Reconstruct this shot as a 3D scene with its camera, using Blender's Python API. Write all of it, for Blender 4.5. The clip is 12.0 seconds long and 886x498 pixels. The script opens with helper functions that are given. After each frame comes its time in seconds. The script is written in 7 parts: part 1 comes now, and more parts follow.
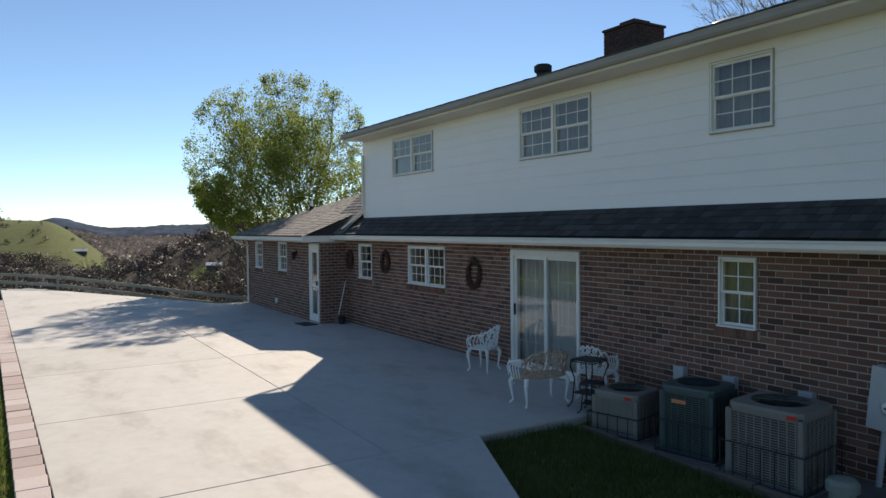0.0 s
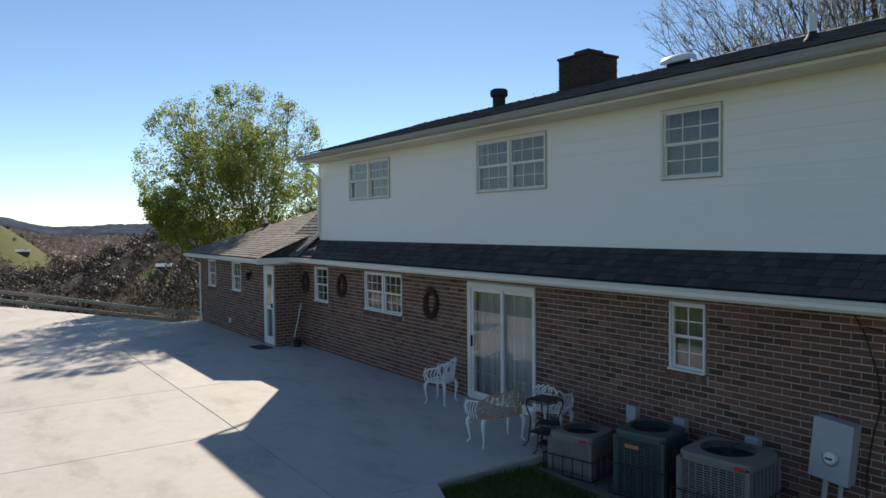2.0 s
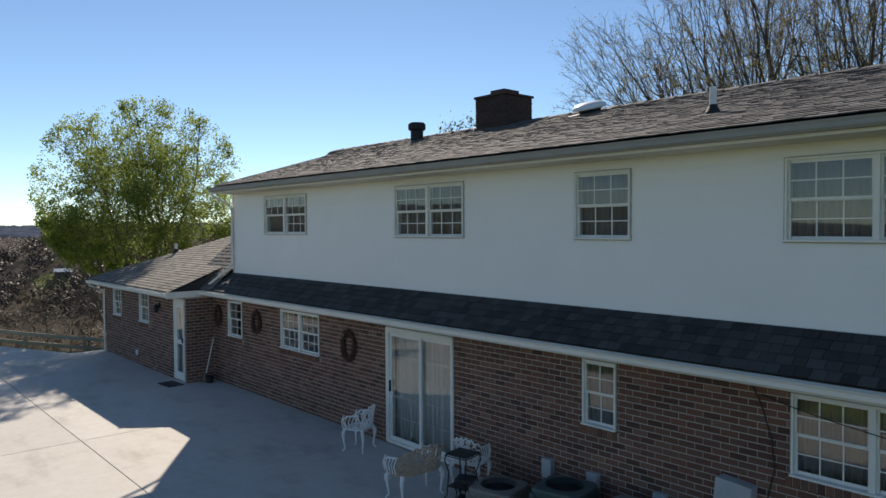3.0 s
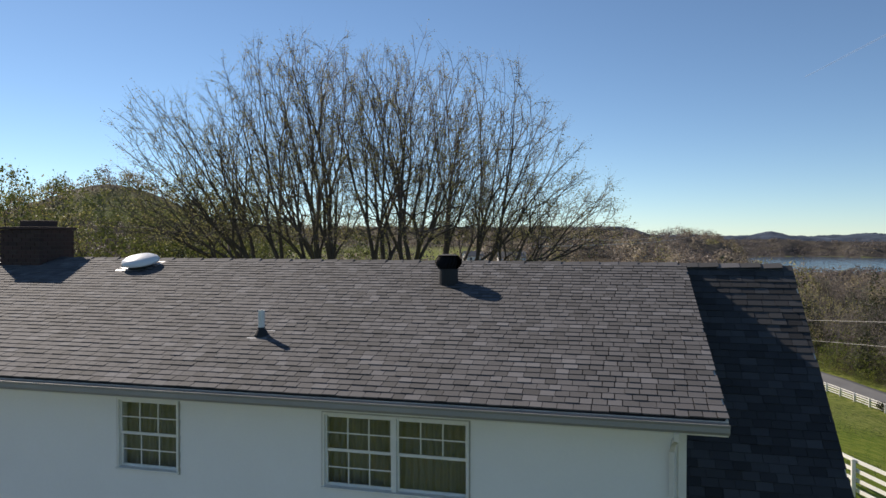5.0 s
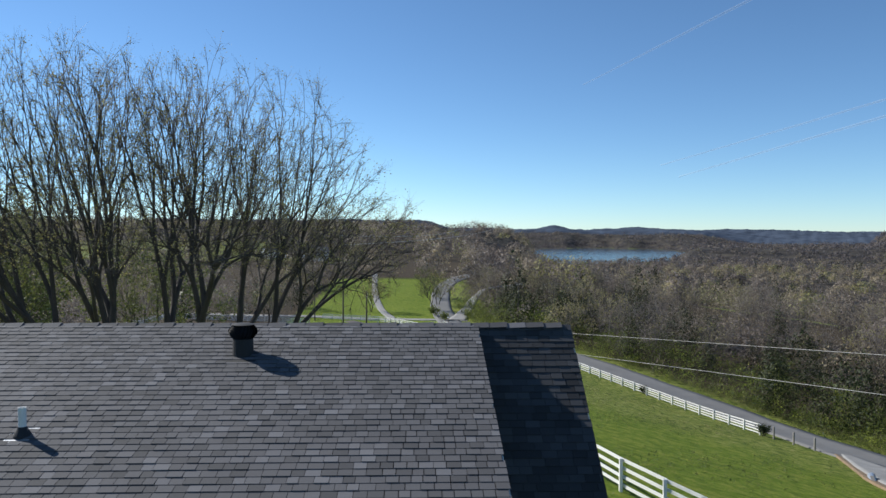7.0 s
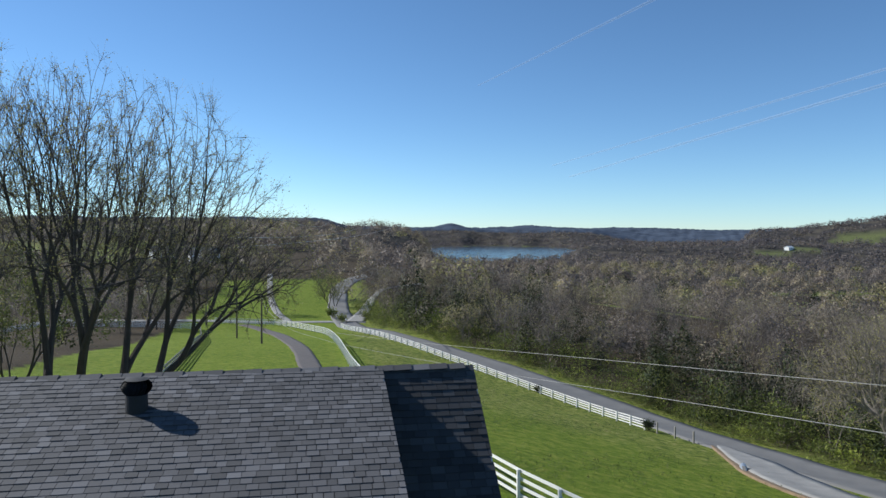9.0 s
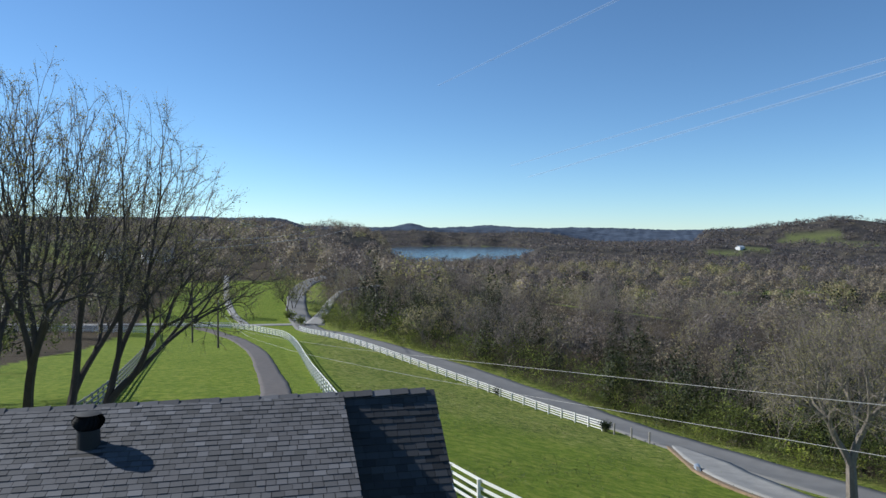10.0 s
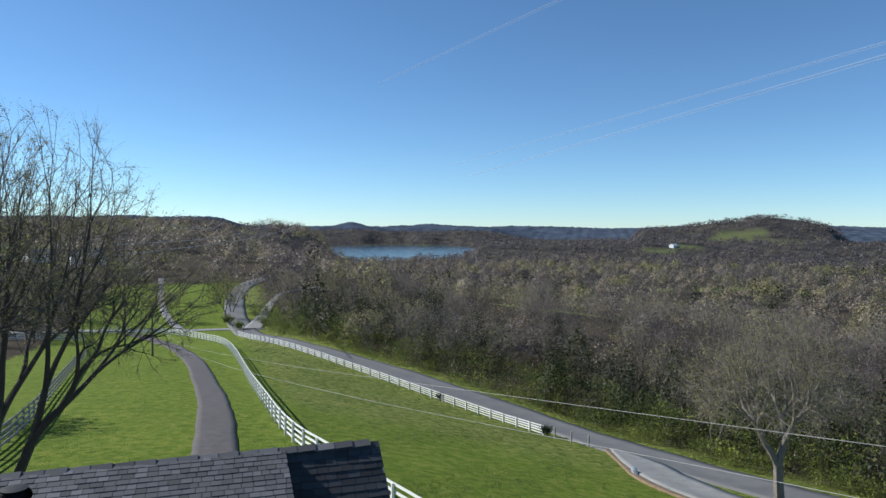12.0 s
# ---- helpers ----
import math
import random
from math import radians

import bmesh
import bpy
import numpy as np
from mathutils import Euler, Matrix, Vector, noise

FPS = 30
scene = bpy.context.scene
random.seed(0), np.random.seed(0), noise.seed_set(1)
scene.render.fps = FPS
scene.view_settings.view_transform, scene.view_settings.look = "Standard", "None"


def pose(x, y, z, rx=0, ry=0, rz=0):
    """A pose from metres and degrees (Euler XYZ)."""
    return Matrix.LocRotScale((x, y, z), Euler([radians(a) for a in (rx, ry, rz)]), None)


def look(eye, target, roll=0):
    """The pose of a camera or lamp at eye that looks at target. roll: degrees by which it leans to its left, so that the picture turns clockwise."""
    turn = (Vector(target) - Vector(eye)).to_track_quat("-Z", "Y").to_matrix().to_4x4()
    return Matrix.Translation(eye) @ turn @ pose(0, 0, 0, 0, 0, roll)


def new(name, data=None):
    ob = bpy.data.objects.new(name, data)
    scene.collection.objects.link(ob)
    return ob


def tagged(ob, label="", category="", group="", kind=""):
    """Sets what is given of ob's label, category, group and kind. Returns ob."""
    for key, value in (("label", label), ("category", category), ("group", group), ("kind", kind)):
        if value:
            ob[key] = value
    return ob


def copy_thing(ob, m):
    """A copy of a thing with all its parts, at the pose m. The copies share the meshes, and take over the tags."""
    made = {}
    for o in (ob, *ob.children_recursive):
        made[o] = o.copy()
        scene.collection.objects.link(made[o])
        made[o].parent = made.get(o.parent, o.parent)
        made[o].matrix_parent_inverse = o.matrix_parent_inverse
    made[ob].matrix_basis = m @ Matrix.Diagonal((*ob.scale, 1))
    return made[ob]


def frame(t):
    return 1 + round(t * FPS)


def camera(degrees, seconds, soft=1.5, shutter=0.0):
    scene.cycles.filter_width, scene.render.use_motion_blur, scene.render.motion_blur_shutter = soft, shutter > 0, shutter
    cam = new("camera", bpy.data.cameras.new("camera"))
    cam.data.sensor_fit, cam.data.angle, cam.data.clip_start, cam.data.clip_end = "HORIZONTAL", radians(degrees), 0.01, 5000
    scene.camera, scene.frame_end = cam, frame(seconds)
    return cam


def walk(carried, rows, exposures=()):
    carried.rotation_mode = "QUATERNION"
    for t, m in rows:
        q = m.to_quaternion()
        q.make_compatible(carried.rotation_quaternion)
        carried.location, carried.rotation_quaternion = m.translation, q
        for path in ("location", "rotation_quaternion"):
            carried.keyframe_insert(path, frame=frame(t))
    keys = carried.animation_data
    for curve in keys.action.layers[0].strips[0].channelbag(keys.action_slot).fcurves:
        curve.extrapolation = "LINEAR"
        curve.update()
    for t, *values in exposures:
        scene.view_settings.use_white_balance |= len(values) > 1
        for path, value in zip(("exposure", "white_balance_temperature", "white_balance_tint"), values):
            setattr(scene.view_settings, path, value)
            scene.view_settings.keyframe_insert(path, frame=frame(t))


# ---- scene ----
cam = camera(64.6, 12.0)
PATH = [
    (0, (10.106, -7.629, 2.529), (8.401, -6.585, 2.466), -0.6),
    (0.5, (10.11, -7.646, 2.646), (8.42, -6.579, 2.581), -0.6),
    (1, (10.094, -7.642, 2.773), (8.42, -6.55, 2.708), -0.6),
    (1.5, (10.101, -7.641, 2.928), (8.443, -6.524, 2.864), -0.6),
    (2, (10.108, -7.648, 3.116), (8.472, -6.499, 3.051), -0.5),
    (2.5, (10.097, -7.672, 3.406), (8.506, -6.461, 3.342), -0.5),
    (2.7, (10.092, -7.666, 3.552), (8.533, -6.414, 3.493), -0.4),
    (4.3, (10.177, -7.562, 5.81), (9.257, -5.787, 5.751), -0.1),
    (4.5, (10.193, -7.516, 6.025), (9.388, -5.685, 5.986), -0.0),
    (5, (10.28, -7.474, 6.663), (9.795, -5.534, 6.636), 0.1),
    (5.5, (10.292, -7.449, 7.162), (10.061, -5.463, 7.122), 0.0),
    (6, (10.295, -7.41, 7.396), (10.195, -5.413, 7.351), 0.1),
    (6.5, (10.321, -7.388, 7.603), (10.308, -5.389, 7.558), 0.1),
    (7, (10.325, -7.373, 7.807), (10.395, -5.375, 7.76), 0.2),
    (9, (10.209, -7.394, 8.563), (10.569, -5.428, 8.511), 0.2),
    (9.5, (10.21, -7.341, 8.759), (10.631, -5.387, 8.707), 0.2),
    (10, (10.191, -7.361, 8.983), (10.664, -5.418, 8.931), 0.2),
    (10.5, (10.19, -7.308, 9.195), (10.713, -5.379, 9.14), 0.2),
    (11, (10.176, -7.347, 9.432), (10.742, -5.429, 9.377), 0.2),
    (11.5, (10.177, -7.291, 9.643), (10.779, -5.384, 9.587), 0.2),
    (12, (10.168, -7.286, 9.86), (10.801, -5.389, 9.804), 0.1),
]
walk(cam, [(t, look(eye, target, roll)) for t, eye, target, roll in PATH], exposures=[(0, 0.27, 7400, 14), (2.7, 0.23, 7400, 14), (4.4, 0.05, 7450, 16), (5.5, 0.11, 6850, 12), (7.0, 0.15, 6230, 9), (9.5, 0.12, 6080, 8), (12, 0.10, 6020, 8)])

# ---- light: clear spring morning, the sun behind the house ----
SUN = Vector((-1.31, 0.894, 1.0)).normalized()
world = bpy.data.worlds.new("sky")
scene.world = world
world.use_nodes = True
wn = world.node_tree
sky = wn.nodes.new("ShaderNodeTexSky")
sky.sky_type = "NISHITA"
sky.sun_disc = False
sky.sun_elevation = math.asin(SUN.z)
sky.sun_rotation = math.atan2(SUN.x, SUN.y)
sky.altitude, sky.air_density, sky.dust_density, sky.ozone_density = 350, 0.75, 0.02, 4.5
wn.nodes["Background"].inputs["Strength"].default_value = 0.123
tint = wn.nodes.new("ShaderNodeMix")
tint.data_type, tint.blend_type = "RGBA", "MULTIPLY"
tint.inputs[0].default_value, tint.inputs[7].default_value = 1.0, (0.908, 0.99, 0.975, 1)
wn.links.new(sky.outputs["Color"], tint.inputs[6])
wn.links.new(tint.outputs[2], wn.nodes["Background"].inputs["Color"])
sun_data = bpy.data.lights.new("sun", "SUN")
sun_data.energy, sun_data.angle, sun_data.color = 5.6, radians(0.53), (1.0, 0.95, 0.87)
sun = new("sun", sun_data)
sun.matrix_world = look(SUN * 50, (0, 0, 0))


# ---- materials ----
def nodes_of(name):
    m = bpy.data.materials.new(name)
    m.use_nodes = True
    return m, m.node_tree, m.node_tree.nodes["Principled BSDF"]


def link(t, a, b):
    t.links.new(a, b)


def noise_node(t, size, detail=4, rough=0.6, coord="Object", stretch=(1, 1, 1)):
    tc = t.nodes.new("ShaderNodeTexCoord")
    mp = t.nodes.new("ShaderNodeMapping")
    mp.inputs["Scale"].default_value = stretch
    n = t.nodes.new("ShaderNodeTexNoise")
    n.inputs["Scale"].default_value, n.inputs["Detail"].default_value, n.inputs["Roughness"].default_value = 1 / size, detail, rough
    link(t, tc.outputs[coord], mp.inputs["Vector"])
    link(t, mp.outputs["Vector"], n.inputs["Vector"])
    return n.outputs["Fac"]


def ramp(t, fac, stops):
    r = t.nodes.new("ShaderNodeValToRGB")
    e = r.color_ramp.elements
    while len(e) < len(stops):
        e.new(0.5)
    for el, (p, c) in zip(e, stops):
        el.position, el.color = p, (*c, 1) if len(c) == 3 else c
    link(t, fac, r.inputs["Fac"])
    return r.outputs["Color"]


def mix(t, fac, a, b, mode="MIX"):
    n = t.nodes.new("ShaderNodeMix")
    n.data_type, n.blend_type = "RGBA", mode
    for socket, v in ((n.inputs[0], fac), (n.inputs[6], a), (n.inputs[7], b)):
        if isinstance(v, (int, float)):
            socket.default_value = v
        elif isinstance(v, tuple):
            socket.default_value = (*v, 1)
        else:
            link(t, v, socket)
    return n.outputs[2]


def maths(t, op, a, b=0.0):
    n = t.nodes.new("ShaderNodeMath")
    n.operation = op
    for socket, v in zip(n.inputs, (a, b)):
        if isinstance(v, (int, float)):
            socket.default_value = v
        else:
            link(t, v, socket)
    return n.outputs[0]


def bump(t, b, height, depth, strength=0.6):
    n = t.nodes.new("ShaderNodeBump")
    n.inputs["Distance"].default_value, n.inputs["Strength"].default_value = depth, strength
    link(t, height, n.inputs["Height"])
    link(t, n.outputs["Normal"], b.inputs["Normal"])


def piece_random(t):
    """One value a piece, whether it is an object of its own or an island of a joined mesh."""
    o = t.nodes.new("ShaderNodeObjectInfo")
    g = t.nodes.new("ShaderNodeNewGeometry")
    return maths(t, "FRACT", maths(t, "ADD", o.outputs["Random"], g.outputs["Random Per Island"]))


def plain(name, colour, rough=0.6, metal=0.0, vary=0.12, size=0.25, depth=0.0, grain=0.02, coat=0.0):
    """Colour with stains at one size and grain at another."""
    m, t, b = nodes_of(name)
    dark = tuple(c * (1 - vary) for c in colour)
    light = tuple(min(1, c * (1 + vary)) for c in colour)
    n = noise_node(t, size)
    g = noise_node(t, grain, 3)
    c = ramp(t, n, [(0.3, dark), (0.7, light)])
    c = mix(t, 0.35, c, ramp(t, g, [(0.3, dark), (0.75, light)]))
    link(t, c, b.inputs["Base Color"])
    link(t, ramp(t, n, [(0.2, (rough * 0.85,) * 3), (0.8, (min(1, rough * 1.12),) * 3)]), b.inputs["Roughness"])
    b.inputs["Metallic"].default_value = metal
    b.inputs["Coat Weight"].default_value = coat
    if depth:
        bump(t, b, g, depth)
    return m


def pieces(name, stops, rough=0.85, grain=0.01, depth=0.002, blotch=1.5, blotch_amount=0.25):
    """A material whose tone differs piece by piece."""
    m, t, b = nodes_of(name)
    r = piece_random(t)
    c = ramp(t, r, stops)
    g = noise_node(t, grain, 4, 0.7)
    c = mix(t, 0.5, c, ramp(t, g, [(0.25, (0.35,) * 3), (0.75, (0.95,) * 3)]), "OVERLAY")
    big = noise_node(t, blotch, 3)
    c = mix(t, blotch_amount, c, ramp(t, big, [(0.3, (0.55,) * 3), (0.7, (1.0,) * 3)]), "MULTIPLY")
    link(t, c, b.inputs["Base Color"])
    b.inputs["Roughness"].default_value = rough
    bump(t, b, g, depth)
    return m


BRICK = pieces("brick", [(0.0, (0.075, 0.035, 0.025)), (0.3, (0.142, 0.06, 0.04)), (0.55, (0.19, 0.081, 0.053)), (0.8, (0.128, 0.064, 0.046)), (1.0, (0.225, 0.113, 0.076))], blotch_amount=0.3)
CHIMNEY_BRICK = pieces("chimney brick", [(0.0, (0.04, 0.022, 0.018)), (0.5, (0.065, 0.032, 0.026)), (1.0, (0.06, 0.036, 0.03))])
MORTAR = plain("mortar", (0.47, 0.41, 0.34), 0.95, vary=0.2, size=0.6, depth=0.002)
SHINGLE = pieces("shingle", [(0.0, (0.052, 0.051, 0.053)), (0.3, (0.076, 0.074, 0.077)), (0.6, (0.096, 0.094, 0.098)), (0.8, (0.081, 0.078, 0.081)), (1.0, (0.138, 0.136, 0.142))], rough=0.9, grain=0.006, depth=0.0015, blotch=2.2, blotch_amount=0.35)
SHINGLE_OLD = pieces("weathered shingle", [(0.0, (0.095, 0.088, 0.08)), (0.5, (0.15, 0.14, 0.125)), (1.0, (0.2, 0.187, 0.165))], rough=0.92, grain=0.006, depth=0.002, blotch=1.6, blotch_amount=0.35)
# darker copy of SHINGLE for the shaded slopes; the shade is in the colour
SHINGLE_SHADED = pieces("shade-toned shingle", [(0.0, (0.02, 0.02, 0.021)), (0.5, (0.035, 0.035, 0.037)), (1.0, (0.056, 0.056, 0.059))], rough=0.9, grain=0.006, depth=0.0015, blotch=2.2, blotch_amount=0.3)
FELT = plain("roof deck", (0.03, 0.03, 0.032), 0.95, vary=0.2)
SIDING = plain("white aluminium siding", (0.83, 0.81, 0.785), 0.45, vary=0.035, size=1.1, grain=0.04)
TRIM = plain("white painted trim", (0.76, 0.725, 0.66), 0.5, vary=0.08, size=0.5)
GUTTER = plain("weathered aluminium gutter", (0.55, 0.53, 0.5), 0.5, vary=0.14, size=0.7)
GUTTER_GREY = plain("dull grey gutter", (0.3, 0.285, 0.265), 0.55, vary=0.14, size=0.7)
SOFFIT = plain("cream soffit", (0.66, 0.62, 0.54), 0.6, vary=0.1, size=0.5)
WINDOW_FRAME = plain("window frame", (0.78, 0.76, 0.71), 0.45, vary=0.08, size=0.3)
BLIND = plain("tan curtain cloth", (0.42, 0.385, 0.35), 0.9, vary=0.1, size=0.3, depth=0.004, grain=0.004)
CURTAIN = plain("curtain cloth", (0.88, 0.875, 0.85), 0.9, vary=0.08, size=0.3, depth=0.004, grain=0.004)
PLASTER = plain("inner plaster", (0.45, 0.42, 0.38), 0.9)
JOINT_FILL = plain("joint filler", (0.36, 0.34, 0.31), 0.95, vary=0.2, size=0.4)
CONCRETE_DARK = plain("concrete edge", (0.17, 0.16, 0.145), 0.95, vary=0.25, size=0.4, depth=0.003)
BLACK_METAL = plain("black painted metal", (0.014, 0.014, 0.015), 0.7, vary=0.3, size=0.1)
BLACK_IRON = plain("black wrought iron", (0.02, 0.021, 0.022), 0.55, vary=0.3, size=0.05, depth=0.001)
WHITE_IRON = plain("white cast iron", (0.74, 0.74, 0.72), 0.55, vary=0.12, size=0.08, depth=0.002, grain=0.01)
RUSTY_IRON = plain("rust-stained cast iron", (0.46, 0.33, 0.23), 0.75, vary=0.35, size=0.07, depth=0.003, grain=0.012)
AC_GREY = plain("grey enamel", (0.2, 0.188, 0.16), 0.5, vary=0.12, size=0.3)
AC_GREEN = plain("green enamel", (0.05, 0.085, 0.08), 0.45, vary=0.14, size=0.3)
AC_COIL = plain("dark coil", (0.02, 0.021, 0.02), 0.7, vary=0.3, size=0.05)
BOX_GREY = plain("grey utility enamel", (0.42, 0.43, 0.43), 0.5, vary=0.09, size=0.2)
GALVANISED = plain("galvanised steel", (0.5, 0.51, 0.52), 0.4, metal=0.7, vary=0.12, size=0.1)
PVC = plain("white plastic pipe", (0.72, 0.71, 0.67), 0.45, vary=0.1, size=0.15)
DOME = plain("white vent dome", (0.75, 0.75, 0.74), 0.35, vary=0.06, size=0.2)
RED_BADGE = plain("red badge", (0.55, 0.03, 0.02), 0.4, vary=0.05)
ORANGE_BADGE = plain("orange badge", (0.6, 0.22, 0.1), 0.45, vary=0.05)
WREATH = plain("grapevine", (0.075, 0.035, 0.024), 0.9, vary=0.4, size=0.05, grain=0.01)
FENCE_WHITE = plain("white fence paint", (0.78, 0.77, 0.73), 0.55, vary=0.1, size=0.8, depth=0.001)
FENCE_GREY = plain("weathered fence boards", (0.27, 0.25, 0.22), 0.85, vary=0.3, size=0.5, depth=0.003)
POLE_WOOD = plain("pole timber", (0.13, 0.1, 0.075), 0.9, vary=0.3, size=0.4, depth=0.004)
CABLE = plain("bright cable", (0.36, 0.35, 0.33), 0.6, metal=0.0, vary=0.1)
CABLE_BLACK = plain("black cable", (0.015, 0.015, 0.015), 0.6)
BARK = plain("grey bark", (0.075, 0.06, 0.048), 0.9, vary=0.35, size=0.35, depth=0.02, grain=0.06)
BARK_PALE = plain("pale bark", (0.2, 0.17, 0.14), 0.9, vary=0.35, size=0.4, depth=0.02, grain=0.08)
HOUSE_WHITE = plain("white clapboard", (0.75, 0.74, 0.71), 0.6, vary=0.08, size=1.0)
FAR_ROOF = plain("far roof", (0.16, 0.155, 0.15), 0.8, vary=0.2, size=1.5)
SOIL = plain("bare clay bank", (0.2, 0.138, 0.08), 0.95, vary=0.4, size=0.8, depth=0.03, grain=0.12)
GRAVEL = plain("pale gravel", (0.25, 0.242, 0.228), 0.95, vary=0.25, size=1.2, depth=0.02, grain=0.05)
ASPHALT = plain("worn asphalt", (0.15, 0.147, 0.142), 0.9, vary=0.2, size=2.0, depth=0.006, grain=0.02)
DRIVE = plain("old drive asphalt", (0.092, 0.078, 0.072), 0.92, vary=0.45, size=0.6, depth=0.008, grain=0.03)


def concrete():
    m, t, b = nodes_of("pale broomed concrete")
    o = t.nodes.new("ShaderNodeObjectInfo")
    c = ramp(t, o.outputs["Random"], [(0, (0.5, 0.485, 0.45)), (1, (0.57, 0.555, 0.52))])
    stains = noise_node(t, 1.9, 5, 0.62, "Object", (1.0, 2.2, 1.0))
    c = mix(t, 0.75, c, ramp(t, stains, [(0.32, (0.66, 0.63, 0.6)), (0.46, (0.93, 0.92, 0.9)), (0.7, (1.0, 1.0, 1.0))]), "MULTIPLY")
    small = noise_node(t, 0.25, 5, 0.7)
    c = mix(t, 0.5, c, ramp(t, small, [(0.3, (0.8, 0.79, 0.77)), (0.6, (1.0, 1.0, 1.0))]), "MULTIPLY")
    g = noise_node(t, 0.012, 3, 0.7, "Object", (1, 6, 1))
    c = mix(t, 0.3, c, ramp(t, g, [(0.3, (0.75,) * 3), (0.7, (1.0,) * 3)]), "MULTIPLY")
    link(t, c, b.inputs["Base Color"])
    b.inputs["Roughness"].default_value = 0.8
    bump(t, b, g, 0.002)
    return m


CONCRETE = concrete()
PAVER = pieces("rose concrete paver", [(0.0, (0.33, 0.26, 0.235)), (0.5, (0.4, 0.33, 0.3)), (1.0, (0.43, 0.38, 0.35))], rough=0.9, grain=0.01, depth=0.002, blotch_amount=0.2)


def foliage(name, stops, rough=0.6, through_light=0.35, spread=4.0, single=0.45, clump=0.62, whole=0.0, grain=1.1):
    """Leaves and twigs: tone leaf by leaf and clump by clump; thin leaves let light through."""
    m, t, b = nodes_of(name)
    g = t.nodes.new("ShaderNodeNewGeometry")
    big = noise_node(t, spread, 3, 0.6)
    v = maths(t, "ADD", maths(t, "MULTIPLY", g.outputs["Random Per Island"], single), maths(t, "MULTIPLY", big, clump))
    if whole:
        own = t.nodes.new("ShaderNodeAttribute")
        own.attribute_name = "tone"
        v = maths(t, "ADD", v, maths(t, "MULTIPLY", own.outputs["Fac"], whole))
    c = ramp(t, v, stops)
    if whole:
        twigs = noise_node(t, grain, 4, 0.75)
        c = mix(t, 0.8, c, ramp(t, twigs, [(0.36, (0.55,) * 3), (0.5, (1.0,) * 3), (0.66, (1.3,) * 3)]), "MULTIPLY")
    link(t, c, b.inputs["Base Color"])
    b.inputs["Roughness"].default_value = rough
    b.inputs["Specular IOR Level"].default_value = 0.25
    if through_light:
        tr = t.nodes.new("ShaderNodeBsdfTranslucent")
        link(t, c, tr.inputs["Color"])
        ms = t.nodes.new("ShaderNodeMixShader")
        ms.inputs[0].default_value = through_light
        link(t, b.outputs["BSDF"], ms.inputs[1])
        link(t, tr.outputs["BSDF"], ms.inputs[2])
        link(t, ms.outputs["Shader"], t.nodes["Material Output"].inputs["Surface"])
    return m


LEAF = foliage("young maple leaves", [(0.2, (0.11, 0.15, 0.03)), (0.5, (0.21, 0.27, 0.06)), (0.8, (0.34, 0.39, 0.12))], through_light=0.6, spread=1.2)
BUD = foliage("opening buds", [(0.2, (0.2, 0.18, 0.06)), (0.5, (0.32, 0.29, 0.1)), (0.8, (0.42, 0.37, 0.16))], through_light=0.4, spread=2.0)
TWIG = foliage("bare twigs", [(0.2, (0.08, 0.064, 0.052)), (0.5, (0.135, 0.108, 0.085)), (0.8, (0.19, 0.15, 0.115))], through_light=0.0, spread=3.0)
WOOD_GREY = foliage("bare woods", [(0.0, (0.115, 0.095, 0.09)), (0.25, (0.205, 0.173, 0.153)), (0.5, (0.258, 0.218, 0.168)), (0.7, (0.31, 0.258, 0.163)), (0.85, (0.3, 0.27, 0.122)), (1.0, (0.23, 0.265, 0.088))], through_light=0.35, spread=1.6, single=0.06, clump=0.16, whole=0.8)
# cooler than the near woods: haze of distance mixed into the colour
WOOD_FAR_HAZE = foliage("haze-toned far woods", [(0.0, (0.0862, 0.0805, 0.0897)), (0.3, (0.138, 0.124, 0.127)), (0.6, (0.19, 0.161, 0.144)), (0.85, (0.207, 0.178, 0.115)), (1.0, (0.172, 0.184, 0.092))], through_light=0.45, spread=30.0, single=0.05, clump=0.3, whole=0.65, grain=5.0)
# darker, cooler copy of the bare woods: backlit shade put into the colour
WOOD_WEST_SHADE = foliage("valley woods with painted shade", [(0.0, (0.016, 0.02, 0.03)), (0.35, (0.03, 0.03, 0.034)), (0.7, (0.052, 0.044, 0.037)), (1.0, (0.07, 0.066, 0.034))], through_light=0.45, spread=30.0, single=0.06, clump=0.3, whole=0.65)
WOOD_GREEN = foliage("greening woods", [(0.4, (0.08, 0.1, 0.03)), (0.55, (0.16, 0.18, 0.05)), (0.7, (0.25, 0.25, 0.085))], through_light=0.3, spread=7.0, single=0.2, clump=0.95)
CEDAR = foliage("cedar green", [(0.2, (0.016, 0.026, 0.01)), (0.5, (0.03, 0.042, 0.014)), (0.8, (0.055, 0.066, 0.02))], through_light=0.1, spread=3.0)
BRUSH = foliage("spring brush", [(0.35, (0.045, 0.055, 0.018)), (0.5, (0.1, 0.122, 0.03)), (0.62, (0.16, 0.195, 0.045)), (0.76, (0.34, 0.38, 0.06))], through_light=0.45, spread=3.0, single=0.2, clump=0.95)
GRASS_BLADE = foliage("lawn blades", [(0.2, (0.06, 0.082, 0.02)), (0.5, (0.1, 0.132, 0.034)), (0.8, (0.165, 0.17, 0.068))], through_light=0.4, spread=0.8)
EARTH_KERB = plain("earth-stained kerb", (0.12, 0.098, 0.075), 0.95, vary=0.3, size=0.3, depth=0.004)


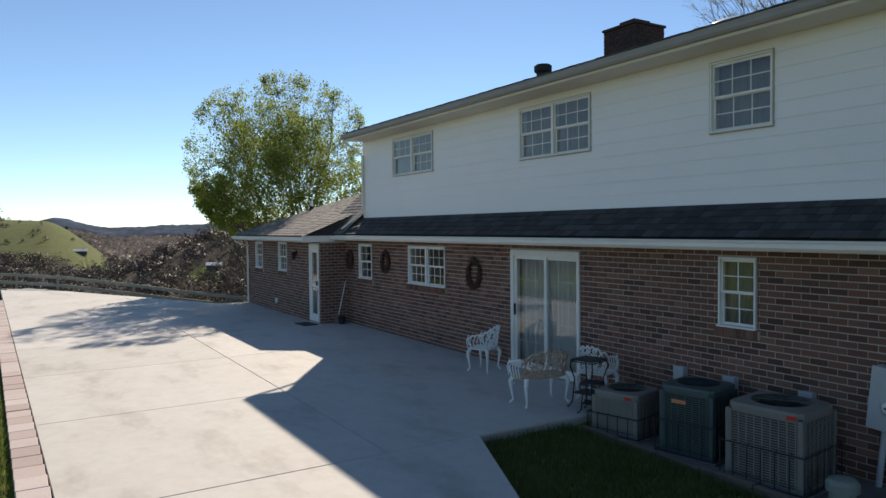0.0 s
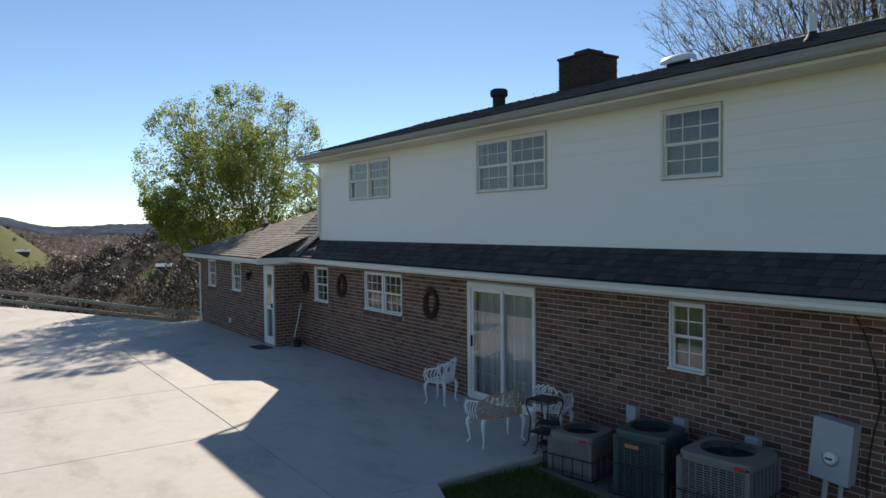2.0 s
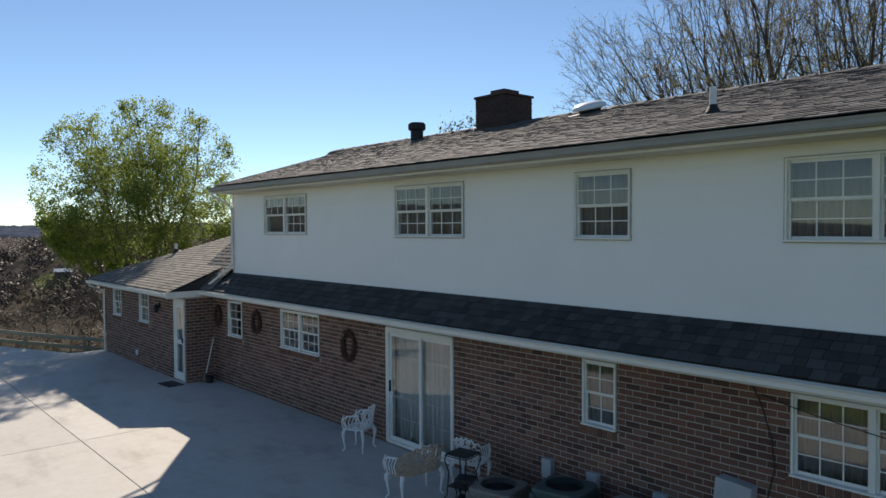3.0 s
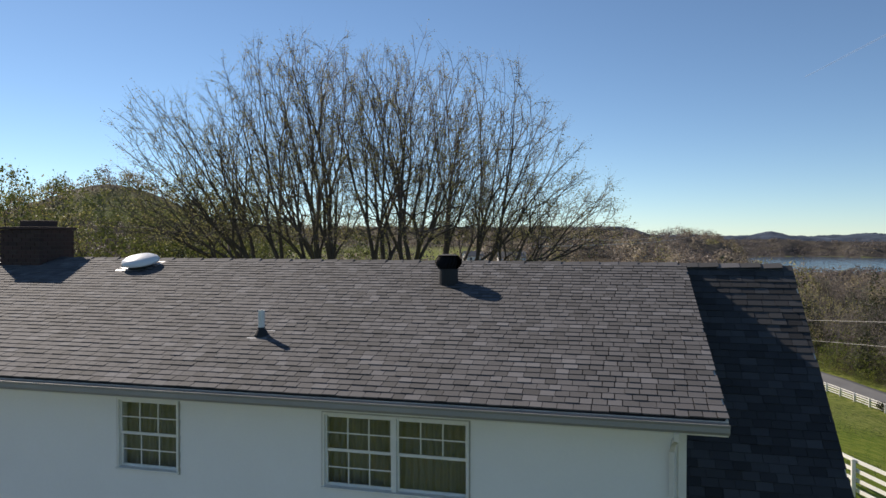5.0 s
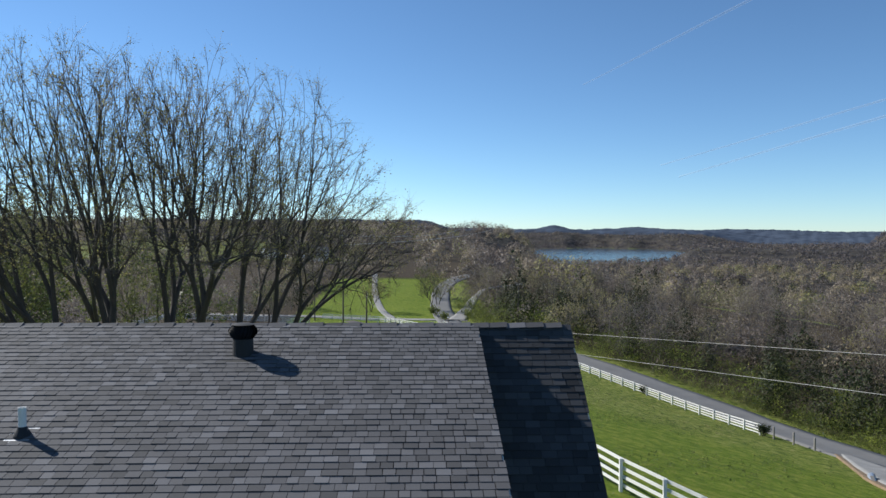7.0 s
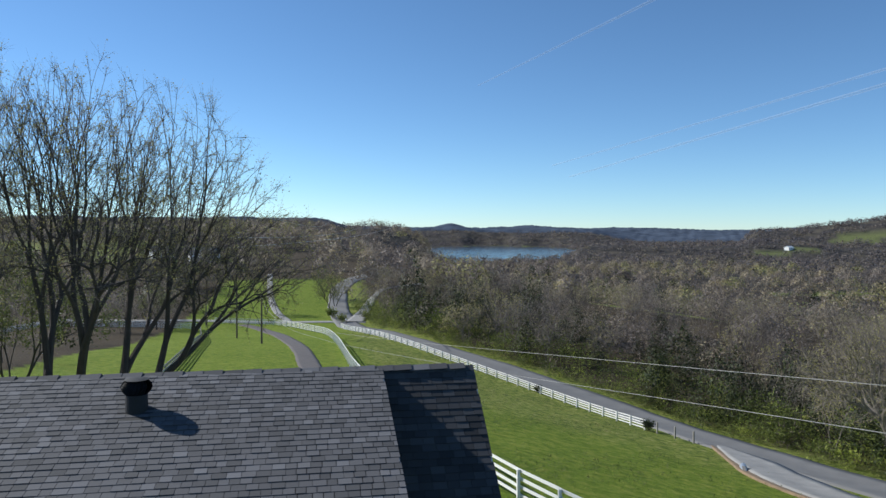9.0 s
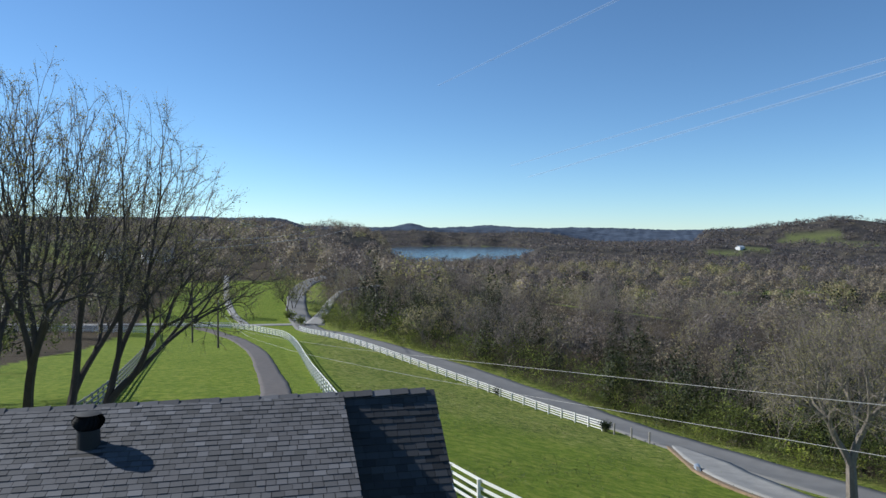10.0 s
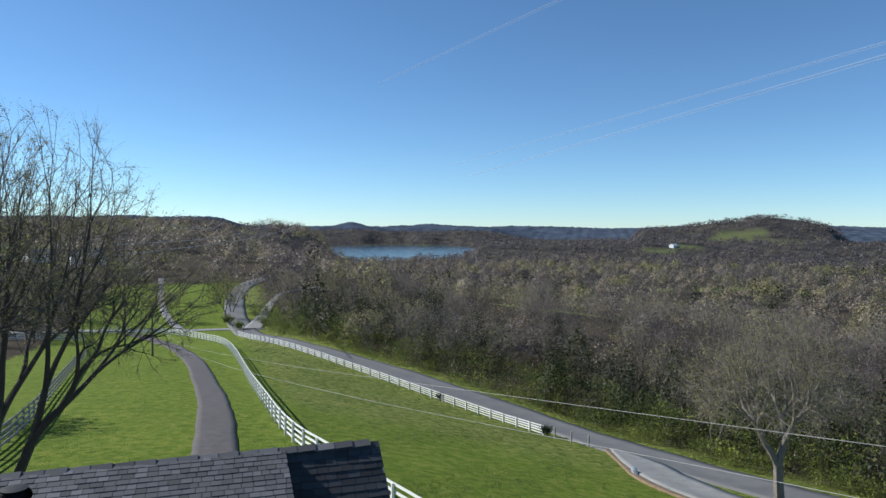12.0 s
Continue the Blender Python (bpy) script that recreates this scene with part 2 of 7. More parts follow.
def glass():
    m, t, b = nodes_of("window glass")
    tr = t.nodes.new("ShaderNodeBsdfTransparent")
    tr.inputs["Color"].default_value = (0.93, 0.94, 0.93, 1)
    gl = t.nodes.new("ShaderNodeBsdfGlossy")
    gl.inputs["Roughness"].default_value = 0.015
    fr = t.nodes.new("ShaderNodeLayerWeight")
    edge = maths(t, "POWER", fr.outputs["Facing"], 3.5)
    ms = t.nodes.new("ShaderNodeMixShader")
    link(t, maths(t, "ADD", maths(t, "MULTIPLY", edge, 0.45), 0.06), ms.inputs[0])
    link(t, tr.outputs["BSDF"], ms.inputs[1])
    link(t, gl.outputs["BSDF"], ms.inputs[2])
    link(t, ms.outputs["Shader"], t.nodes["Material Output"].inputs["Surface"])
    bump_n = t.nodes.new("ShaderNodeBump")
    bump_n.inputs["Distance"].default_value, bump_n.inputs["Strength"].default_value = 0.004, 0.25
    link(t, noise_node(t, 0.5, 1), bump_n.inputs["Height"])
    link(t, bump_n.outputs["Normal"], gl.inputs["Normal"])
    return m


GLASS = glass()
STORM = plain("weathered storm edge", (0.4, 0.37, 0.32), 0.6, vary=0.15, size=0.3)


def water():
    m, t, b = nodes_of("lake water")
    b.inputs["Base Color"].default_value = (0.03, 0.05, 0.07, 1)
    b.inputs["Roughness"].default_value = 0.12
    bump(t, b, noise_node(t, 6.0, 3, 0.6, "Object", (1, 3, 1)), 0.25, 0.5)
    return m


WATER = water()


def land():
    """Grass, rough pasture and leaf litter, by the zone stored on the ground; its blue paints distance haze."""
    m, t, b = nodes_of("spring ground")
    z = t.nodes.new("ShaderNodeAttribute")
    z.attribute_name = "zone"
    sep = t.nodes.new("ShaderNodeSeparateColor")
    link(t, z.outputs["Color"], sep.inputs["Color"])
    n1, n2, n3 = noise_node(t, 7.0, 5, 0.65), noise_node(t, 0.7, 5, 0.7), noise_node(t, 0.09, 4, 0.75)
    lawn = ramp(t, n2, [(0.35, (0.115, 0.165, 0.02)), (0.5, (0.18, 0.24, 0.03)), (0.66, (0.28, 0.29, 0.06))])
    lawn = mix(t, 0.55, lawn, ramp(t, n1, [(0.3, (0.6, 0.72, 0.5)), (0.7, (1.0, 1.0, 0.9))]), "MULTIPLY")
    rough_ = ramp(t, n2, [(0.36, (0.06, 0.085, 0.018)), (0.44, (0.15, 0.195, 0.035)), (0.55, (0.235, 0.265, 0.06)), (0.68, (0.38, 0.33, 0.15))])
    rough_ = mix(t, 0.6, rough_, ramp(t, n1, [(0.3, (0.68, 0.74, 0.55)), (0.55, (1.0, 1.0, 0.92)), (0.75, (1.0, 0.86, 0.72))]), "MULTIPLY")
    litter = ramp(t, n2, [(0.25, (0.035, 0.027, 0.019)), (0.5, (0.07, 0.054, 0.036)), (0.8, (0.11, 0.09, 0.05))])
    # blue greys litter here and grass below with distance, in place of haze
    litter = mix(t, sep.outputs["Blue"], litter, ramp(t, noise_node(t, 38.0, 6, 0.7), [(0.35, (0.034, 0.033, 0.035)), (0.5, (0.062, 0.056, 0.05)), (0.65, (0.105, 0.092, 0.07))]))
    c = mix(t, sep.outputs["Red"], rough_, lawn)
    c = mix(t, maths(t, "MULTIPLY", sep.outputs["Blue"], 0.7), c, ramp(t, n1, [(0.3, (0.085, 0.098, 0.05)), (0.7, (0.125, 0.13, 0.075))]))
    c = mix(t, sep.outputs["Green"], c, litter)
    c = mix(t, 0.5, c, ramp(t, n3, [(0.3, (0.5,) * 3), (0.7, (1.0,) * 3)]), "MULTIPLY")
    link(t, c, b.inputs["Base Color"])
    b.inputs["Roughness"].default_value = 1.0
    b.inputs["Specular IOR Level"].default_value = 0.1
    bump(t, b, maths(t, "ADD", n3, maths(t, "MULTIPLY", n2, 2.0)), 0.12, 0.8)
    return m


LAND = land()


# ---- building helpers ----
def thing(name, label, category, at=(0, 0, 0), turn=0.0, group="", kind=""):
    e = new(name)
    e.matrix_basis = pose(*at, 0, 0, turn)
    e.empty_display_size = 0.1
    return tagged(e, label, category, group, kind)


def finish(ob, parent, label, kind=""):
    if parent is not None:
        ob.parent = parent
    return tagged(ob, label, kind=kind)


def part(name, bm, material, parent, label="", smooth=False, kind=""):
    me = bpy.data.meshes.new(name)
    bmesh.ops.recalc_face_normals(bm, faces=bm.faces)
    bm.to_mesh(me)
    bm.free()
    me.materials.append(material)
    if smooth:
        me.shade_smooth()
    return finish(new(name, me), parent, label, kind)


def raw(name, verts, faces, material, parent=None, label="", kind="", smooth=False):
    me = bpy.data.meshes.new(name)
    me.from_pydata(verts, [], faces)
    me.materials.append(material)
    if smooth:
        me.shade_smooth()
    return finish(new(name, me), parent, label, kind)


def fast(name, verts, tris, material, parent=None, label="", kind="", smooth=False):
    """Many triangles at once, from arrays."""
    verts, tris = np.asarray(verts, np.float32), np.asarray(tris, np.int32)
    me = bpy.data.meshes.new(name)
    me.vertices.add(len(verts))
    me.vertices.foreach_set("co", verts.ravel())
    me.loops.add(tris.size)
    me.loops.foreach_set("vertex_index", tris.ravel())
    me.polygons.add(len(tris))
    me.polygons.foreach_set("loop_start", np.arange(0, tris.size, 3, dtype=np.int32))
    me.update(calc_edges=True)
    me.validate()
    me.materials.append(material)
    if smooth:
        me.shade_smooth()
    else:
        me.shade_flat()
    return finish(new(name, me), parent, label, kind)


def box(bm, x0, x1, y0, y1, z0, z1, bevel=0.0):
    made = bmesh.ops.create_cube(bm, size=1.0, matrix=Matrix.LocRotScale(((x0 + x1) / 2, (y0 + y1) / 2, (z0 + z1) / 2), None, (x1 - x0, y1 - y0, z1 - z0)))
    if bevel:
        edges = list({e for v in made["verts"] for e in v.link_edges})
        bmesh.ops.bevel(bm, geom=edges, offset=bevel, segments=2, affect="EDGES", profile=0.6)
    return bm


def boxed(x0, x1, y0, y1, z0, z1, bevel=0.0):
    return box(bmesh.new(), x0, x1, y0, y1, z0, z1, bevel)


CUBE_V = np.array([(x, y, z) for x in (0, 1) for y in (0, 1) for z in (0, 1)], float)
CUBE_T = np.array([(0, 1, 3), (0, 3, 2), (4, 6, 7), (4, 7, 5), (0, 4, 5), (0, 5, 1), (2, 3, 7), (2, 7, 6), (1, 5, 7), (1, 7, 3), (0, 2, 6), (0, 6, 4)])


def many_boxes(bounds):
    """Verts and triangles of many boxes (x0, y0, z0, x1, y1, z1)."""
    b = np.asarray(bounds, float)
    v = b[:, None, :3] + CUBE_V[None] * (b[:, None, 3:] - b[:, None, :3])
    t = CUBE_T[None] + 8 * np.arange(len(b))[:, None, None]
    return v.reshape(-1, 3), t.reshape(-1, 3)


def tube(bm, points, radius, sides=8, closed=False):
    """A round bar along points; radius one number or one a point."""
    pts = [Vector(p) for p in points]
    n = len(pts)
    rad = radius if isinstance(radius, (list, tuple)) else [radius] * n
    rings = []
    side = None
    for i, p in enumerate(pts):
        a = pts[(i - 1) % n] if closed or i else p
        b = pts[(i + 1) % n] if closed or i < n - 1 else p
        d = (b - a).normalized()
        if side is None or abs(side.dot(d)) > 0.95:
            side = d.orthogonal()
        side = (side - d * side.dot(d)).normalized()
        up = d.cross(side)
        rings.append([bm.verts.new(p + (side * math.cos(k * 6.28319 / sides) + up * math.sin(k * 6.28319 / sides)) * rad[i]) for k in range(sides)])
    for i in range(n if closed else n - 1):
        r, s = rings[i], rings[(i + 1) % n]
        for k in range(sides):
            bm.faces.new((r[k], r[(k + 1) % sides], s[(k + 1) % sides], s[k]))
    if not closed:
        bm.faces.new(rings[0][::-1])
        bm.faces.new(rings[-1])
    return bm


def lathe(bm, profile, sides=20, at=(0, 0, 0)):
    """A turned body from (radius, height) pairs."""
    rings = []
    for r, z in profile:
        rings.append([bm.verts.new((at[0] + r * math.cos(k * 6.28319 / sides), at[1] + r * math.sin(k * 6.28319 / sides), at[2] + z)) for k in range(sides)])
    for r, s in zip(rings, rings[1:]):
        for k in range(sides):
            bm.faces.new((r[k], r[(k + 1) % sides], s[(k + 1) % sides], s[k]))
    bm.faces.new(rings[0][::-1])
    bm.faces.new(rings[-1])
    return bm


def extrude_x(bm, outline, x0, x1):
    """A profile in (y, z), drawn out along x."""
    a = [bm.verts.new((x0, y, z)) for y, z in outline]
    b = [bm.verts.new((x1, y, z)) for y, z in outline]
    n = len(outline)
    for k in range(n):
        bm.faces.new((a[k], a[(k + 1) % n], b[(k + 1) % n], b[k]))
    bm.faces.new(a[::-1])
    bm.faces.new(b)
    return bm


def soft(v, k):
    return k * np.logaddexp(0.0, v / k)


def step(a, b, v):
    u = np.clip((v - a) / (b - a), 0.0, 1.0)
    return u * u * (3 - 2 * u)


def waves(x, y, size, seed):
    """Smooth uneven ground: a few turned sine waves, about -1 to 1."""
    r = np.random.RandomState(seed)
    out = 0.0
    for k in range(6):
        a, p, f = r.uniform(0, 6.283), r.uniform(0, 6.283), (0.6 + 0.45 * k) * 6.283 / size
        out = out + np.sin((x * np.cos(a) + y * np.sin(a)) * f + p) / (1 + 0.5 * k)
    return out / 2.4


def hill(x, y, cx, cy, rx, ry, turn, h):
    c, s = np.cos(turn), np.sin(turn)
    u, v = ((x - cx) * c + (y - cy) * s) / rx, (-(x - cx) * s + (y - cy) * c) / ry
    return h * np.exp(-u * u - v * v)


def ridge(h, d, dist, deep, height, left, right, ease):
    """A ridge at one distance from the house, between two headings in degrees."""
    return height * np.exp(-((d - dist) / deep) ** 2) * step(left - ease, left, h) * (1 - step(right, right + ease, h))


def lake_level(x, y):
    """Below 1 inside the shoreline: a long lake with uneven bays."""
    x, y = np.asarray(x, float), np.asarray(y, float)
    u, v = (x - 430) * 0.961 - (y - 1560) * 0.276, (x - 430) * 0.276 + (y - 1560) * 0.961
    a = np.arctan2(v / 520, u / 180)
    wob = 1 + 0.09 * np.sin(3 * a + 0.6) + 0.06 * np.sin(7 * a + 2.0) + 0.04 * np.sin(13 * a + 1.0)
    return ((u / 180) ** 2 + (v / 520) ** 2) / wob ** 2


def ground_z(x, y):
    x, y = np.asarray(x, float), np.asarray(y, float)
    front = 0.1 * (soft(y - 13, 5) - soft(y - 150, 12))
    rise = 0.045 * (soft(y - 165, 15) - soft(y - 380, 40)) * (1 - step(30, 130, x))
    side = 10.5 * np.tanh(0.27 * soft(x - 15, 4) / 10.5) * (1 - step(58, 140, y))
    low = 23 * step(66, 300, x + 0.25 * np.clip(y - 150, 0, 400)) * step(-250, -60, y + 0.3 * x)
    west = 44 * (1 - np.exp(-soft(-x - 31 - 0.35 * np.clip(y - 5, -12, 60), 3) / 95)) * (1 - step(60, 260, y + 0.45 * x))
    dip = 0.19 * step(-1.5, -1.36, y) * step(3.2, 3.4, x) * (x < 12.6) * (y < 0.4) + 0.2 * step(-0.9, -0.4, y) * (x > -14) * (x <= 3.2) * (y < 8)
    past = -0.414 * (x + 23.56) + 0.911 * (y + 5.97)
    bank = 0.42 * np.minimum(soft(past - 0.3, 0.25), 7.0) * step(-14.0, -15.5, x) * step(16, 7, y)
    z = -0.03 - bank - dip - front + rise - side - low - west
    z = np.maximum(z, -38.0 - 3.0 * step(0, 40, -x))
    r = np.hypot(x - 10, y)
    h, d = np.degrees(np.arctan2(x - 10, y + 7.5)), np.hypot(x - 10, y + 7.5)
    far = step(1900, 3100, r)
    z = z + far * (44 + 12 * waves(x, y, 2600, 3) + 8 * waves(x, y, 800, 5) + 4 * waves(x, y, 330, 6))
    # north: the wooded rise behind the lanes, the ridge that ends at the lake, the bluffs over the far shore
    z = z + ridge(h, d, 560, 150, 7, -40, -1.5, 5)
    z = z + (ridge(h, d, 860, 170, 18, -45, 7.2, 4.2) + ridge(h, d, 860, 170, 17, 5.8, 7.2, 4.2)) * (1 + 0.05 * waves(x, y, 160, 9))
    z = z + ridge(h, d, 2380, 260, 34, -20, 21, 5) * (1 + 0.12 * waves(x, y, 380, 10))
    z = z + hill(x, y, 650, 3260, 70, 160, -0.2, 26)
    # east: the brown hill with pastures on its flank
    z = z + ridge(h, d, 1760, 270, 46, 34.6, 47.2, 2.0) * (1 + 0.08 * waves(x, y, 240, 11))
    z = z + hill(x, y, 1222, 1268, 86, 190, -0.757, 26) + hill(x, y, 1135, 1362, 66, 170, -0.69, 11)
    z = z + ridge(h, d, 1330, 130, 17, 19.5, 60, 1.6) * (1 + 0.2 * waves(x, y, 300, 12))
    # west: the dark wooded spur, the pasture hill and the ridges at the valley's head
    z = z + ridge(h, d, 520, 120, 42, -74, -40, 14)
    z = z + ridge(h, d, 950, 170, 56, -150, -88.4, 6) + ridge(h, d, 1220, 100, 80, -150, -91.5, 2.4)
    z = z + ridge(h, d, 2500, 420, 16, -135, -55, 12) * (1 + 0.06 * waves(x, y, 500, 13))
    z = z + hill(x, y, -2488, 110, 90, 260, 1.52, 44)
    # the lake lies in a bowl with bays
    lake = lake_level(x, y)
    bowl = np.minimum(z, -37.0 - 6 * np.clip(1.1 - lake, -0.05, 1))
    z = bowl + (z - bowl) * step(1.08, 1.7, lake)
    z = np.where(lake > 1.5, z + 4 * waves(x, y, 420, 33) * step(500, 1200, r) * (z > -36), z)
    z = z + 0.35 * waves(x, y, 60, 8) * step(30, 90, r)
    return z


# ---- the ground, one sheet to the horizon ----
ROAD = [(60, 5), (54, 18), (50.8, 28), (49.2, 34), (47.6, 41), (46.4, 49), (46.0, 56), (45.4, 63), (43.6, 72), (39.8, 82), (35.2, 94.5), (29.2, 107.5), (24.7, 119), (20.6, 136), (17.8, 152), (16.6, 180), (17.0, 203), (18.6, 229), (24, 252), (34, 277)]
DRIVEWAY = [(10.4, 12), (10.4, 24), (10.4, 33), (10.5, 44), (10.3, 56), (9.6, 70), (8.6, 86), (6.6, 106), (4.0, 124), (1.0, 138), (-2, 150), (-6, 158)]


def smooth_line(points, gap):
    """A rounded line through the points, cut into steps of about gap metres."""
    p = [np.array(q, float) for q in points]
    p = [2 * p[0] - p[1], *p, 2 * p[-1] - p[-2]]
    out = []
    for a, b, c, d in zip(p, p[1:], p[2:], p[3:]):
        n = max(2, int(np.linalg.norm(c - b) / gap))
        for k in range(n):
            t = k / n
            out.append(0.5 * (2 * b + (c - a) * t + (2 * a - 5 * b + 4 * c - d) * t * t + (3 * b - a - 3 * c + d) * t ** 3))
    return np.array(out + [p[-2]])


ROAD_LINE = smooth_line(ROAD, 2.0)


def east_of_road(x, y):
    """How far a place lies beyond the road, seen from the house."""
    return x - np.interp(y, ROAD_LINE[:, 1], ROAD_LINE[:, 0])


# green pastures in the woods: place and half sizes
FIELDS = ((1045, 1170, 62, 40), (1035, 1060, 42, 60), (755, 1000, 80, 16), (-890, 18, 130, 62), (-785, 52, 55, 22), (-402, 85, 13, 8), (133, 228, 26, 10), (379, 447, 46, 16))


def woods(x, y):
    """0 on open land, 1 in the woods."""
    r = np.hypot(x - 10, y)
    w = step(5, 11, east_of_road(x, y)) * step(-40, 0, y + 0.5 * x)
    w = np.maximum(w, step(-40, -52, x - 0.9 * np.clip(y, 0, 60)) * (y > -120) * (y < 330))
    w = np.maximum(w, step(420, 520, r))
    back = step(232, 252, y + 0.25 * x) * (x > -70)
    w = np.maximum(w, back * step(0.8, 1.3, ((x + 46) / 36) ** 2 + ((y - 285) / 58) ** 2))
    w = w * (1 - (east_of_road(x, y) < 5) * (y > 0) * (y < 252) * (x > -20))
    patch = waves(x, y, 420, 21)
    fields = step(0.78, 0.88, patch) * step(450, 650, r) * (r < 1000) * (x > 250)
    for cx, cy, rx, ry in FIELDS:
        fields = np.maximum(fields, step(1.3, 0.9, ((x - cx) / rx) ** 2 + ((y - cy) / ry) ** 2))
    return w * (1 - fields) * (lake_level(x, y) > 1.02)


radii = np.concatenate([[0.0], np.geomspace(2.0, 4700, 250)])
angles = np.concatenate([np.radians(np.linspace(28, 192, 620, endpoint=False)), np.radians(np.linspace(192, 388, 110, endpoint=False))])
gx = 10 + np.outer(radii, np.cos(angles))
gy = np.outer(radii, np.sin(angles))
gv = np.stack([gx, gy, ground_z(gx, gy)], -1).reshape(-1, 3)
na = len(angles)
ri, ai = np.meshgrid(np.arange(len(radii) - 1), np.arange(na), indexing="ij")
q0, q1 = ri * na + ai, ri * na + (ai + 1) % na
tris = np.concatenate([np.stack([q0, q0 + na, q1 + na], -1).reshape(-1, 3), np.stack([q0, q1 + na, q1], -1).reshape(-1, 3)])
tris = tris[~((tris[:, 0] < na) & (tris[:, 2] < na))]
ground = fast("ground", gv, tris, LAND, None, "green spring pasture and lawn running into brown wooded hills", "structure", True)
tagged(ground, category="ground")
zone = ground.data.color_attributes.new("zone", "FLOAT_COLOR", "POINT")
w_ = woods(gv[:, 0], gv[:, 1])
lawn_ = np.clip(step(20, 8, np.hypot(gv[:, 0], gv[:, 1]) - 40) + step(19, 14.5, gv[:, 0]) * (gv[:, 1] < 420) * (gv[:, 0] > -60), 0, 1) * (gv[:, 1] < 420)
lawn_ = np.maximum(lawn_, 0.25 * step(450, 600, np.hypot(gv[:, 0], gv[:, 1])))
lawn_ = lawn_ * (1 - (gv[:, 0] > 3) * (gv[:, 0] < 12.6) * (gv[:, 1] > -7.2) * (gv[:, 1] < 0))
under = (gv[:, 0] > -26) & (gv[:, 0] < 3.05) & (gv[:, 1] > -7.3) & (gv[:, 1] < 0.2)
gv[under, 2] = np.minimum(gv[under, 2], -0.2)
ground.data.vertices.foreach_set("co", gv.astype(np.float32).ravel())
ground.data.update()
# red lawn, green woods, blue the distance that tints the ground like haze
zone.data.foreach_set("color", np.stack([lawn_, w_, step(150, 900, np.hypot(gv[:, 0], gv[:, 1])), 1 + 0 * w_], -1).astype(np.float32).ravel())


def ribbon(name, line, width, thick, material, label, category, lift=0.07, taper=None):
    """A road laid over the ground along a line."""
    line = np.asarray(line, float)
    d = np.gradient(line, axis=0)
    d /= np.linalg.norm(d, axis=1)[:, None]
    side = np.stack([-d[:, 1], d[:, 0]], -1)
    across = np.linspace(-0.5, 0.5, 7)
    wid = width if taper is None else np.interp(np.arange(len(line)), np.linspace(0, len(line) - 1, len(taper)), taper)
    wid = np.broadcast_to(wid, (len(line),))
    rag = 1 + 0.03 * np.sin(np.arange(len(line)) * 1.7) + 0.03 * np.sin(np.arange(len(line)) * 0.63 + 1)
    p = line[:, None] + side[:, None] * (across[None, :, None] * (wid * rag)[:, None, None])
    z = ground_z(p[..., 0], p[..., 1])
    z = np.maximum(z, z.mean(1, keepdims=True) - 0.1) + lift + 0.05 * (0.25 - across ** 2)
    n, k = len(line), 7
    v = np.concatenate([np.concatenate([p, z[..., None]], -1).reshape(-1, 3), np.concatenate([p[:, [0, -1]], (z[:, [0, -1]] - thick)[..., None]], -1).reshape(-1, 3)])
    f = []
    for i in range(n - 1):
        for j in range(k - 1):
            a = i * k + j
            f.append((a, a + k, a + k + 1, a + 1))
        b = n * k + 2 * i
        f.append((i * k, b, b + 2, (i + 1) * k))
        f.append((i * k + k - 1, (i + 1) * k + k - 1, b + 3, b + 1))
    ob = raw(name, v.tolist(), f, material, None, label, "structure", True)
    return tagged(ob, category=category)


ribbon("road", ROAD_LINE, 5.6, 0.25, ASPHALT, "narrow grey asphalt country road with pale worn edges", "road", lift=0.12)
ribbon("driveway", smooth_line(DRIVEWAY, 1.5), 2.5, 0.2, DRIVE, "curving single-track asphalt driveway with brownish worn edges", "driveway")
ribbon("field_lane", smooth_line([(22, 158), (5, 160), (-12, 164), (-40, 170), (-75, 178)], 3), 3.0, 0.2, GRAVEL, "pale gravel lane beside a white fence", "lane", lift=0.1)
ribbon("hill_lane", smooth_line([(4, 162), (0.5, 180), (-3, 210), (-5, 240), (-7, 275)], 3), 1.9, 0.2, GRAVEL, "straight gravel lane climbing a green field", "lane", lift=0.1)
ribbon("gravel_layby", smooth_line([(45.3, 48.2), (43.8, 41.5), (42.2, 36), (41.8, 31), (43, 24)], 1.5), 5.0, 0.2, GRAVEL, "pale gravel pull-off beside the asphalt road", "lane", lift=0.2, taper=[0.8, 3.6, 4.4, 3.8, 3])
ribbon("clay_bank", smooth_line([(44.3, 48), (41.8, 41.5), (39.7, 36), (39.3, 31), (40.6, 24)], 1.2), 1.6, 0.3, SOIL, "raw orange clay bank at the pasture edge", "bank", lift=0.16, taper=[0.3, 0.6, 0.7, 0.6, 0.5])
ribbon("gravel_turnout", smooth_line([(19.5, 158), (23, 178), (28, 206), (34, 228), (47, 240)], 3), 4.0, 0.2, GRAVEL, "pale gravel track looping off the road", "lane", lift=0.25, taper=[4, 3, 2.0, 1.6, 1.6])

shore = []
for k in range(360):
    a = k * 6.28319 / 360
    far_out = np.linspace(0, 1400, 1400)
    px, py = 430 + far_out * math.cos(a), 1560 + far_out * math.sin(a)
    shore.append(float(far_out[np.argmax(lake_level(px, py) > 1.08)]))
bm = bmesh.new()
bm.faces.new([bm.verts.new((430 + q * math.cos(k * 6.28319 / 360), 1560 + q * math.sin(k * 6.28319 / 360), 0)) for k, q in enumerate(shore)])
lake = part("lake", bm, WATER, None, "calm pale blue lake between wooded shores", kind="structure")
lake.location.z = -37.4
tagged(lake, category="water")

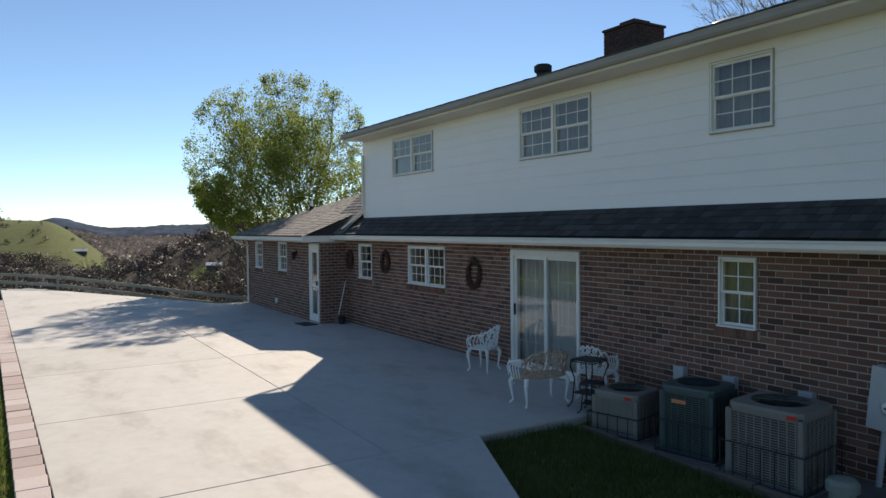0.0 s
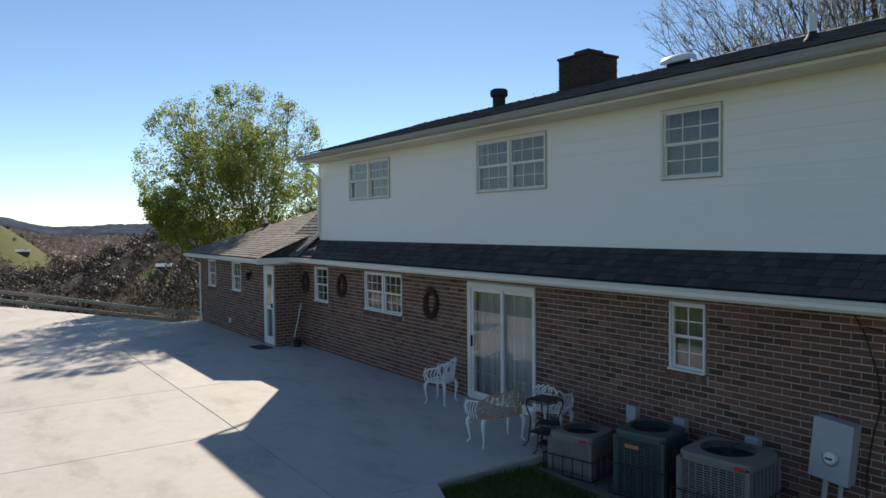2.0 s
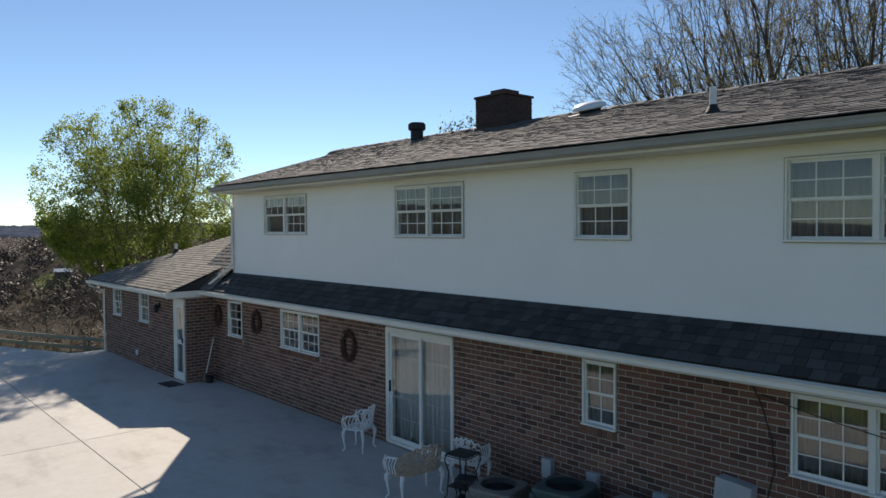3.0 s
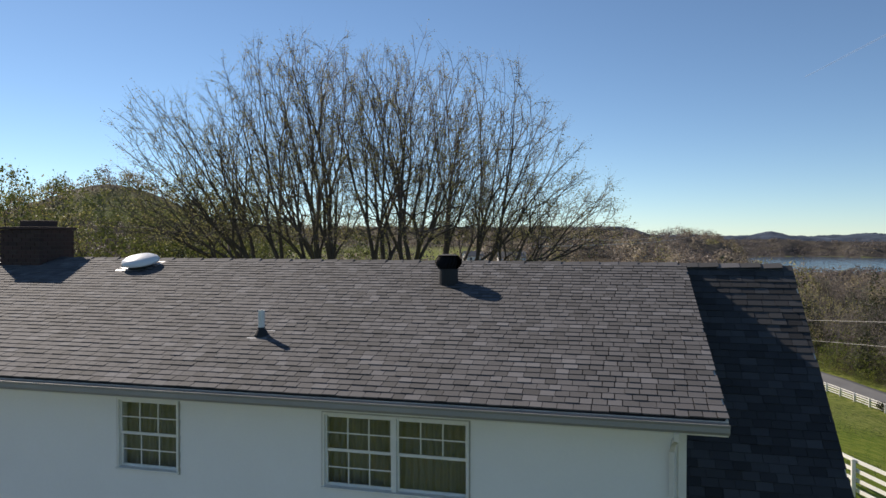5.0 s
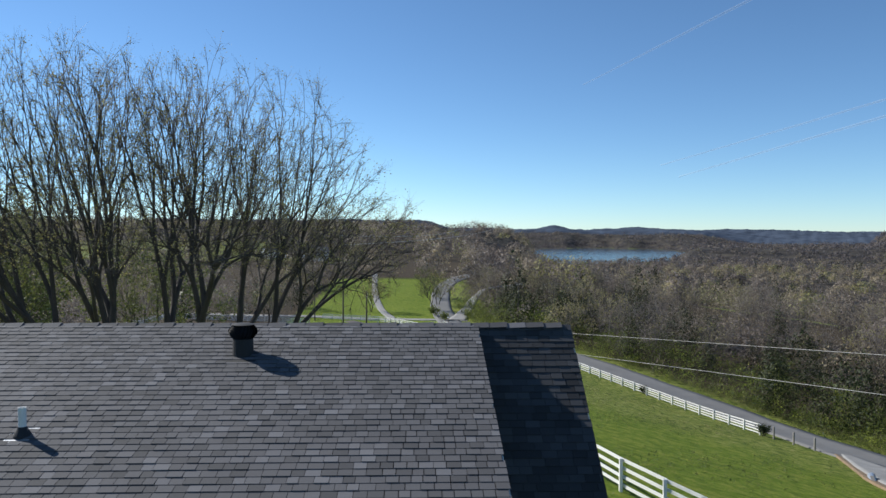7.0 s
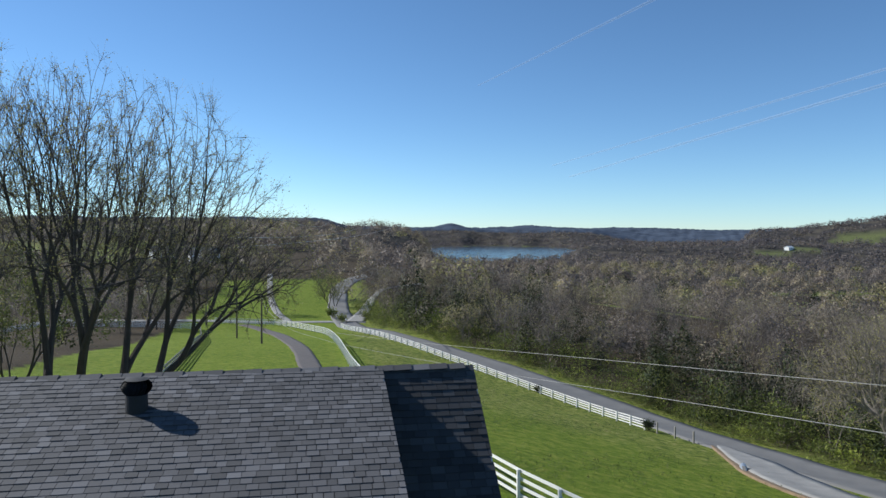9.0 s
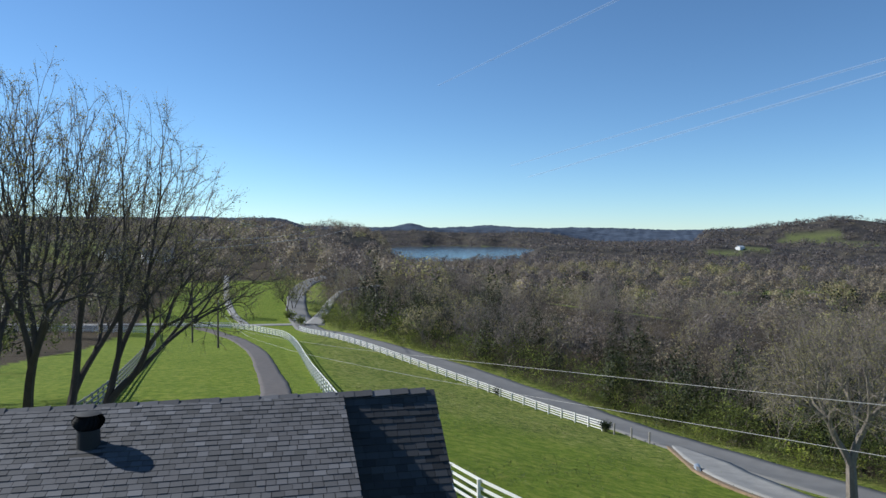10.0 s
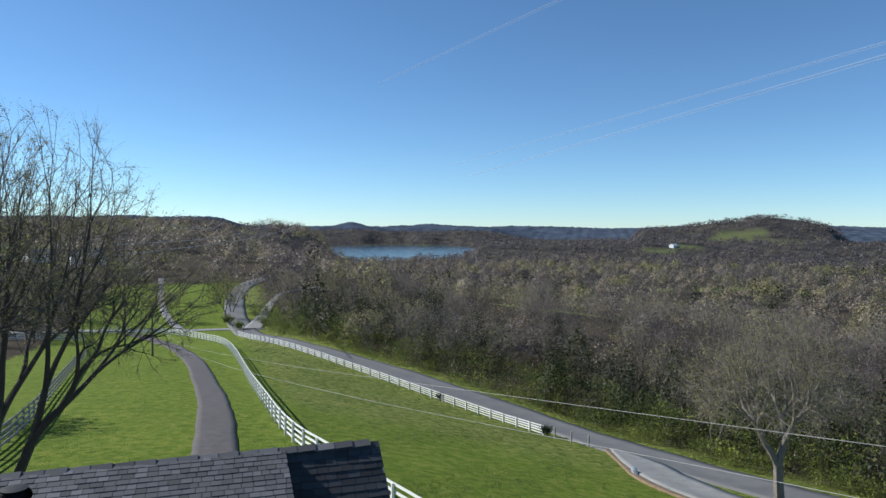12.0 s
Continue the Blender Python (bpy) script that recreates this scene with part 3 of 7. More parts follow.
# wooded ridges on the skyline; distance haze is put into their blue-grey colour
RIDGE_HAZE = plain("haze-blue wooded ridge", (0.07, 0.088, 0.12), 1.0, vary=0.5, size=70, grain=18)
RIDGE_HAZE.node_tree.nodes["Principled BSDF"].inputs["Specular IOR Level"].default_value = 0.0
dr = np.linspace(2240, 4650, 70)
da = np.radians(np.linspace(28, 192, 900))
dx, dy = 10 + np.outer(dr, np.cos(da)), np.outer(dr, np.sin(da))
fuzz = 5 * waves(dx, dy, 60, 71) + 4 * waves(dx, dy, 25, 72)
dv = np.stack([dx, dy, ground_z(dx, dy) + 5 + 2.5 * fuzz / 5 - 40 * step(2330, 2240, np.broadcast_to(dr[:, None], dx.shape))], -1).reshape(-1, 3)
nb = len(da)
ii, jj = np.meshgrid(np.arange(len(dr) - 1), np.arange(nb - 1), indexing="ij")
p0 = ii * nb + jj
dt = np.concatenate([np.stack([p0, p0 + nb, p0 + nb + 1], -1).reshape(-1, 3), np.stack([p0, p0 + nb + 1, p0 + 1], -1).reshape(-1, 3)])
backdrop = fast("backdrop", dv, dt, RIDGE_HAZE, None, "wooded ridges on the far skyline, haze in their blue-grey", "structure", True)
tagged(backdrop, category="hills")


# ---- the house ----
house = thing("house", "long two-storey brick house with white upper siding and grey shingle roofs", "house")
GZ = -0.2


def wall_boxes(x0, x1, z0, z1, y0, y1, holes):
    """The solid boxes of a wall along x, with openings cut through."""
    xs = sorted({x0, x1, *[h[0] for h in holes], *[h[1] for h in holes]})
    out = []
    for a, b in zip(xs, xs[1:]):
        cuts = sorted((h[2], h[3]) for h in holes if h[0] <= a and h[1] >= b)
        z = z0
        for lo, hi in cuts:
            if lo > z:
                out.append((a, y0, z, b, y1, lo))
            z = hi
        if z1 > z:
            out.append((a, y0, z, b, y1, z1))
    return out


COURSE, BRICK_L, JOINT = 0.08, 0.21, 0.013
brick_meshes = {}


def brick_mesh(length):
    key = round(length, 2)
    if key not in brick_meshes:
        me = bpy.data.meshes.new("brick")
        v, t = many_boxes([(0, 0, 0, key, 0.05, COURSE - JOINT)])
        me.from_pydata(v.tolist(), [], t.tolist())
        me.materials.append(BRICK)
        brick_meshes[key] = me
    return brick_meshes[key]


def lay_bricks(wall, x0, x1, z0, z1, y, holes, loose=None, material=None, depth=0.05, seed=4):
    """Running bond over a wall that faces -y; the bricks of a stretch are pieces of their own."""
    rnd = random.Random(seed)
    joined = []
    for row in range(int((z1 - z0) / COURSE)):
        z = z0 + row * COURSE
        spans = [(x0, x1)]
        for h in holes:
            if h[2] < z + COURSE - 0.02 and h[3] > z + 0.02:
                spans = [s for a, b in spans for s in ((a, min(b, h[0])), (max(a, h[1]), b)) if s[1] - s[0] > 0.03]
        for a, b in spans:
            x = x0 - (BRICK_L / 2 if row % 2 else 0)
            x += math.floor((a - x) / BRICK_L) * BRICK_L
            while x < b:
                p, q = max(x, a), min(x + BRICK_L, b) - JOINT
                if q - p > 0.025:
                    out = y + rnd.uniform(-0.003, 0.003)
                    if loose and loose[0] <= p and q <= loose[1] and loose[2] <= z <= loose[3]:
                        o = finish(new("brick", brick_mesh(q - p)), wall, "")
                        o.location = (p, out, z + rnd.uniform(-0.001, 0.001))
                    else:
                        joined.append((p, out, z, q, out + depth, z + COURSE - JOINT))
                x += BRICK_L
    v, t = many_boxes(joined)
    fast("brick_course", v, t, material or BRICK, wall, kind="stuff")


def brick_sill(parent, x0, x1, z, y):
    n = max(3, round((x1 - x0 + 0.1) / 0.08))
    w = (x1 - x0 + 0.1) / n
    v, t = many_boxes([(x0 - 0.05 + k * w, y - 0.045, z - 0.115, x0 - 0.05 + (k + 1) * w - 0.011, y + 0.06, z - 0.006) for k in range(n)])
    fast("brick_sill", v, t, BRICK, parent, "row of upright bricks below the window")
    part("sill_mortar", boxed(x0 - 0.05, x1 + 0.05, y - 0.035, y + 0.06, z - 0.112, z - 0.012), MORTAR, parent)


def curtain(parent, x0, x1, z0, z1, y, material=None, wave=0.025, pitch=0.09, name="curtain"):
    n = max(6, int((x1 - x0) / pitch * 6))
    bm = bmesh.new()
    rows = []
    for z in (z0, (z0 + z1) / 2, z1):
        rows.append([bm.verts.new((x0 + (x1 - x0) * k / n, y + wave * math.sin(k * 6.283 / 6) * (1.0 if z < z1 else 0.6), z)) for k in range(n + 1)])
    for a, b in zip(rows, rows[1:]):
        for k in range(n):
            bm.faces.new((a[k], a[k + 1], b[k + 1], b[k]))
    bmesh.ops.solidify(bm, geom=bm.faces[:], thickness=0.003)
    return part(name, bm, material or CURTAIN, parent, "tan pleated curtain" if material is BLIND else "pale pleated curtain", smooth=True)


def window(x0, x1, z0, z1, y, units=1, cols=2, rows=2, deep=0.09, trim=0.024, bare_lower=(), drawn=1.0, label=""):
    """A double-hung window, one or two units wide, with muntins, panes and a curtain behind."""
    w = thing("window", "", "")
    w.parent = house
    if label:
        tagged(w, label)
    bm = bmesh.new()
    box(bm, x0, x0 + trim, y - 0.025, y + deep, z0, z1, 0.004)
    box(bm, x1 - trim, x1, y - 0.025, y + deep, z0, z1, 0.004)
    box(bm, x0 + trim, x1 - trim, y - 0.025, y + deep, z1 - trim, z1, 0.004)
    box(bm, x0 - 0.01, x1 + 0.01, y - 0.05, y + deep, z0 - 0.005, z0 + trim * 0.8, 0.005)
    part("window_frame", bm, WINDOW_FRAME, w)
    bm = bmesh.new()
    for p, q, lo, hi in ((x0 - 0.013, x0, z0 - 0.018, z1 + 0.013), (x1, x1 + 0.013, z0 - 0.018, z1 + 0.013), (x0, x1, z1, z1 + 0.013), (x0, x1, z0 - 0.018, z0 - 0.005)):
        box(bm, p, q, y - 0.012, y + 0.03, lo, hi)
    part("storm_trim", bm, STORM, w, "thin weathered aluminium edge")
    a, b = x0 + trim, x1 - trim
    zl, zh = z0 + trim * 0.8, z1 - trim
    mid = (zl + zh) / 2
    step_x = (b - a) / units
    if units > 1:
        for k in range(1, units):
            part("mullion", boxed(a + k * step_x - 0.03, a + k * step_x + 0.03, y - 0.02, y + deep, zl, zh, 0.004), WINDOW_FRAME, w)
    for k in range(units):
        l = a + k * step_x + (0.03 if k else 0)
        r = a + (k + 1) * step_x - (0.03 if k < units - 1 else 0)
        for upper in (0, 1):
            lo, hi = (mid - 0.012, zh) if upper else (zl, mid + 0.012)
            yy = y + (0.012 if upper else 0.038)
            s = part("sash", boxed(l, l + 0.022, yy, yy + 0.025, lo, hi, 0.003), WINDOW_FRAME, w)
            bm = bmesh.new()
            box(bm, r - 0.022, r, yy, yy + 0.025, lo, hi, 0.003)
            part("stile", bm, WINDOW_FRAME, w)
            part("rail", boxed(l + 0.028, r - 0.022, yy, yy + 0.025, lo, lo + 0.034, 0.003), WINDOW_FRAME, w)
            part("rail", boxed(l + 0.028, r - 0.022, yy, yy + 0.025, hi - 0.034, hi, 0.003), WINDOW_FRAME, w)
            il, ir, ib, it = l + 0.022, r - 0.022, lo + 0.034, hi - 0.034
            pane = part("pane", boxed(il, ir, yy + 0.01, yy + 0.014, ib, it), GLASS, w, "clear glass pane")
            pane.visible_shadow = False
            if (k, upper) in bare_lower:
                continue
            for c in range(1, cols):
                x = il + (ir - il) * c / cols
                part("muntin", boxed(x - 0.007, x + 0.007, yy + 0.002, yy + 0.0095, ib, it), WINDOW_FRAME, w)
            for c in range(1, rows):
                z = ib + (it - ib) * c / rows
                part("muntin", boxed(il, ir, yy + 0.003, yy + 0.0095, z - 0.007, z + 0.007), WINDOW_FRAME, w)
    if drawn > 0:
        curtain(w, a, a + (b - a) * drawn, zl - 0.05, zh + 0.03, y + deep + 0.035, BLIND)
    return w


LOWER = [(-6.5, -5.74, 1.23, 2.11), (-3.84, -2.26, 1.26, 2.11), (0.0, 1.794, 0.03, 2.11), (4.362, 4.885, 1.24, 2.114), (7.07, 8.6, 1.24, 2.12)]
WING = [(-13.04, -12.29, 1.25, 2.1), (-10.7, -9.95, 1.26, 2.12), (-8.1, -7.42, 0.03, 2.1)]
UPPER = [(-5.02, -3.13, 3.765, 4.635), (-0.03, 1.79, 3.725, 4.632), (4.047, 4.935, 3.72, 4.63), (6.886, 8.66, 3.715, 4.616)]
YU, XL, XR = 0.245, -6.7, 10.97

# brick walls
wall = part("brick_wall", bmesh.new(), MORTAR, house, "dark red-brown brick wall in running bond with pale mortar")
v, t = many_boxes(wall_boxes(-8.2, 12.6, GZ - 0.3, 2.34, 0.0055, 0.25, LOWER))
main_wall = wall
me = wall.data
me.from_pydata(v.tolist(), [], t.tolist())
part("inner_lining", boxed(-8.2, 12.6, 8.35, 8.6, GZ - 0.3, 2.5), MORTAR, house, "far brick wall of the house")
for x in (-8.2, 12.35):
    bm = bmesh.new()
    ends = [(0.25, GZ - 0.3), (8.35, GZ - 0.3), (8.35, 2.75), (4.3, 6.1), (0.25, 2.75)]
    extrude_x(bm, ends, x, x + 0.25)
    part("gable_wall", bm, MORTAR, house, "plain gable end wall")
part("floor_slab", boxed(-7.9, 12.3, 0.26, 8.3, -0.15, 0.02), PLASTER, house, "bare inner floor")
part("upper_floor", boxed(-7.9, 12.3, 0.3, 8.3, 2.45, 2.6), PLASTER, house, "bare inner ceiling")
part("partition", boxed(-7.9, 12.3, 2.6, 2.7, 0.02, 2.45), PLASTER, house, "plain inner partition")
part("partition", boxed(-6.5, 10.8, 2.6, 2.7, 2.6, 5.3), PLASTER, house, "plain inner partition")

for k, (a, b, lo, hi) in enumerate(LOWER):
    if k == 2:
        continue
    w = window(a, b, lo, hi, -0.005, units=2 if b - a > 1.2 else 1, cols=2 if b - a < 1.2 else 3, rows=2, drawn=(0.0, 0.0, 1, 1, 1)[k], label="white double-hung window with muntins set in dark brick")
    brick_sill(w, a, b, lo, 0.0)

# wing
wing_wall = part("wing_wall", bmesh.new(), MORTAR, house, "dark red-brown brick wall of the low wing")
bs = wall_boxes(-13.85, -7.358, GZ - 0.3, 2.25, -0.7445, -0.5, WING) + [(-7.6, -0.5, GZ - 0.3, -7.358, 0.004, 2.25), (-13.85, -0.5, GZ - 0.3, -13.6, 6.3, 2.25), (-13.6, 6.05, GZ - 0.3, -8.2, 6.3, 2.25)]
v, t = many_boxes(bs)
wing_wall.data.from_pydata(v.tolist(), [], t.tolist())
for a, b, lo, hi in WING[:2]:
    w = window(a, b, lo, hi, -0.755, units=1, cols=2, rows=2, drawn=1.0, label="white double-hung window in the brick wing")
    brick_sill(w, a, b, lo, -0.75)

# sliding patio door
door = thing("patio_door", "", "")
door.parent = house
tagged(door, "white sliding patio door with grilles and pale curtains")
x0, x1, z0, z1 = LOWER[2]
bm = bmesh.new()
box(bm, x0, x0 + 0.09, -0.03, 0.12, z0, z1, 0.005)
box(bm, x1 - 0.06, x1, -0.03, 0.12, z0, z1, 0.005)
box(bm, x0 + 0.09, x1 - 0.06, -0.03, 0.12, z1 - 0.1, z1, 0.005)
box(bm, x0 + 0.09, x1 - 0.06, -0.05, 0.12, z0, z0 + 0.05, 0.005)
part("door_frame", bm, TRIM, door)
mid = 0.93
for k, (l, r, yy) in enumerate(((x0 + 0.09, mid + 0.03, 0.0), (mid - 0.03, x1 - 0.06, 0.04))):
    lo, hi = z0 + 0.05, z1 - 0.1
    leaf = part("door_leaf", boxed(l, l + 0.055, yy, yy + 0.035, lo, hi, 0.004), WINDOW_FRAME if k == 0 else GUTTER, door)
    bm = boxed(r - 0.055, r, yy, yy + 0.035, lo, hi, 0.004)
    box(bm, l + 0.055, r - 0.055, yy, yy + 0.035, lo, lo + 0.07, 0.004)
    box(bm, l + 0.055, r - 0.055, yy, yy + 0.035, hi - 0.06, hi, 0.004)
    part("leaf_frame", bm, WINDOW_FRAME, leaf)
    il, ir, ib, it = l + 0.055, r - 0.055, lo + 0.07, hi - 0.06
    p = part("pane", boxed(il, ir, yy + 0.014, yy + 0.02, ib, it), GLASS, leaf, "tall glass pane")
    p.visible_shadow = False
    for c in range(1, 3):
        x = il + (ir - il) * c / 3
        part("muntin", boxed(x - 0.005, x + 0.005, yy + 0.021, yy + 0.027, ib, it), WINDOW_FRAME, leaf)
    for c in range(1, 5):
        z = ib + (it - ib) * c / 5
        part("muntin", boxed(il, ir, yy + 0.022, yy + 0.027, z - 0.005, z + 0.005), WINDOW_FRAME, leaf)
part("handle", boxed(x0 + 0.1, x0 + 0.125, -0.035, 0.0, 0.95, 1.15, 0.005), BLACK_METAL, door, "dark pull handle")
curtain(door, x0 + 0.1, x1 - 0.07, 0.1, 2.0, 0.15, wave=0.022, pitch=0.11)

# storm door in the wing
sd = thing("storm_door", "", "")
sd.parent = house
tagged(sd, "white storm door with two glass panels in the wing")
x0, x1, z0, z1 = WING[2]
bm = bmesh.new()
box(bm, x0, x0 + 0.07, -0.78, -0.66, z0, z1, 0.004)
box(bm, x1 - 0.05, x1, -0.78, -0.66, z0, z1, 0.004)
box(bm, x0 + 0.07, x1 - 0.05, -0.78, -0.66, z1 - 0.12, z1, 0.004)
part("door_frame", bm, TRIM, sd)
bm = bmesh.new()
for a, b, lo, hi in ((x0 + 0.07, x0 + 0.15, z0, z1 - 0.12), (x1 - 0.13, x1 - 0.05, z0, z1 - 0.12), (x0 + 0.15, x1 - 0.13, z0, z0 + 0.2), (x0 + 0.15, x1 - 0.13, 0.95, 1.05), (x0 + 0.15, x1 - 0.13, z1 - 0.22, z1 - 0.12)):
    box(bm, a, b, -0.755, -0.725, lo, hi, 0.004)
part("door_leaf", bm, WINDOW_FRAME, sd)
for lo, hi in ((z0 + 0.2, 0.95), (1.05, z1 - 0.22)):
    p = part("pane", boxed(x0 + 0.15, x1 - 0.13, -0.743, -0.738, lo, hi), GLASS, sd, "glass panel")
    p.visible_shadow = False
part("inner_door", boxed(x0 + 0.07, x1 - 0.05, -0.6, -0.56, z0, z1 - 0.1), TRIM, sd, "white panelled inner door")
part("handle", boxed(x1 - 0.12, x1 - 0.09, -0.8, -0.755, 1.0, 1.12, 0.006), BLACK_METAL, sd, "black latch handle")

# upper storey
upper = part("upper_wall", bmesh.new(), SIDING, house, "white lap siding of the upper storey")
bs = wall_boxes(XL, XR, 2.6, 4.9, YU + 0.012, YU + 0.2, UPPER) + [(XL, YU + 0.2, 2.6, XL + 0.15, 4.1, 4.95), (XR - 0.15, YU + 0.2, 2.6, XR, 4.1, 4.95)]
v, t = many_boxes(bs)
upper.data.from_pydata(v.tolist(), [], t.tolist())
for x in (XL, XR - 0.15):
    part("gable_siding", extrude_x(bmesh.new(), [(0.45, 4.95), (4.1, 4.95), (4.1, 6.05), (0.45, 4.98)], x, x + 0.15), SIDING, house)
for row in range(11):
    lo = 2.79 + row * 0.2
    hi = min(lo + 0.2, 4.875)
    if hi - lo < 0.05:
        continue
    spans = [(XL, XR, lo, hi)]
    for h in UPPER:
        nxt = []
        for a, b, c, d in spans:
            if h[0] >= b or h[1] <= a or h[2] >= d - 0.01 or h[3] <= c + 0.01:
                nxt.append((a, b, c, d))
                continue
            nxt += [(a, h[0], c, d), (h[1], b, c, d)]
            if h[3] < d:
                nxt.append((h[0], h[1], h[3], d))
            if h[2] > c:
                nxt.append((h[0], h[1], c, h[2]))
        spans = nxt
    for a, b, c, d in spans:
        if b - a > 0.02 and d - c > 0.02:
            bot = 0.007 * (1 - (c - lo) / 0.2)
            bm = extrude_x(bmesh.new(), [(YU - bot, c), (YU + 0.011, c), (YU + 0.011, d), (YU + 0.003, d)], a, b)
            part("siding_board", bm, SIDING, upper)
for x in (XL - 0.012, XR - 0.07):
    part("corner_trim", boxed(x, x + 0.085, YU - 0.022, YU + 0.1, 2.7, 4.86, 0.004), TRIM, house)
part("base_flashing", boxed(XL, XR, YU - 0.028, YU, 2.735, 2.79, 0.003), TRIM, house, "white strip at the foot of the siding")
for k, (a, b, lo, hi) in enumerate(UPPER):
    window(a, b, lo, hi, YU - 0.01, units=1 if k == 2 else 2, cols=3, rows=2, deep=0.11, bare_lower=((0, 0),) if k == 0 else ((1, 0),) if k == 3 else (), label="white grilled window in the upper siding")


# ---- roofs ----
def shingle_verts(x0, x1, ye, ze, slope, v0, v1, lift):
    """Eight corners of one shingle tab on a slope that rises along y."""
    l = math.hypot(1, slope)
    cy, cz = 1 / l, slope / l
    out = []
    for x in (x0, x1):
        for v, n in ((v0, lift), (v1, 0.003)):
            for h in (0.0, 0.013):
                out.append((x, ye + v * cy - (n + h) * cz, ze + v * cz + (n + h) * cy))
    return out


TAB_T = [(0, 1, 3), (0, 3, 2), (4, 6, 7), (4, 7, 5), (0, 4, 5), (0, 5, 1), (2, 3, 7), (2, 7, 6), (1, 5, 7), (1, 7, 3), (0, 2, 6), (0, 6, 4)]
EXPOSURE = 0.128


def shingles(roof, x0, x1, ye, ze, slope, length, material, loose=None, left=None, right=None, seed=1, show=EXPOSURE, tabs=(0.13, 0.15, 0.165, 0.18)):
    rnd = random.Random(seed)
    verts, faces = [], []
    shared = {}
    rows = int(length / show)
    for row in range(rows):
        v0 = row * length / rows
        v1 = min(v0 + show + 0.022, length)
        a = left(v0) if left else x0
        b = right(v0) if right else x1
        x = a - rnd.uniform(0, 0.3)
        while x < b:
            w = rnd.choice(tabs)
            p, q = max(x, a), min(x + w - 0.006, b)
            x += w
            if q - p < 0.03:
                continue
            lift = rnd.choice((0.010, 0.013, 0.016))
            if loose and loose[0] < p and q < loose[1]:
                key = (round(q - p, 2), lift)
                if key not in shared:
                    me = bpy.data.meshes.new("shingle")
                    me.from_pydata(shingle_verts(0, key[0], 0, 0, slope, 0, show + 0.022, lift), [], TAB_T)
                    me.materials.append(material)
                    shared[key] = me
                o = finish(new("shingle", shared[key]), roof, "")
                l = math.hypot(1, slope)
                o.location = (p, ye + v0 / l, ze + v0 * slope / l)
            else:
                n = len(verts)
                verts += shingle_verts(p, q, ye, ze, slope, v0, v1, lift)
                faces += [(i + n, j + n, k + n) for i, j, k in TAB_T]
    fast("shingle_course", verts, faces, material, roof, kind="stuff")


def slab_roof(name, x0, x1, y0, z0, y1, z1, thick, label):
    bm = extrude_x(bmesh.new(), [(y0, z0), (y1, z1), (y1, z1 - thick), (y0, z0 - thick)], x0, x1)
    return part(name, bm, FELT, house, label)


RY, RZ = 4.3, 6.26
EY, EZ = -0.298, 4.934
RX0, RX1 = -6.68, 11.32
roof = slab_roof("upper_roof", RX0 + 0.02, RX1 - 0.02, EY + 0.02, EZ - 0.005, RY, RZ - 0.005, 0.09, "low grey architectural shingle roof")
s_main = (RZ - EZ) / (RY - EY)
ROOF_LOOSE = (9.75, 11.3)
part("roof_back", extrude_x(bmesh.new(), [(RY, RZ), (9.0, 2.3), (9.0, 2.2), (RY, RZ - 0.1)], -8.4, 12.87), SHINGLE, house, "far slope of the shingle roof")

SY, SZ = -0.36, 2.36
s_steep = (RZ - SZ) / (RY - SY)
steep_len = math.hypot(RZ - SZ, RY - SY)
steep_r = slab_roof("gable_roof", RX1 - 0.4, 12.85, SY + 0.02, SZ - 0.01, RY, RZ - 0.01, 0.09, "steep shingle roof at the gable end, shade in its colour")
steep_l = slab_roof("gable_roof", -8.38, XL + 0.02, SY + 0.02, SZ - 0.01, RY, RZ - 0.01, 0.09, "steep weathered shingle roof beside the siding")
s_pent = 0.68
pent = slab_roof("skirt_roof", XL, RX1 - 0.38, SY + 0.02, SZ - 0.01, YU + 0.1, SZ - 0.01 + s_pent * (YU + 0.1 - SY), 0.08, "shingle skirt roof between the storeys, shade in its dark colour")
HX, HY, HZ, HS = -14.2, -1.15, 2.32, 0.4
hip_len = 3.75 * math.hypot(1, HS)
wing_roof = part("wing_roof", bmesh.new(), FELT, house, "weathered grey-brown hip roof of the low wing")
apex = HZ + HS * 3.75
wing_roof.data.from_pydata([(HX + 0.02, HY + 0.02, HZ - 0.01), (-7.3, HY + 0.02, HZ - 0.01), (-7.3, 2.6, apex), (HX + 3.75, 2.6, apex), (HX, 6.35, HZ), (-7.3, 6.35, HZ), (HX, HY, HZ - 0.1), (-7.3, HY, HZ - 0.1), (-7.3, 6.35, HZ - 0.1), (HX, 6.35, HZ - 0.1)], [], [(0, 1, 2, 3), (0, 3, 4), (4, 3, 2, 5), (6, 9, 8, 7), (0, 6, 7, 1), (0, 4, 9, 6), (4, 5, 8, 9), (1, 7, 8, 5, 2)])

# eaves: fascia, soffit, gutter
GUT = [(0.0, 0.0), (-0.075, 0.0), (-0.1, 0.03), (-0.1, 0.075), (-0.115, 0.1), (-0.115, 0.108), (-0.104, 0.108), (-0.09, 0.08), (-0.09, 0.035), (-0.07, 0.01), (-0.008, 0.01), (-0.008, 0.108), (0.0, 0.108)]


def eaves(x0, x1, y, z, wall_y, material, drop=0.17):
    """Fascia board, soffit and an open gutter along an eave."""
    part("fascia", boxed(x0, x1, y, y + 0.025, z - drop, z - 0.02, 0.003), TRIM, house)
    part("soffit", boxed(x0, x1, y + 0.025, wall_y, z - drop, z - drop + 0.015), SOFFIT, house)
    part("gutter", extrude_x(bmesh.new(), [(a + y - 0.001, b + z - 0.135) for a, b in GUT], x0, x1), material, house, "open aluminium gutter")


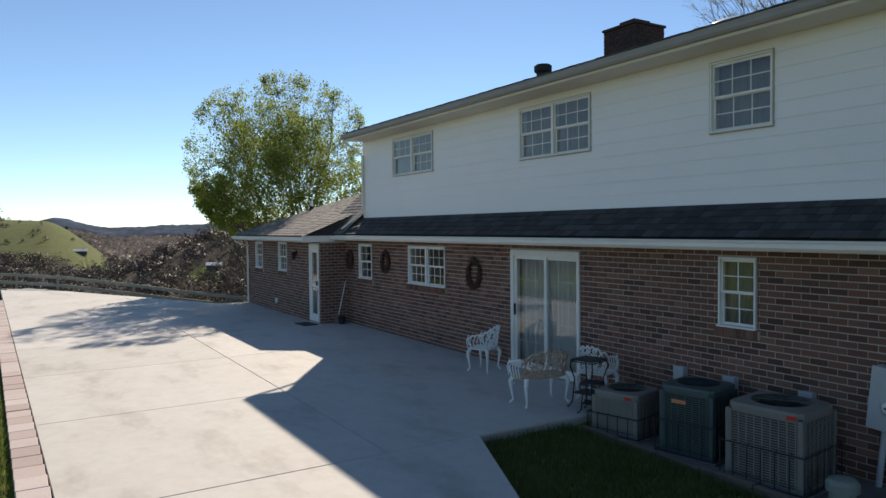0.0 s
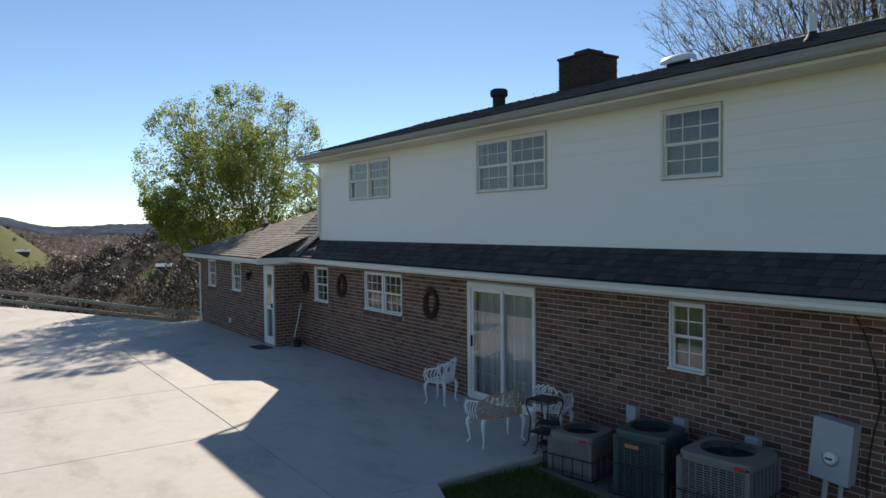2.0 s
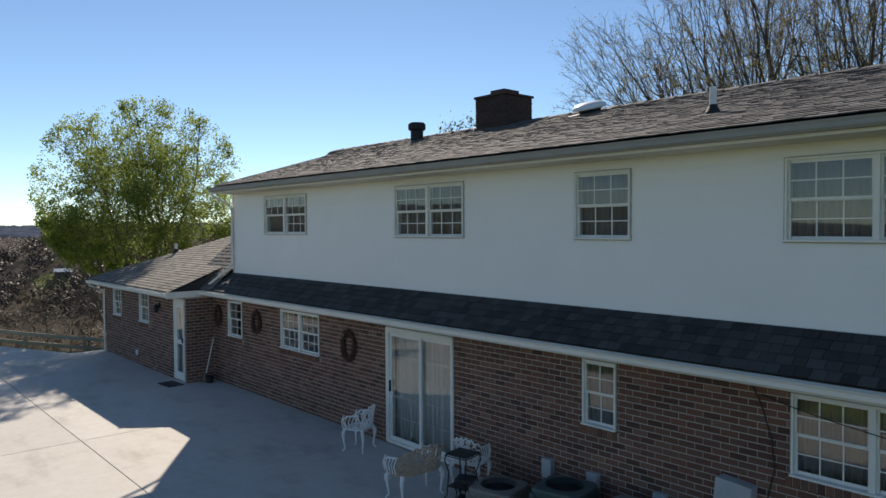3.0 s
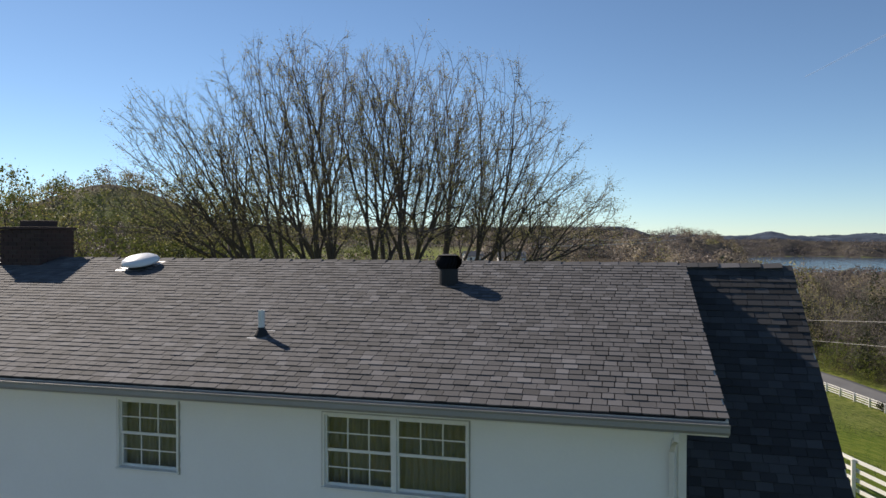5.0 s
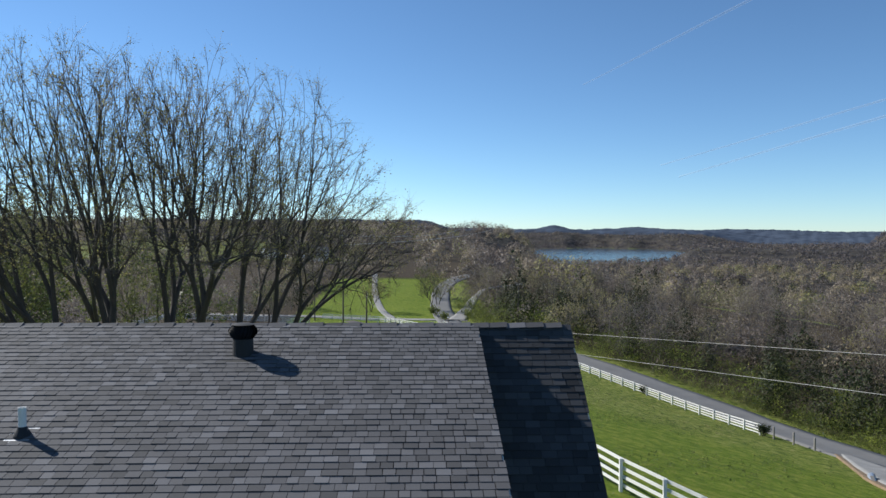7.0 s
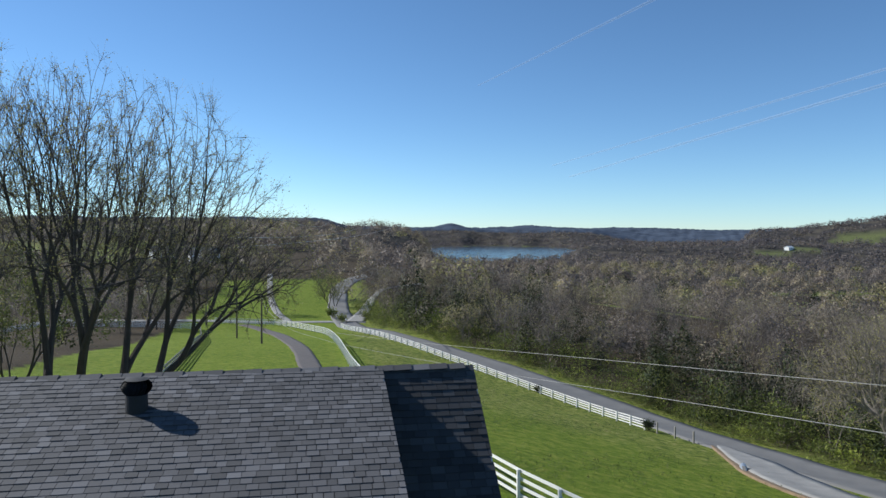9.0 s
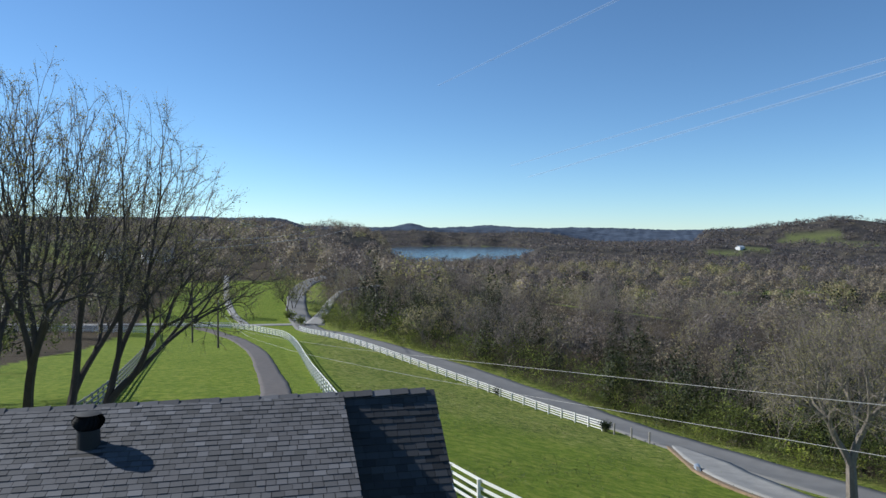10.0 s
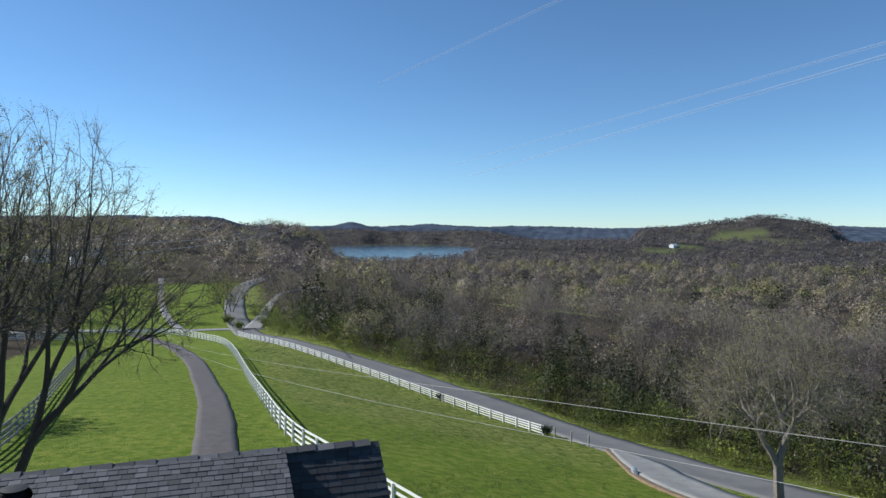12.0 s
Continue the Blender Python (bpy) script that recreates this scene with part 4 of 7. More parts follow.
eaves(RX0, RX1, EY, EZ, YU - 0.012, GUTTER_GREY)
eaves(-7.3, 12.85, SY, SZ, -0.001, TRIM, 0.15)
eaves(HX, -7.32, HY, HZ, -0.755, TRIM, 0.15)
part("eave_return", boxed(-7.32, -7.29, HY - 0.11, SY, HZ - 0.15, HZ + 0.01), TRIM, house)
part("wing_fascia", boxed(HX - 0.001, HX + 0.025, HY + 0.03, 6.35, HZ - 0.15, HZ - 0.012), TRIM, house)
part("wing_soffit", boxed(HX + 0.025, -13.855, -0.74, 6.3, HZ - 0.15, HZ - 0.135), SOFFIT, house)
for x in (RX0, RX1 - 0.03):
    bm = extrude_x(bmesh.new(), [(EY, EZ - 0.012), (RY, RZ - 0.012), (RY, RZ - 0.16), (EY, EZ - 0.16)], x, x + 0.028)
    part("rake_board", bm, TRIM, house)
for x in (-8.4, 12.845):
    bm = extrude_x(bmesh.new(), [(SY, SZ - 0.012), (RY, RZ - 0.012), (RY, RZ - 0.2), (SY, SZ - 0.2)], x, x + 0.028)
    part("rake_board", bm, TRIM, house)
part("rake_soffit", extrude_x(bmesh.new(), [(EY + 0.03, EZ - 0.15), (RY, RZ - 0.15), (RY, RZ - 0.17), (EY + 0.03, EZ - 0.17)], XR, RX1 - 0.03), SOFFIT, house)


def downspout(points):
    bm = bmesh.new()
    tube(bm, points, 0.034, 4)
    return part("downspout", bm, TRIM, house, "white square downspout")


downspout([(-6.6, -0.36, 4.8), (-6.6, -0.35, 4.72), (-6.64, 0.0, 4.55), (-6.66, 0.19, 4.4), (-6.66, 0.19, 3.0), (-6.7, 0.12, 2.9), (-7.02, -0.27, 2.5)])
downspout([(-14.0, -1.2, 2.19), (-14.0, -1.2, 2.12), (-13.9, -0.8, 1.95), (-13.9, -0.8, 0.02), (-13.95, -1.0, -0.06)])
downspout([(10.84, -0.36, 4.8), (10.84, -0.33, 4.72), (10.84, 0.0, 4.6), (10.84, 0.19, 4.45), (10.84, 0.19, 3.1)])

# chimney, vents and pipes
chimney = thing("chimney", "", "")
chimney.parent = house
tagged(chimney, "square dark brick chimney with a stepped cap")
CX0, CX1, CY0, CY1 = -1.54, -0.6, 3.8, 4.7
part("chimney_core", boxed(CX0 + 0.012, CX1 - 0.012, CY0 + 0.012, CY1 - 0.012, 5.6, 6.84), plain("dark chimney mortar", (0.075, 0.055, 0.045), 0.95, vary=0.3, size=0.3), chimney)
rnd = random.Random(9)
stack = []
for row in range(16):
    z = 5.57 + row * COURSE
    off = 0.105 if row % 2 else 0.0
    for k in range(-1, 7):
        a, b = max(CX0, CX0 + k * 0.21 + off), min(CX1, CX0 + (k + 1) * 0.21 + off - JOINT)
        if b - a > 0.03:
            stack += [(a, CY0, z, b, CY0 + 0.05, z + COURSE - JOINT), (a, CY1 - 0.05, z, b, CY1, z + COURSE - JOINT)]
        a, b = max(CY0 + 0.055, CY0 + k * 0.21 + off), min(CY1 - 0.055, CY0 + (k + 1) * 0.21 + off - JOINT)
        if b - a > 0.03:
            stack += [(CX0, a, z, CX0 + 0.05, b, z + COURSE - JOINT), (CX1 - 0.05, a, z, CX1, b, z + COURSE - JOINT)]
v, t = many_boxes(stack)
fast("brick_course", v, t, CHIMNEY_BRICK, chimney, "dark red-brown bricks")
part("chimney_crown", boxed(CX0 - 0.03, CX1 + 0.03, CY0 - 0.03, CY1 + 0.03, 6.845, 6.9, 0.01), CHIMNEY_BRICK, chimney, "projecting brick crown")
part("flue_cap", boxed(CX0 + 0.28, CX1 - 0.22, CY0 + 0.2, CY1 - 0.2, 6.902, 7.03, 0.015), CHIMNEY_BRICK, chimney, "raised brick flue top")
part("flashing", extrude_x(bmesh.new(), [(CY0 - 0.06, EZ + s_main * (CY0 - 0.06 - EY) + 0.02), (RY - 0.02, RZ + 0.01), (RY - 0.02, RZ + 0.05), (CY0 - 0.06, EZ + s_main * (CY0 - 0.06 - EY) + 0.07)], CX0 - 0.03, CX0 - 0.002), GALVANISED, chimney)


def roof_z(y):
    return EZ + s_main * (y - EY)


def roof_vent(x, y):
    z = roof_z(y)
    e = thing("roof_vent", "", "")
    e.parent = house
    tagged(e, "black flue pipe with a round cap on the roof")
    bm = lathe(bmesh.new(), [(0.16, -0.12), (0.16, 0.24), (0.19, 0.25), (0.22, 0.28), (0.22, 0.41), (0.19, 0.44), (0.05, 0.45)], 22, (x, y, z))
    part("flue", bm, BLACK_METAL, e, smooth=False)
    part("flashing", extrude_x(bmesh.new(), [(y - 0.28, roof_z(y - 0.28) + 0.022), (y + 0.28, roof_z(y + 0.28) + 0.022), (y + 0.28, roof_z(y + 0.28) + 0.028), (y - 0.28, roof_z(y - 0.28) + 0.028)], x - 0.26, x + 0.26), SHINGLE, e)


roof_vent(-3.57, 3.72)


def turbine(x, y):
    z = roof_z(y)
    e = thing("turbine_vent", "", "")
    e.parent = house
    tagged(e, "black whirlybird turbine vent on a short round neck")
    part("neck", lathe(bmesh.new(), [(0.17, -0.12), (0.155, 0.0), (0.15, 0.24), (0.15, 0.25)], 24, (x, y, z)), BLACK_METAL, e)
    part("top_plate", lathe(bmesh.new(), [(0.15, 0.45), (0.17, 0.462), (0.1, 0.475), (0.02, 0.48)], 24, (x, y, z)), BLACK_METAL, e)
    part("hub", lathe(bmesh.new(), [(0.11, 0.25), (0.14, 0.35), (0.11, 0.45)], 18, (x, y, z)), BLACK_METAL, e)
    for k in range(22):
        a = k * 6.28319 / 22
        bm = bmesh.new()
        rows = []
        for i in range(7):
            h = i / 6
            r = 0.15 + 0.065 * math.sin(math.pi * h)
            da = a + 0.35 * h
            p = Vector((x + r * math.cos(da), y + r * math.sin(da), z + 0.25 + 0.21 * h))
            q = Vector((x + (r - 0.035) * math.cos(da + 0.22), y + (r - 0.035) * math.sin(da + 0.22), z + 0.25 + 0.21 * h))
            rows.append((bm.verts.new(p), bm.verts.new(q)))
        for (p, q), (r_, s_) in zip(rows, rows[1:]):
            bm.faces.new((p, q, s_, r_))
        bmesh.ops.solidify(bm, geom=bm.faces[:], thickness=0.004)
        part("blade", bm, BLACK_METAL, e, smooth=True)
    part("flashing", extrude_x(bmesh.new(), [(y - 0.3, roof_z(y - 0.3) + 0.022), (y + 0.26, roof_z(y + 0.26) + 0.022), (y + 0.26, roof_z(y + 0.26) + 0.03), (y - 0.3, roof_z(y - 0.3) + 0.03)], x - 0.24, x + 0.24), BLACK_METAL, e)


turbine(7.69, 3.24)


def dome_vent(x, y):
    z = roof_z(y)
    e = thing("dome_vent", "", "")
    e.parent = house
    tagged(e, "low white dome vent fan on the shingle roof")
    bm = lathe(bmesh.new(), [(0.3, 0.1), (0.335, 0.105), (0.34, 0.13), (0.315, 0.175), (0.24, 0.215), (0.12, 0.235), (0.03, 0.24)], 30)
    lid = part("dome", bm, DOME, e, smooth=True)
    lid.matrix_basis = Matrix.Translation((x, y, z)) @ pose(0, 0, 0, math.degrees(math.atan(s_main)), 0, 0)
    neck = part("neck", lathe(bmesh.new(), [(0.22, -0.02), (0.22, 0.11)], 24), BLACK_METAL, e)
    neck.matrix_basis = lid.matrix_basis.copy()
    part("flashing", extrude_x(bmesh.new(), [(y - 0.3, roof_z(y - 0.3) + 0.022), (y + 0.3, roof_z(y + 0.3) + 0.022), (y + 0.3, roof_z(y + 0.3) + 0.03), (y - 0.3, roof_z(y - 0.3) + 0.03)], x - 0.38, x + 0.3), GALVANISED, e)


dome_vent(1.66, 3.84)


def pipe_vent(x, y, z, slope, h=0.36):
    e = thing("vent_pipe", "", "")
    e.parent = house
    tagged(e, "white plastic vent pipe with a dark rubber boot")
    part("pipe", lathe(bmesh.new(), [(0.045, -0.05), (0.045, h), (0.037, h), (0.036, h - 0.1)], 16, (x, y, z)), PVC, e)
    part("boot", lathe(bmesh.new(), [(0.11, -0.03), (0.1, 0.03), (0.06, 0.1), (0.048, 0.13)], 18, (x, y, z)), BLACK_METAL, e)
    part("flashing", extrude_x(bmesh.new(), [(y - 0.16, z - 0.16 * slope + 0.022), (y + 0.16, z + 0.16 * slope + 0.022), (y + 0.16, z + 0.16 * slope + 0.028), (y - 0.16, z - 0.16 * slope + 0.028)], x - 0.16, x + 0.13), GALVANISED, e)


pipe_vent(5.6, 1.12, roof_z(1.12), s_main)
pipe_vent(-12.2, 0.9, HZ + HS * (0.9 - HY), HS, 0.3)

# ridge caps
cap_v, cap_f = [], []
x = -8.35
for part_x in range(70):
    a, b = x + part_x * 0.305, x + part_x * 0.305 + 0.33
    if b > 12.9:
        break
    lift = 0.02 + (0.006 if part_x % 2 else 0.0)
    up = 0.014
    n = len(cap_v)
    for xx, dz in ((a, 0.0), (b, up)):
        cap_v += [(xx, RY - 0.14, RZ - 0.05 + lift + dz), (xx, RY, RZ + 0.012 + lift + dz), (xx, RY + 0.14, RZ - 0.1 + lift + dz), (xx, RY - 0.14, RZ - 0.058 + lift + dz), (xx, RY + 0.14, RZ - 0.108 + lift + dz)]
    cap_f += [tuple(n + i for i in f) for f in ((0, 1, 6), (0, 6, 5), (1, 2, 7), (1, 7, 6), (3, 8, 9), (3, 9, 4), (5, 6, 8), (6, 7, 9), (6, 9, 8), (0, 3, 1), (1, 3, 4), (1, 4, 2), (0, 5, 8), (0, 8, 3), (2, 4, 9), (2, 9, 7))]
fast("ridge_cap", cap_v, cap_f, SHINGLE, roof, "overlapping ridge cap shingles", "stuff")


# ---- patio, pavers and fences ----
def slab_panel(points, name, parent, top=0.0, thick=0.14, material=CONCRETE):
    bm = bmesh.new()
    lo = [bm.verts.new((x, y, top - thick)) for x, y in points]
    hi = [bm.verts.new((x, y, top)) for x, y in points]
    n = len(points)
    bm.faces.new(hi)
    bm.faces.new(lo[::-1])
    for k in range(n):
        bm.faces.new((lo[k], lo[(k + 1) % n], hi[(k + 1) % n], hi[k]))
    edges = [e for e in bm.edges if all(v.co.z > top - 0.01 for v in e.verts)]
    bmesh.ops.bevel(bm, geom=edges, offset=0.006, segments=1, affect="EDGES")
    return part(name, bm, material, parent)


patio = thing("patio", "wide pale concrete patio and parking slab with control joints", "patio", kind="structure")
slab_panel([(-25.8, -8.1), (3.12, -7.3), (3.12, -0.76), (-14.0, -0.76), (-14.0, -1.9), (-25.8, -7.2)], "joint_bed", patio, top=-0.03, thick=0.27, material=JOINT_FILL)
cuts_x = [-26.0, -21.8, -19.44, -17.6, -14.2, -10.8, -7.35, -3.9, -0.4, 3.12]
for a, b in zip(cuts_x, cuts_x[1:]):
    y0 = lambda x: -7.35 - 0.4 * (3.1 - x) / 14.0
    mid = -4.1
    front = -0.005 if a > -7.4 else (-0.757 if a > -13.9 else 1.2)
    edge = lambda x: min(mid - 0.004, -5.97 + (x + 23.56) * 0.454)
    slab_panel([(a + 0.003, y0(a)), (b - 0.003, y0(b)), (b - 0.003, edge(b)), (a + 0.003, max(edge(a), y0(a) + 0.1))], "slab", patio)
    if b <= -14.0:
        lip = -5.97 + (a + 23.56) * 0.454
        lip_b = -5.97 + (b + 23.56) * 0.454
        if lip_b > mid + 0.1:
            slab_panel([(a + 0.004, mid + 0.004), (b - 0.004, mid + 0.004), (b - 0.004, lip_b), (a + 0.004, max(lip, mid + 0.05))], "slab", patio)
    else:
        slab_panel([(a + 0.004, mid + 0.004), (b - 0.004, mid + 0.004), (b - 0.004, front), (a + 0.004, front)], "slab", patio)
slab_panel([(3.128, -7.35), (9.0, -7.3), (12.4, -7.3), (12.4, -6.35), (9.5, -5.6), (5.0, -3.69), (3.128, -2.87)], "slab", patio)

edging = thing("paver_edging", "row of rose-grey concrete pavers along the slab edge", "edging", kind="structure")
for k in range(62):
    x = 4.6 - 0.4 * k
    y = -7.36 - 0.4 * (3.1 - x) / 14.0
    h = random.Random(k).uniform(-0.006, 0.004)
    slab_panel([(x - 0.394, y - 0.305), (x, y - 0.3), (x, y - 0.01), (x - 0.394, y - 0.01)], "paver", edging, top=0.005 + h, thick=0.16, material=PAVER)

kerb = thing("garden_kerb", "low weathered concrete kerb between lawn and condenser pads", "kerb", kind="structure")
for k in range(9):
    slab_panel([(3.35 + k * 0.62, -1.42 - 0.01 * (k % 2)), (3.95 + k * 0.62, -1.42 - 0.01 * (k % 3)), (3.95 + k * 0.62, -1.35), (3.35 + k * 0.62, -1.35)], "kerb_stone", kerb, top=-0.065 - 0.008 * (k % 3), thick=0.2, material=EARTH_KERB)
bed = part("gravel_bed", boxed(3.3, 12.5, -1.3, -0.002, -0.32, -0.195), CONCRETE_DARK, None, "dark gravel bed below the brick wall", kind="structure")
tagged(bed, category="ground")


def rail_fence(name, line, post_gap, height, rails, rail_h, material, label, post=0.06, rail_t=0.018, group="", sink=0.5, tops=None):
    """Posts and boards along a line on the ground; one fence."""
    f = thing(name, label, "fence", group=group)
    line = np.asarray(line, float)
    d = np.concatenate([[0], np.cumsum(np.linalg.norm(np.diff(line, axis=0), axis=1))])
    n = max(1, round(d[-1] / post_gap))
    at = np.linspace(0, d[-1], n + 1)
    px, py = np.interp(at, d, line[:, 0]), np.interp(at, d, line[:, 1])
    pz = ground_z(px, py) if tops is None else np.interp(at, d, tops) - height
    rnd = random.Random(len(label) + n)
    me_post = None
    for x, y, z in zip(px, py, pz):
        if me_post is None:
            o = part("post", boxed(-post, post, -post, post, -sink, height + 0.06, 0.008), material, f)
            me_post = o.data
        else:
            o = finish(new("post", me_post), f, "")
        o.matrix_basis = pose(x, y, z + rnd.uniform(-0.03, 0.03), 0, 0, rnd.uniform(-4, 4))
    me_rail = bpy.data.meshes.new("rail")
    v, t = many_boxes([(0, -rail_t, -rail_h / 2, 1, rail_t, rail_h / 2)])
    me_rail.from_pydata(v.tolist(), [], t.tolist())
    me_rail.materials.append(material)
    for i in range(n):
        a, b = Vector((px[i], py[i], pz[i])), Vector((px[i + 1], py[i + 1], pz[i + 1]))
        yaw = math.atan2(b.y - a.y, b.x - a.x)
        side = Vector((math.sin(yaw), -math.cos(yaw), 0)) * (post + rail_t)
        for r in range(rails):
            h = height * (r + 0.75) / (rails - 0.25)
            p, q = a + side + Vector((0, 0, h + rnd.uniform(-0.015, 0.015))), b + side + Vector((0, 0, h + rnd.uniform(-0.015, 0.015)))
            o = finish(new("rail", me_rail), f, "")
            o.matrix_basis = Matrix.Translation(p) @ Euler((0, -math.atan2(q.z - p.z, math.hypot(q.x - p.x, q.y - p.y)), yaw)).to_matrix().to_4x4() @ Matrix.Diagonal(((q - p).length + 0.0, 1, 1, 1))
    return f


rail_fence("wooden_fence", [(-31.2, -12.2), (-28.8, -9.94), (-26.9, -7.9), (-24.85, -5.88), (-22.2, -4.11), (-20.46, -2.38), (-19.06, -0.67), (-17.6, 0.95), (-16.2, 3.0), (-15.5, 5.5)], 2.2, 0.95, 3, 0.13, FENCE_GREY, "weathered grey wooden rail fence above the valley", post=0.05, tops=[0.75, 0.7, 0.6, 0.5, 0.32, 0.09, -0.14, -0.35, -0.6, -0.9])
WHITE_FENCE = [(20.9, 12), (18.9, 16.3), (17.8, 19.2), (17.1, 22.5), (16.2, 27.5), (15.0, 34), (14.5, 41), (14.3, 54), (13.9, 81), (12.7, 118), (9.4, 137), (5.2, 150), (-0.5, 157), (-12.5, 161)]
rail_fence("paddock_fence", smooth_line(WHITE_FENCE, 1.0), 2.4, 1.2, 4, 0.12, FENCE_WHITE, "white four-board fence curving beside the driveway", group="white board fences")
rail_fence("roadside_fence", smooth_line([(41.2, 54.5), (40.1, 61), (37.4, 71.5), (33.2, 83.7), (28, 98.2), (22.2, 116), (18.3, 131), (15.8, 146)], 1.0), 2.4, 0.92, 4, 0.09, FENCE_WHITE, "white board fence between pasture and road", group="white board fences")
rail_fence("lawn_fence", smooth_line([(-1.2, 30), (-1.0, 37), (-1.8, 49), (-4.2, 72), (-7.6, 108), (-11, 130), (-14, 150)], 1.0), 2.4, 1.3, 4, 0.14, FENCE_GREY, "weathered grey four-board fence across the lawn")
rail_fence("field_fence", smooth_line([(-14, 150), (-24, 154), (-40, 160), (-70, 168)], 1.0), 2.4, 1.2, 4, 0.14, FENCE_WHITE, "white board fence along the gravel lane", group="white board fences")
for k, (x, y) in enumerate([(41.7, 53), (42.4, 51), (43.2, 49.2)]):
    p = part("marker_post", boxed(-0.06, 0.06, -0.06, 0.06, -0.4, 1.1, 0.01), FENCE_GREY, None, "short grey timber post beside the road")
    tagged(p, category="post", group="road marker posts")
    p.location = (x, y, float(ground_z(x, y)))


# ---- trees ----
def units(v):
    return v / (np.linalg.norm(v, axis=-1, keepdims=True) + 1e-9)


class Limbs:
    """Grows tapering limbs level by level and keeps them as arrays."""

    def __init__(self, seed):
        self.r = np.random.RandomState(seed)
        self.v, self.t, self.n = [], [], 0
        self.tips = []

    def level(self, p, d, length, r0, r1, steps, bend, lift, sides):
        """All limbs of one level at once: bent lines with rings of corners round them."""
        n = len(p)
        pts, dirs = [p], [units(d)]
        for k in range(steps):
            q = units(dirs[-1] + self.r.normal(0, bend, (n, 3)) + np.array([0, 0, lift]))
            dirs.append(q)
            pts.append(pts[-1] + q * (length / steps)[:, None])
        side = units(np.cross(dirs[0], self.r.normal(0, 1, (n, 3))))
        ang = np.arange(sides) * 6.28319 / sides
        rings = []
        for k, (q, dd) in enumerate(zip(pts, dirs)):
            rr = r0 + (r1 - r0) * k / steps
            side = units(side - dd * (side * dd).sum(-1, keepdims=True))
            up = np.cross(dd, side)
            rings.append(q[:, None] + rr[:, None, None] * (np.cos(ang)[None, :, None] * side[:, None] + np.sin(ang)[None, :, None] * up[:, None]))
        v = np.stack(rings, 1)
        base = self.n + np.arange(n)[:, None, None] * ((steps + 1) * sides) + np.arange(steps)[None, :, None] * sides
        a, b = base + np.arange(sides)[None, None], base + ((np.arange(sides) + 1) % sides)[None, None]
        self.v.append(v.reshape(-1, 3))
        self.t += [np.stack([a, b, b + sides], -1).reshape(-1, 3), np.stack([a, b + sides, a + sides], -1).reshape(-1, 3)]
        self.n += n * (steps + 1) * sides
        return np.stack(pts, 1), np.stack(dirs, 1)

    def grow(self, p, d, length, radius, plan):
        """plan: a row a level: children, length factor, spread, bend, lift, steps, sides."""
        p, d, length, radius = (np.asarray(q, float) for q in (p, d, length, radius))
        for number, (kids, factor, spread, bend, lift, steps, sides) in enumerate(plan):
            last = number == len(plan) - 1
            pts, dirs = self.level(p, d, length, radius, radius * (0.3 if last else 0.55), steps, bend, lift, sides)
            if last:
                self.tips = np.concatenate([pts[:, -1], pts[:, steps // 2]])
                return
            n = len(p)
            f = self.r.uniform(0.3, 0.98, (n, kids))
            f[:, 0] = 0.999
            i = np.minimum((f * steps).astype(int), steps - 1)
            g = (f * steps - i)[..., None]
            row = np.arange(n)[:, None]
            q = pts[row, i] * (1 - g) + pts[row, i + 1] * g
            dd = dirs[row, i + 1]
            side = units(np.cross(dd, self.r.normal(0, 1, (n, kids, 3))))
            s = spread * self.r.uniform(0.7, 1.25, (n, kids))
            s[:, 0] = spread * 0.45
            nd = units(dd * np.cos(s)[..., None] + side * np.sin(s)[..., None])
            rr = radius[:, None] * (1 - 0.45 * f) * self.r.uniform(0.55, 0.74, (n, kids))
            rr[:, 0] = radius * 0.5
            ln = length[:, None] * factor * self.r.uniform(0.82, 1.15, (n, kids))
            p, d, length, radius = q.reshape(-1, 3), nd.reshape(-1, 3), ln.ravel(), rr.ravel()

    def mesh(self, name, material, parent, label=""):
        return fast(name, np.concatenate(self.v), np.concatenate(self.t), material, parent, label, "", False)


def leaves(tips, count, spread, size, seed, droop=0.2):
    """Small bent leaves scattered round the twig ends: two triangles each."""
    r = np.random.RandomState(seed)
    c = tips[r.randint(0, len(tips), count)] + r.normal(0, spread, (count, 3))
    a = r.normal(0, 1, (count, 3))
    a /= np.linalg.norm(a, axis=1)[:, None]
    b = np.cross(a, r.normal(0, 1, (count, 3)))
    b /= np.linalg.norm(b, axis=1)[:, None]
    s = size * r.uniform(0.6, 1.3, (count, 1))
    n = np.cross(a, b)
    v = np.stack([c, c + a * s * 0.5 + b * s * 0.42, c + a * s - n * s * droop, c + a * s * 0.5 - b * s * 0.42], 1)
    i = 4 * np.arange(count)[:, None]
    t = np.concatenate([i + np.array([[0, 1, 2]]), i + np.array([[0, 2, 3]])], 0)
    return v.reshape(-1, 3), t


def in_dome(r, n, centre, radii, inner=0.5, low=-1.0, power=0.6):
    """Points spread through the outer part of an ellipsoid."""
    out = []
    while len(out) < n:
        v = r.normal(0, 1, 3)
        v /= np.linalg.norm(v)
        if v[2] < low:
            continue
        k = inner + (1 - inner) * r.uniform(0, 1) ** power
        k *= 1 + 0.07 * math.sin(5 * math.atan2(v[1], v[0]) + 3 * v[2]) + 0.05 * math.sin(11 * v[2] + 7 * v[0])
        out.append(np.array(centre) + np.array(radii) * v * k)
    return np.array(out)


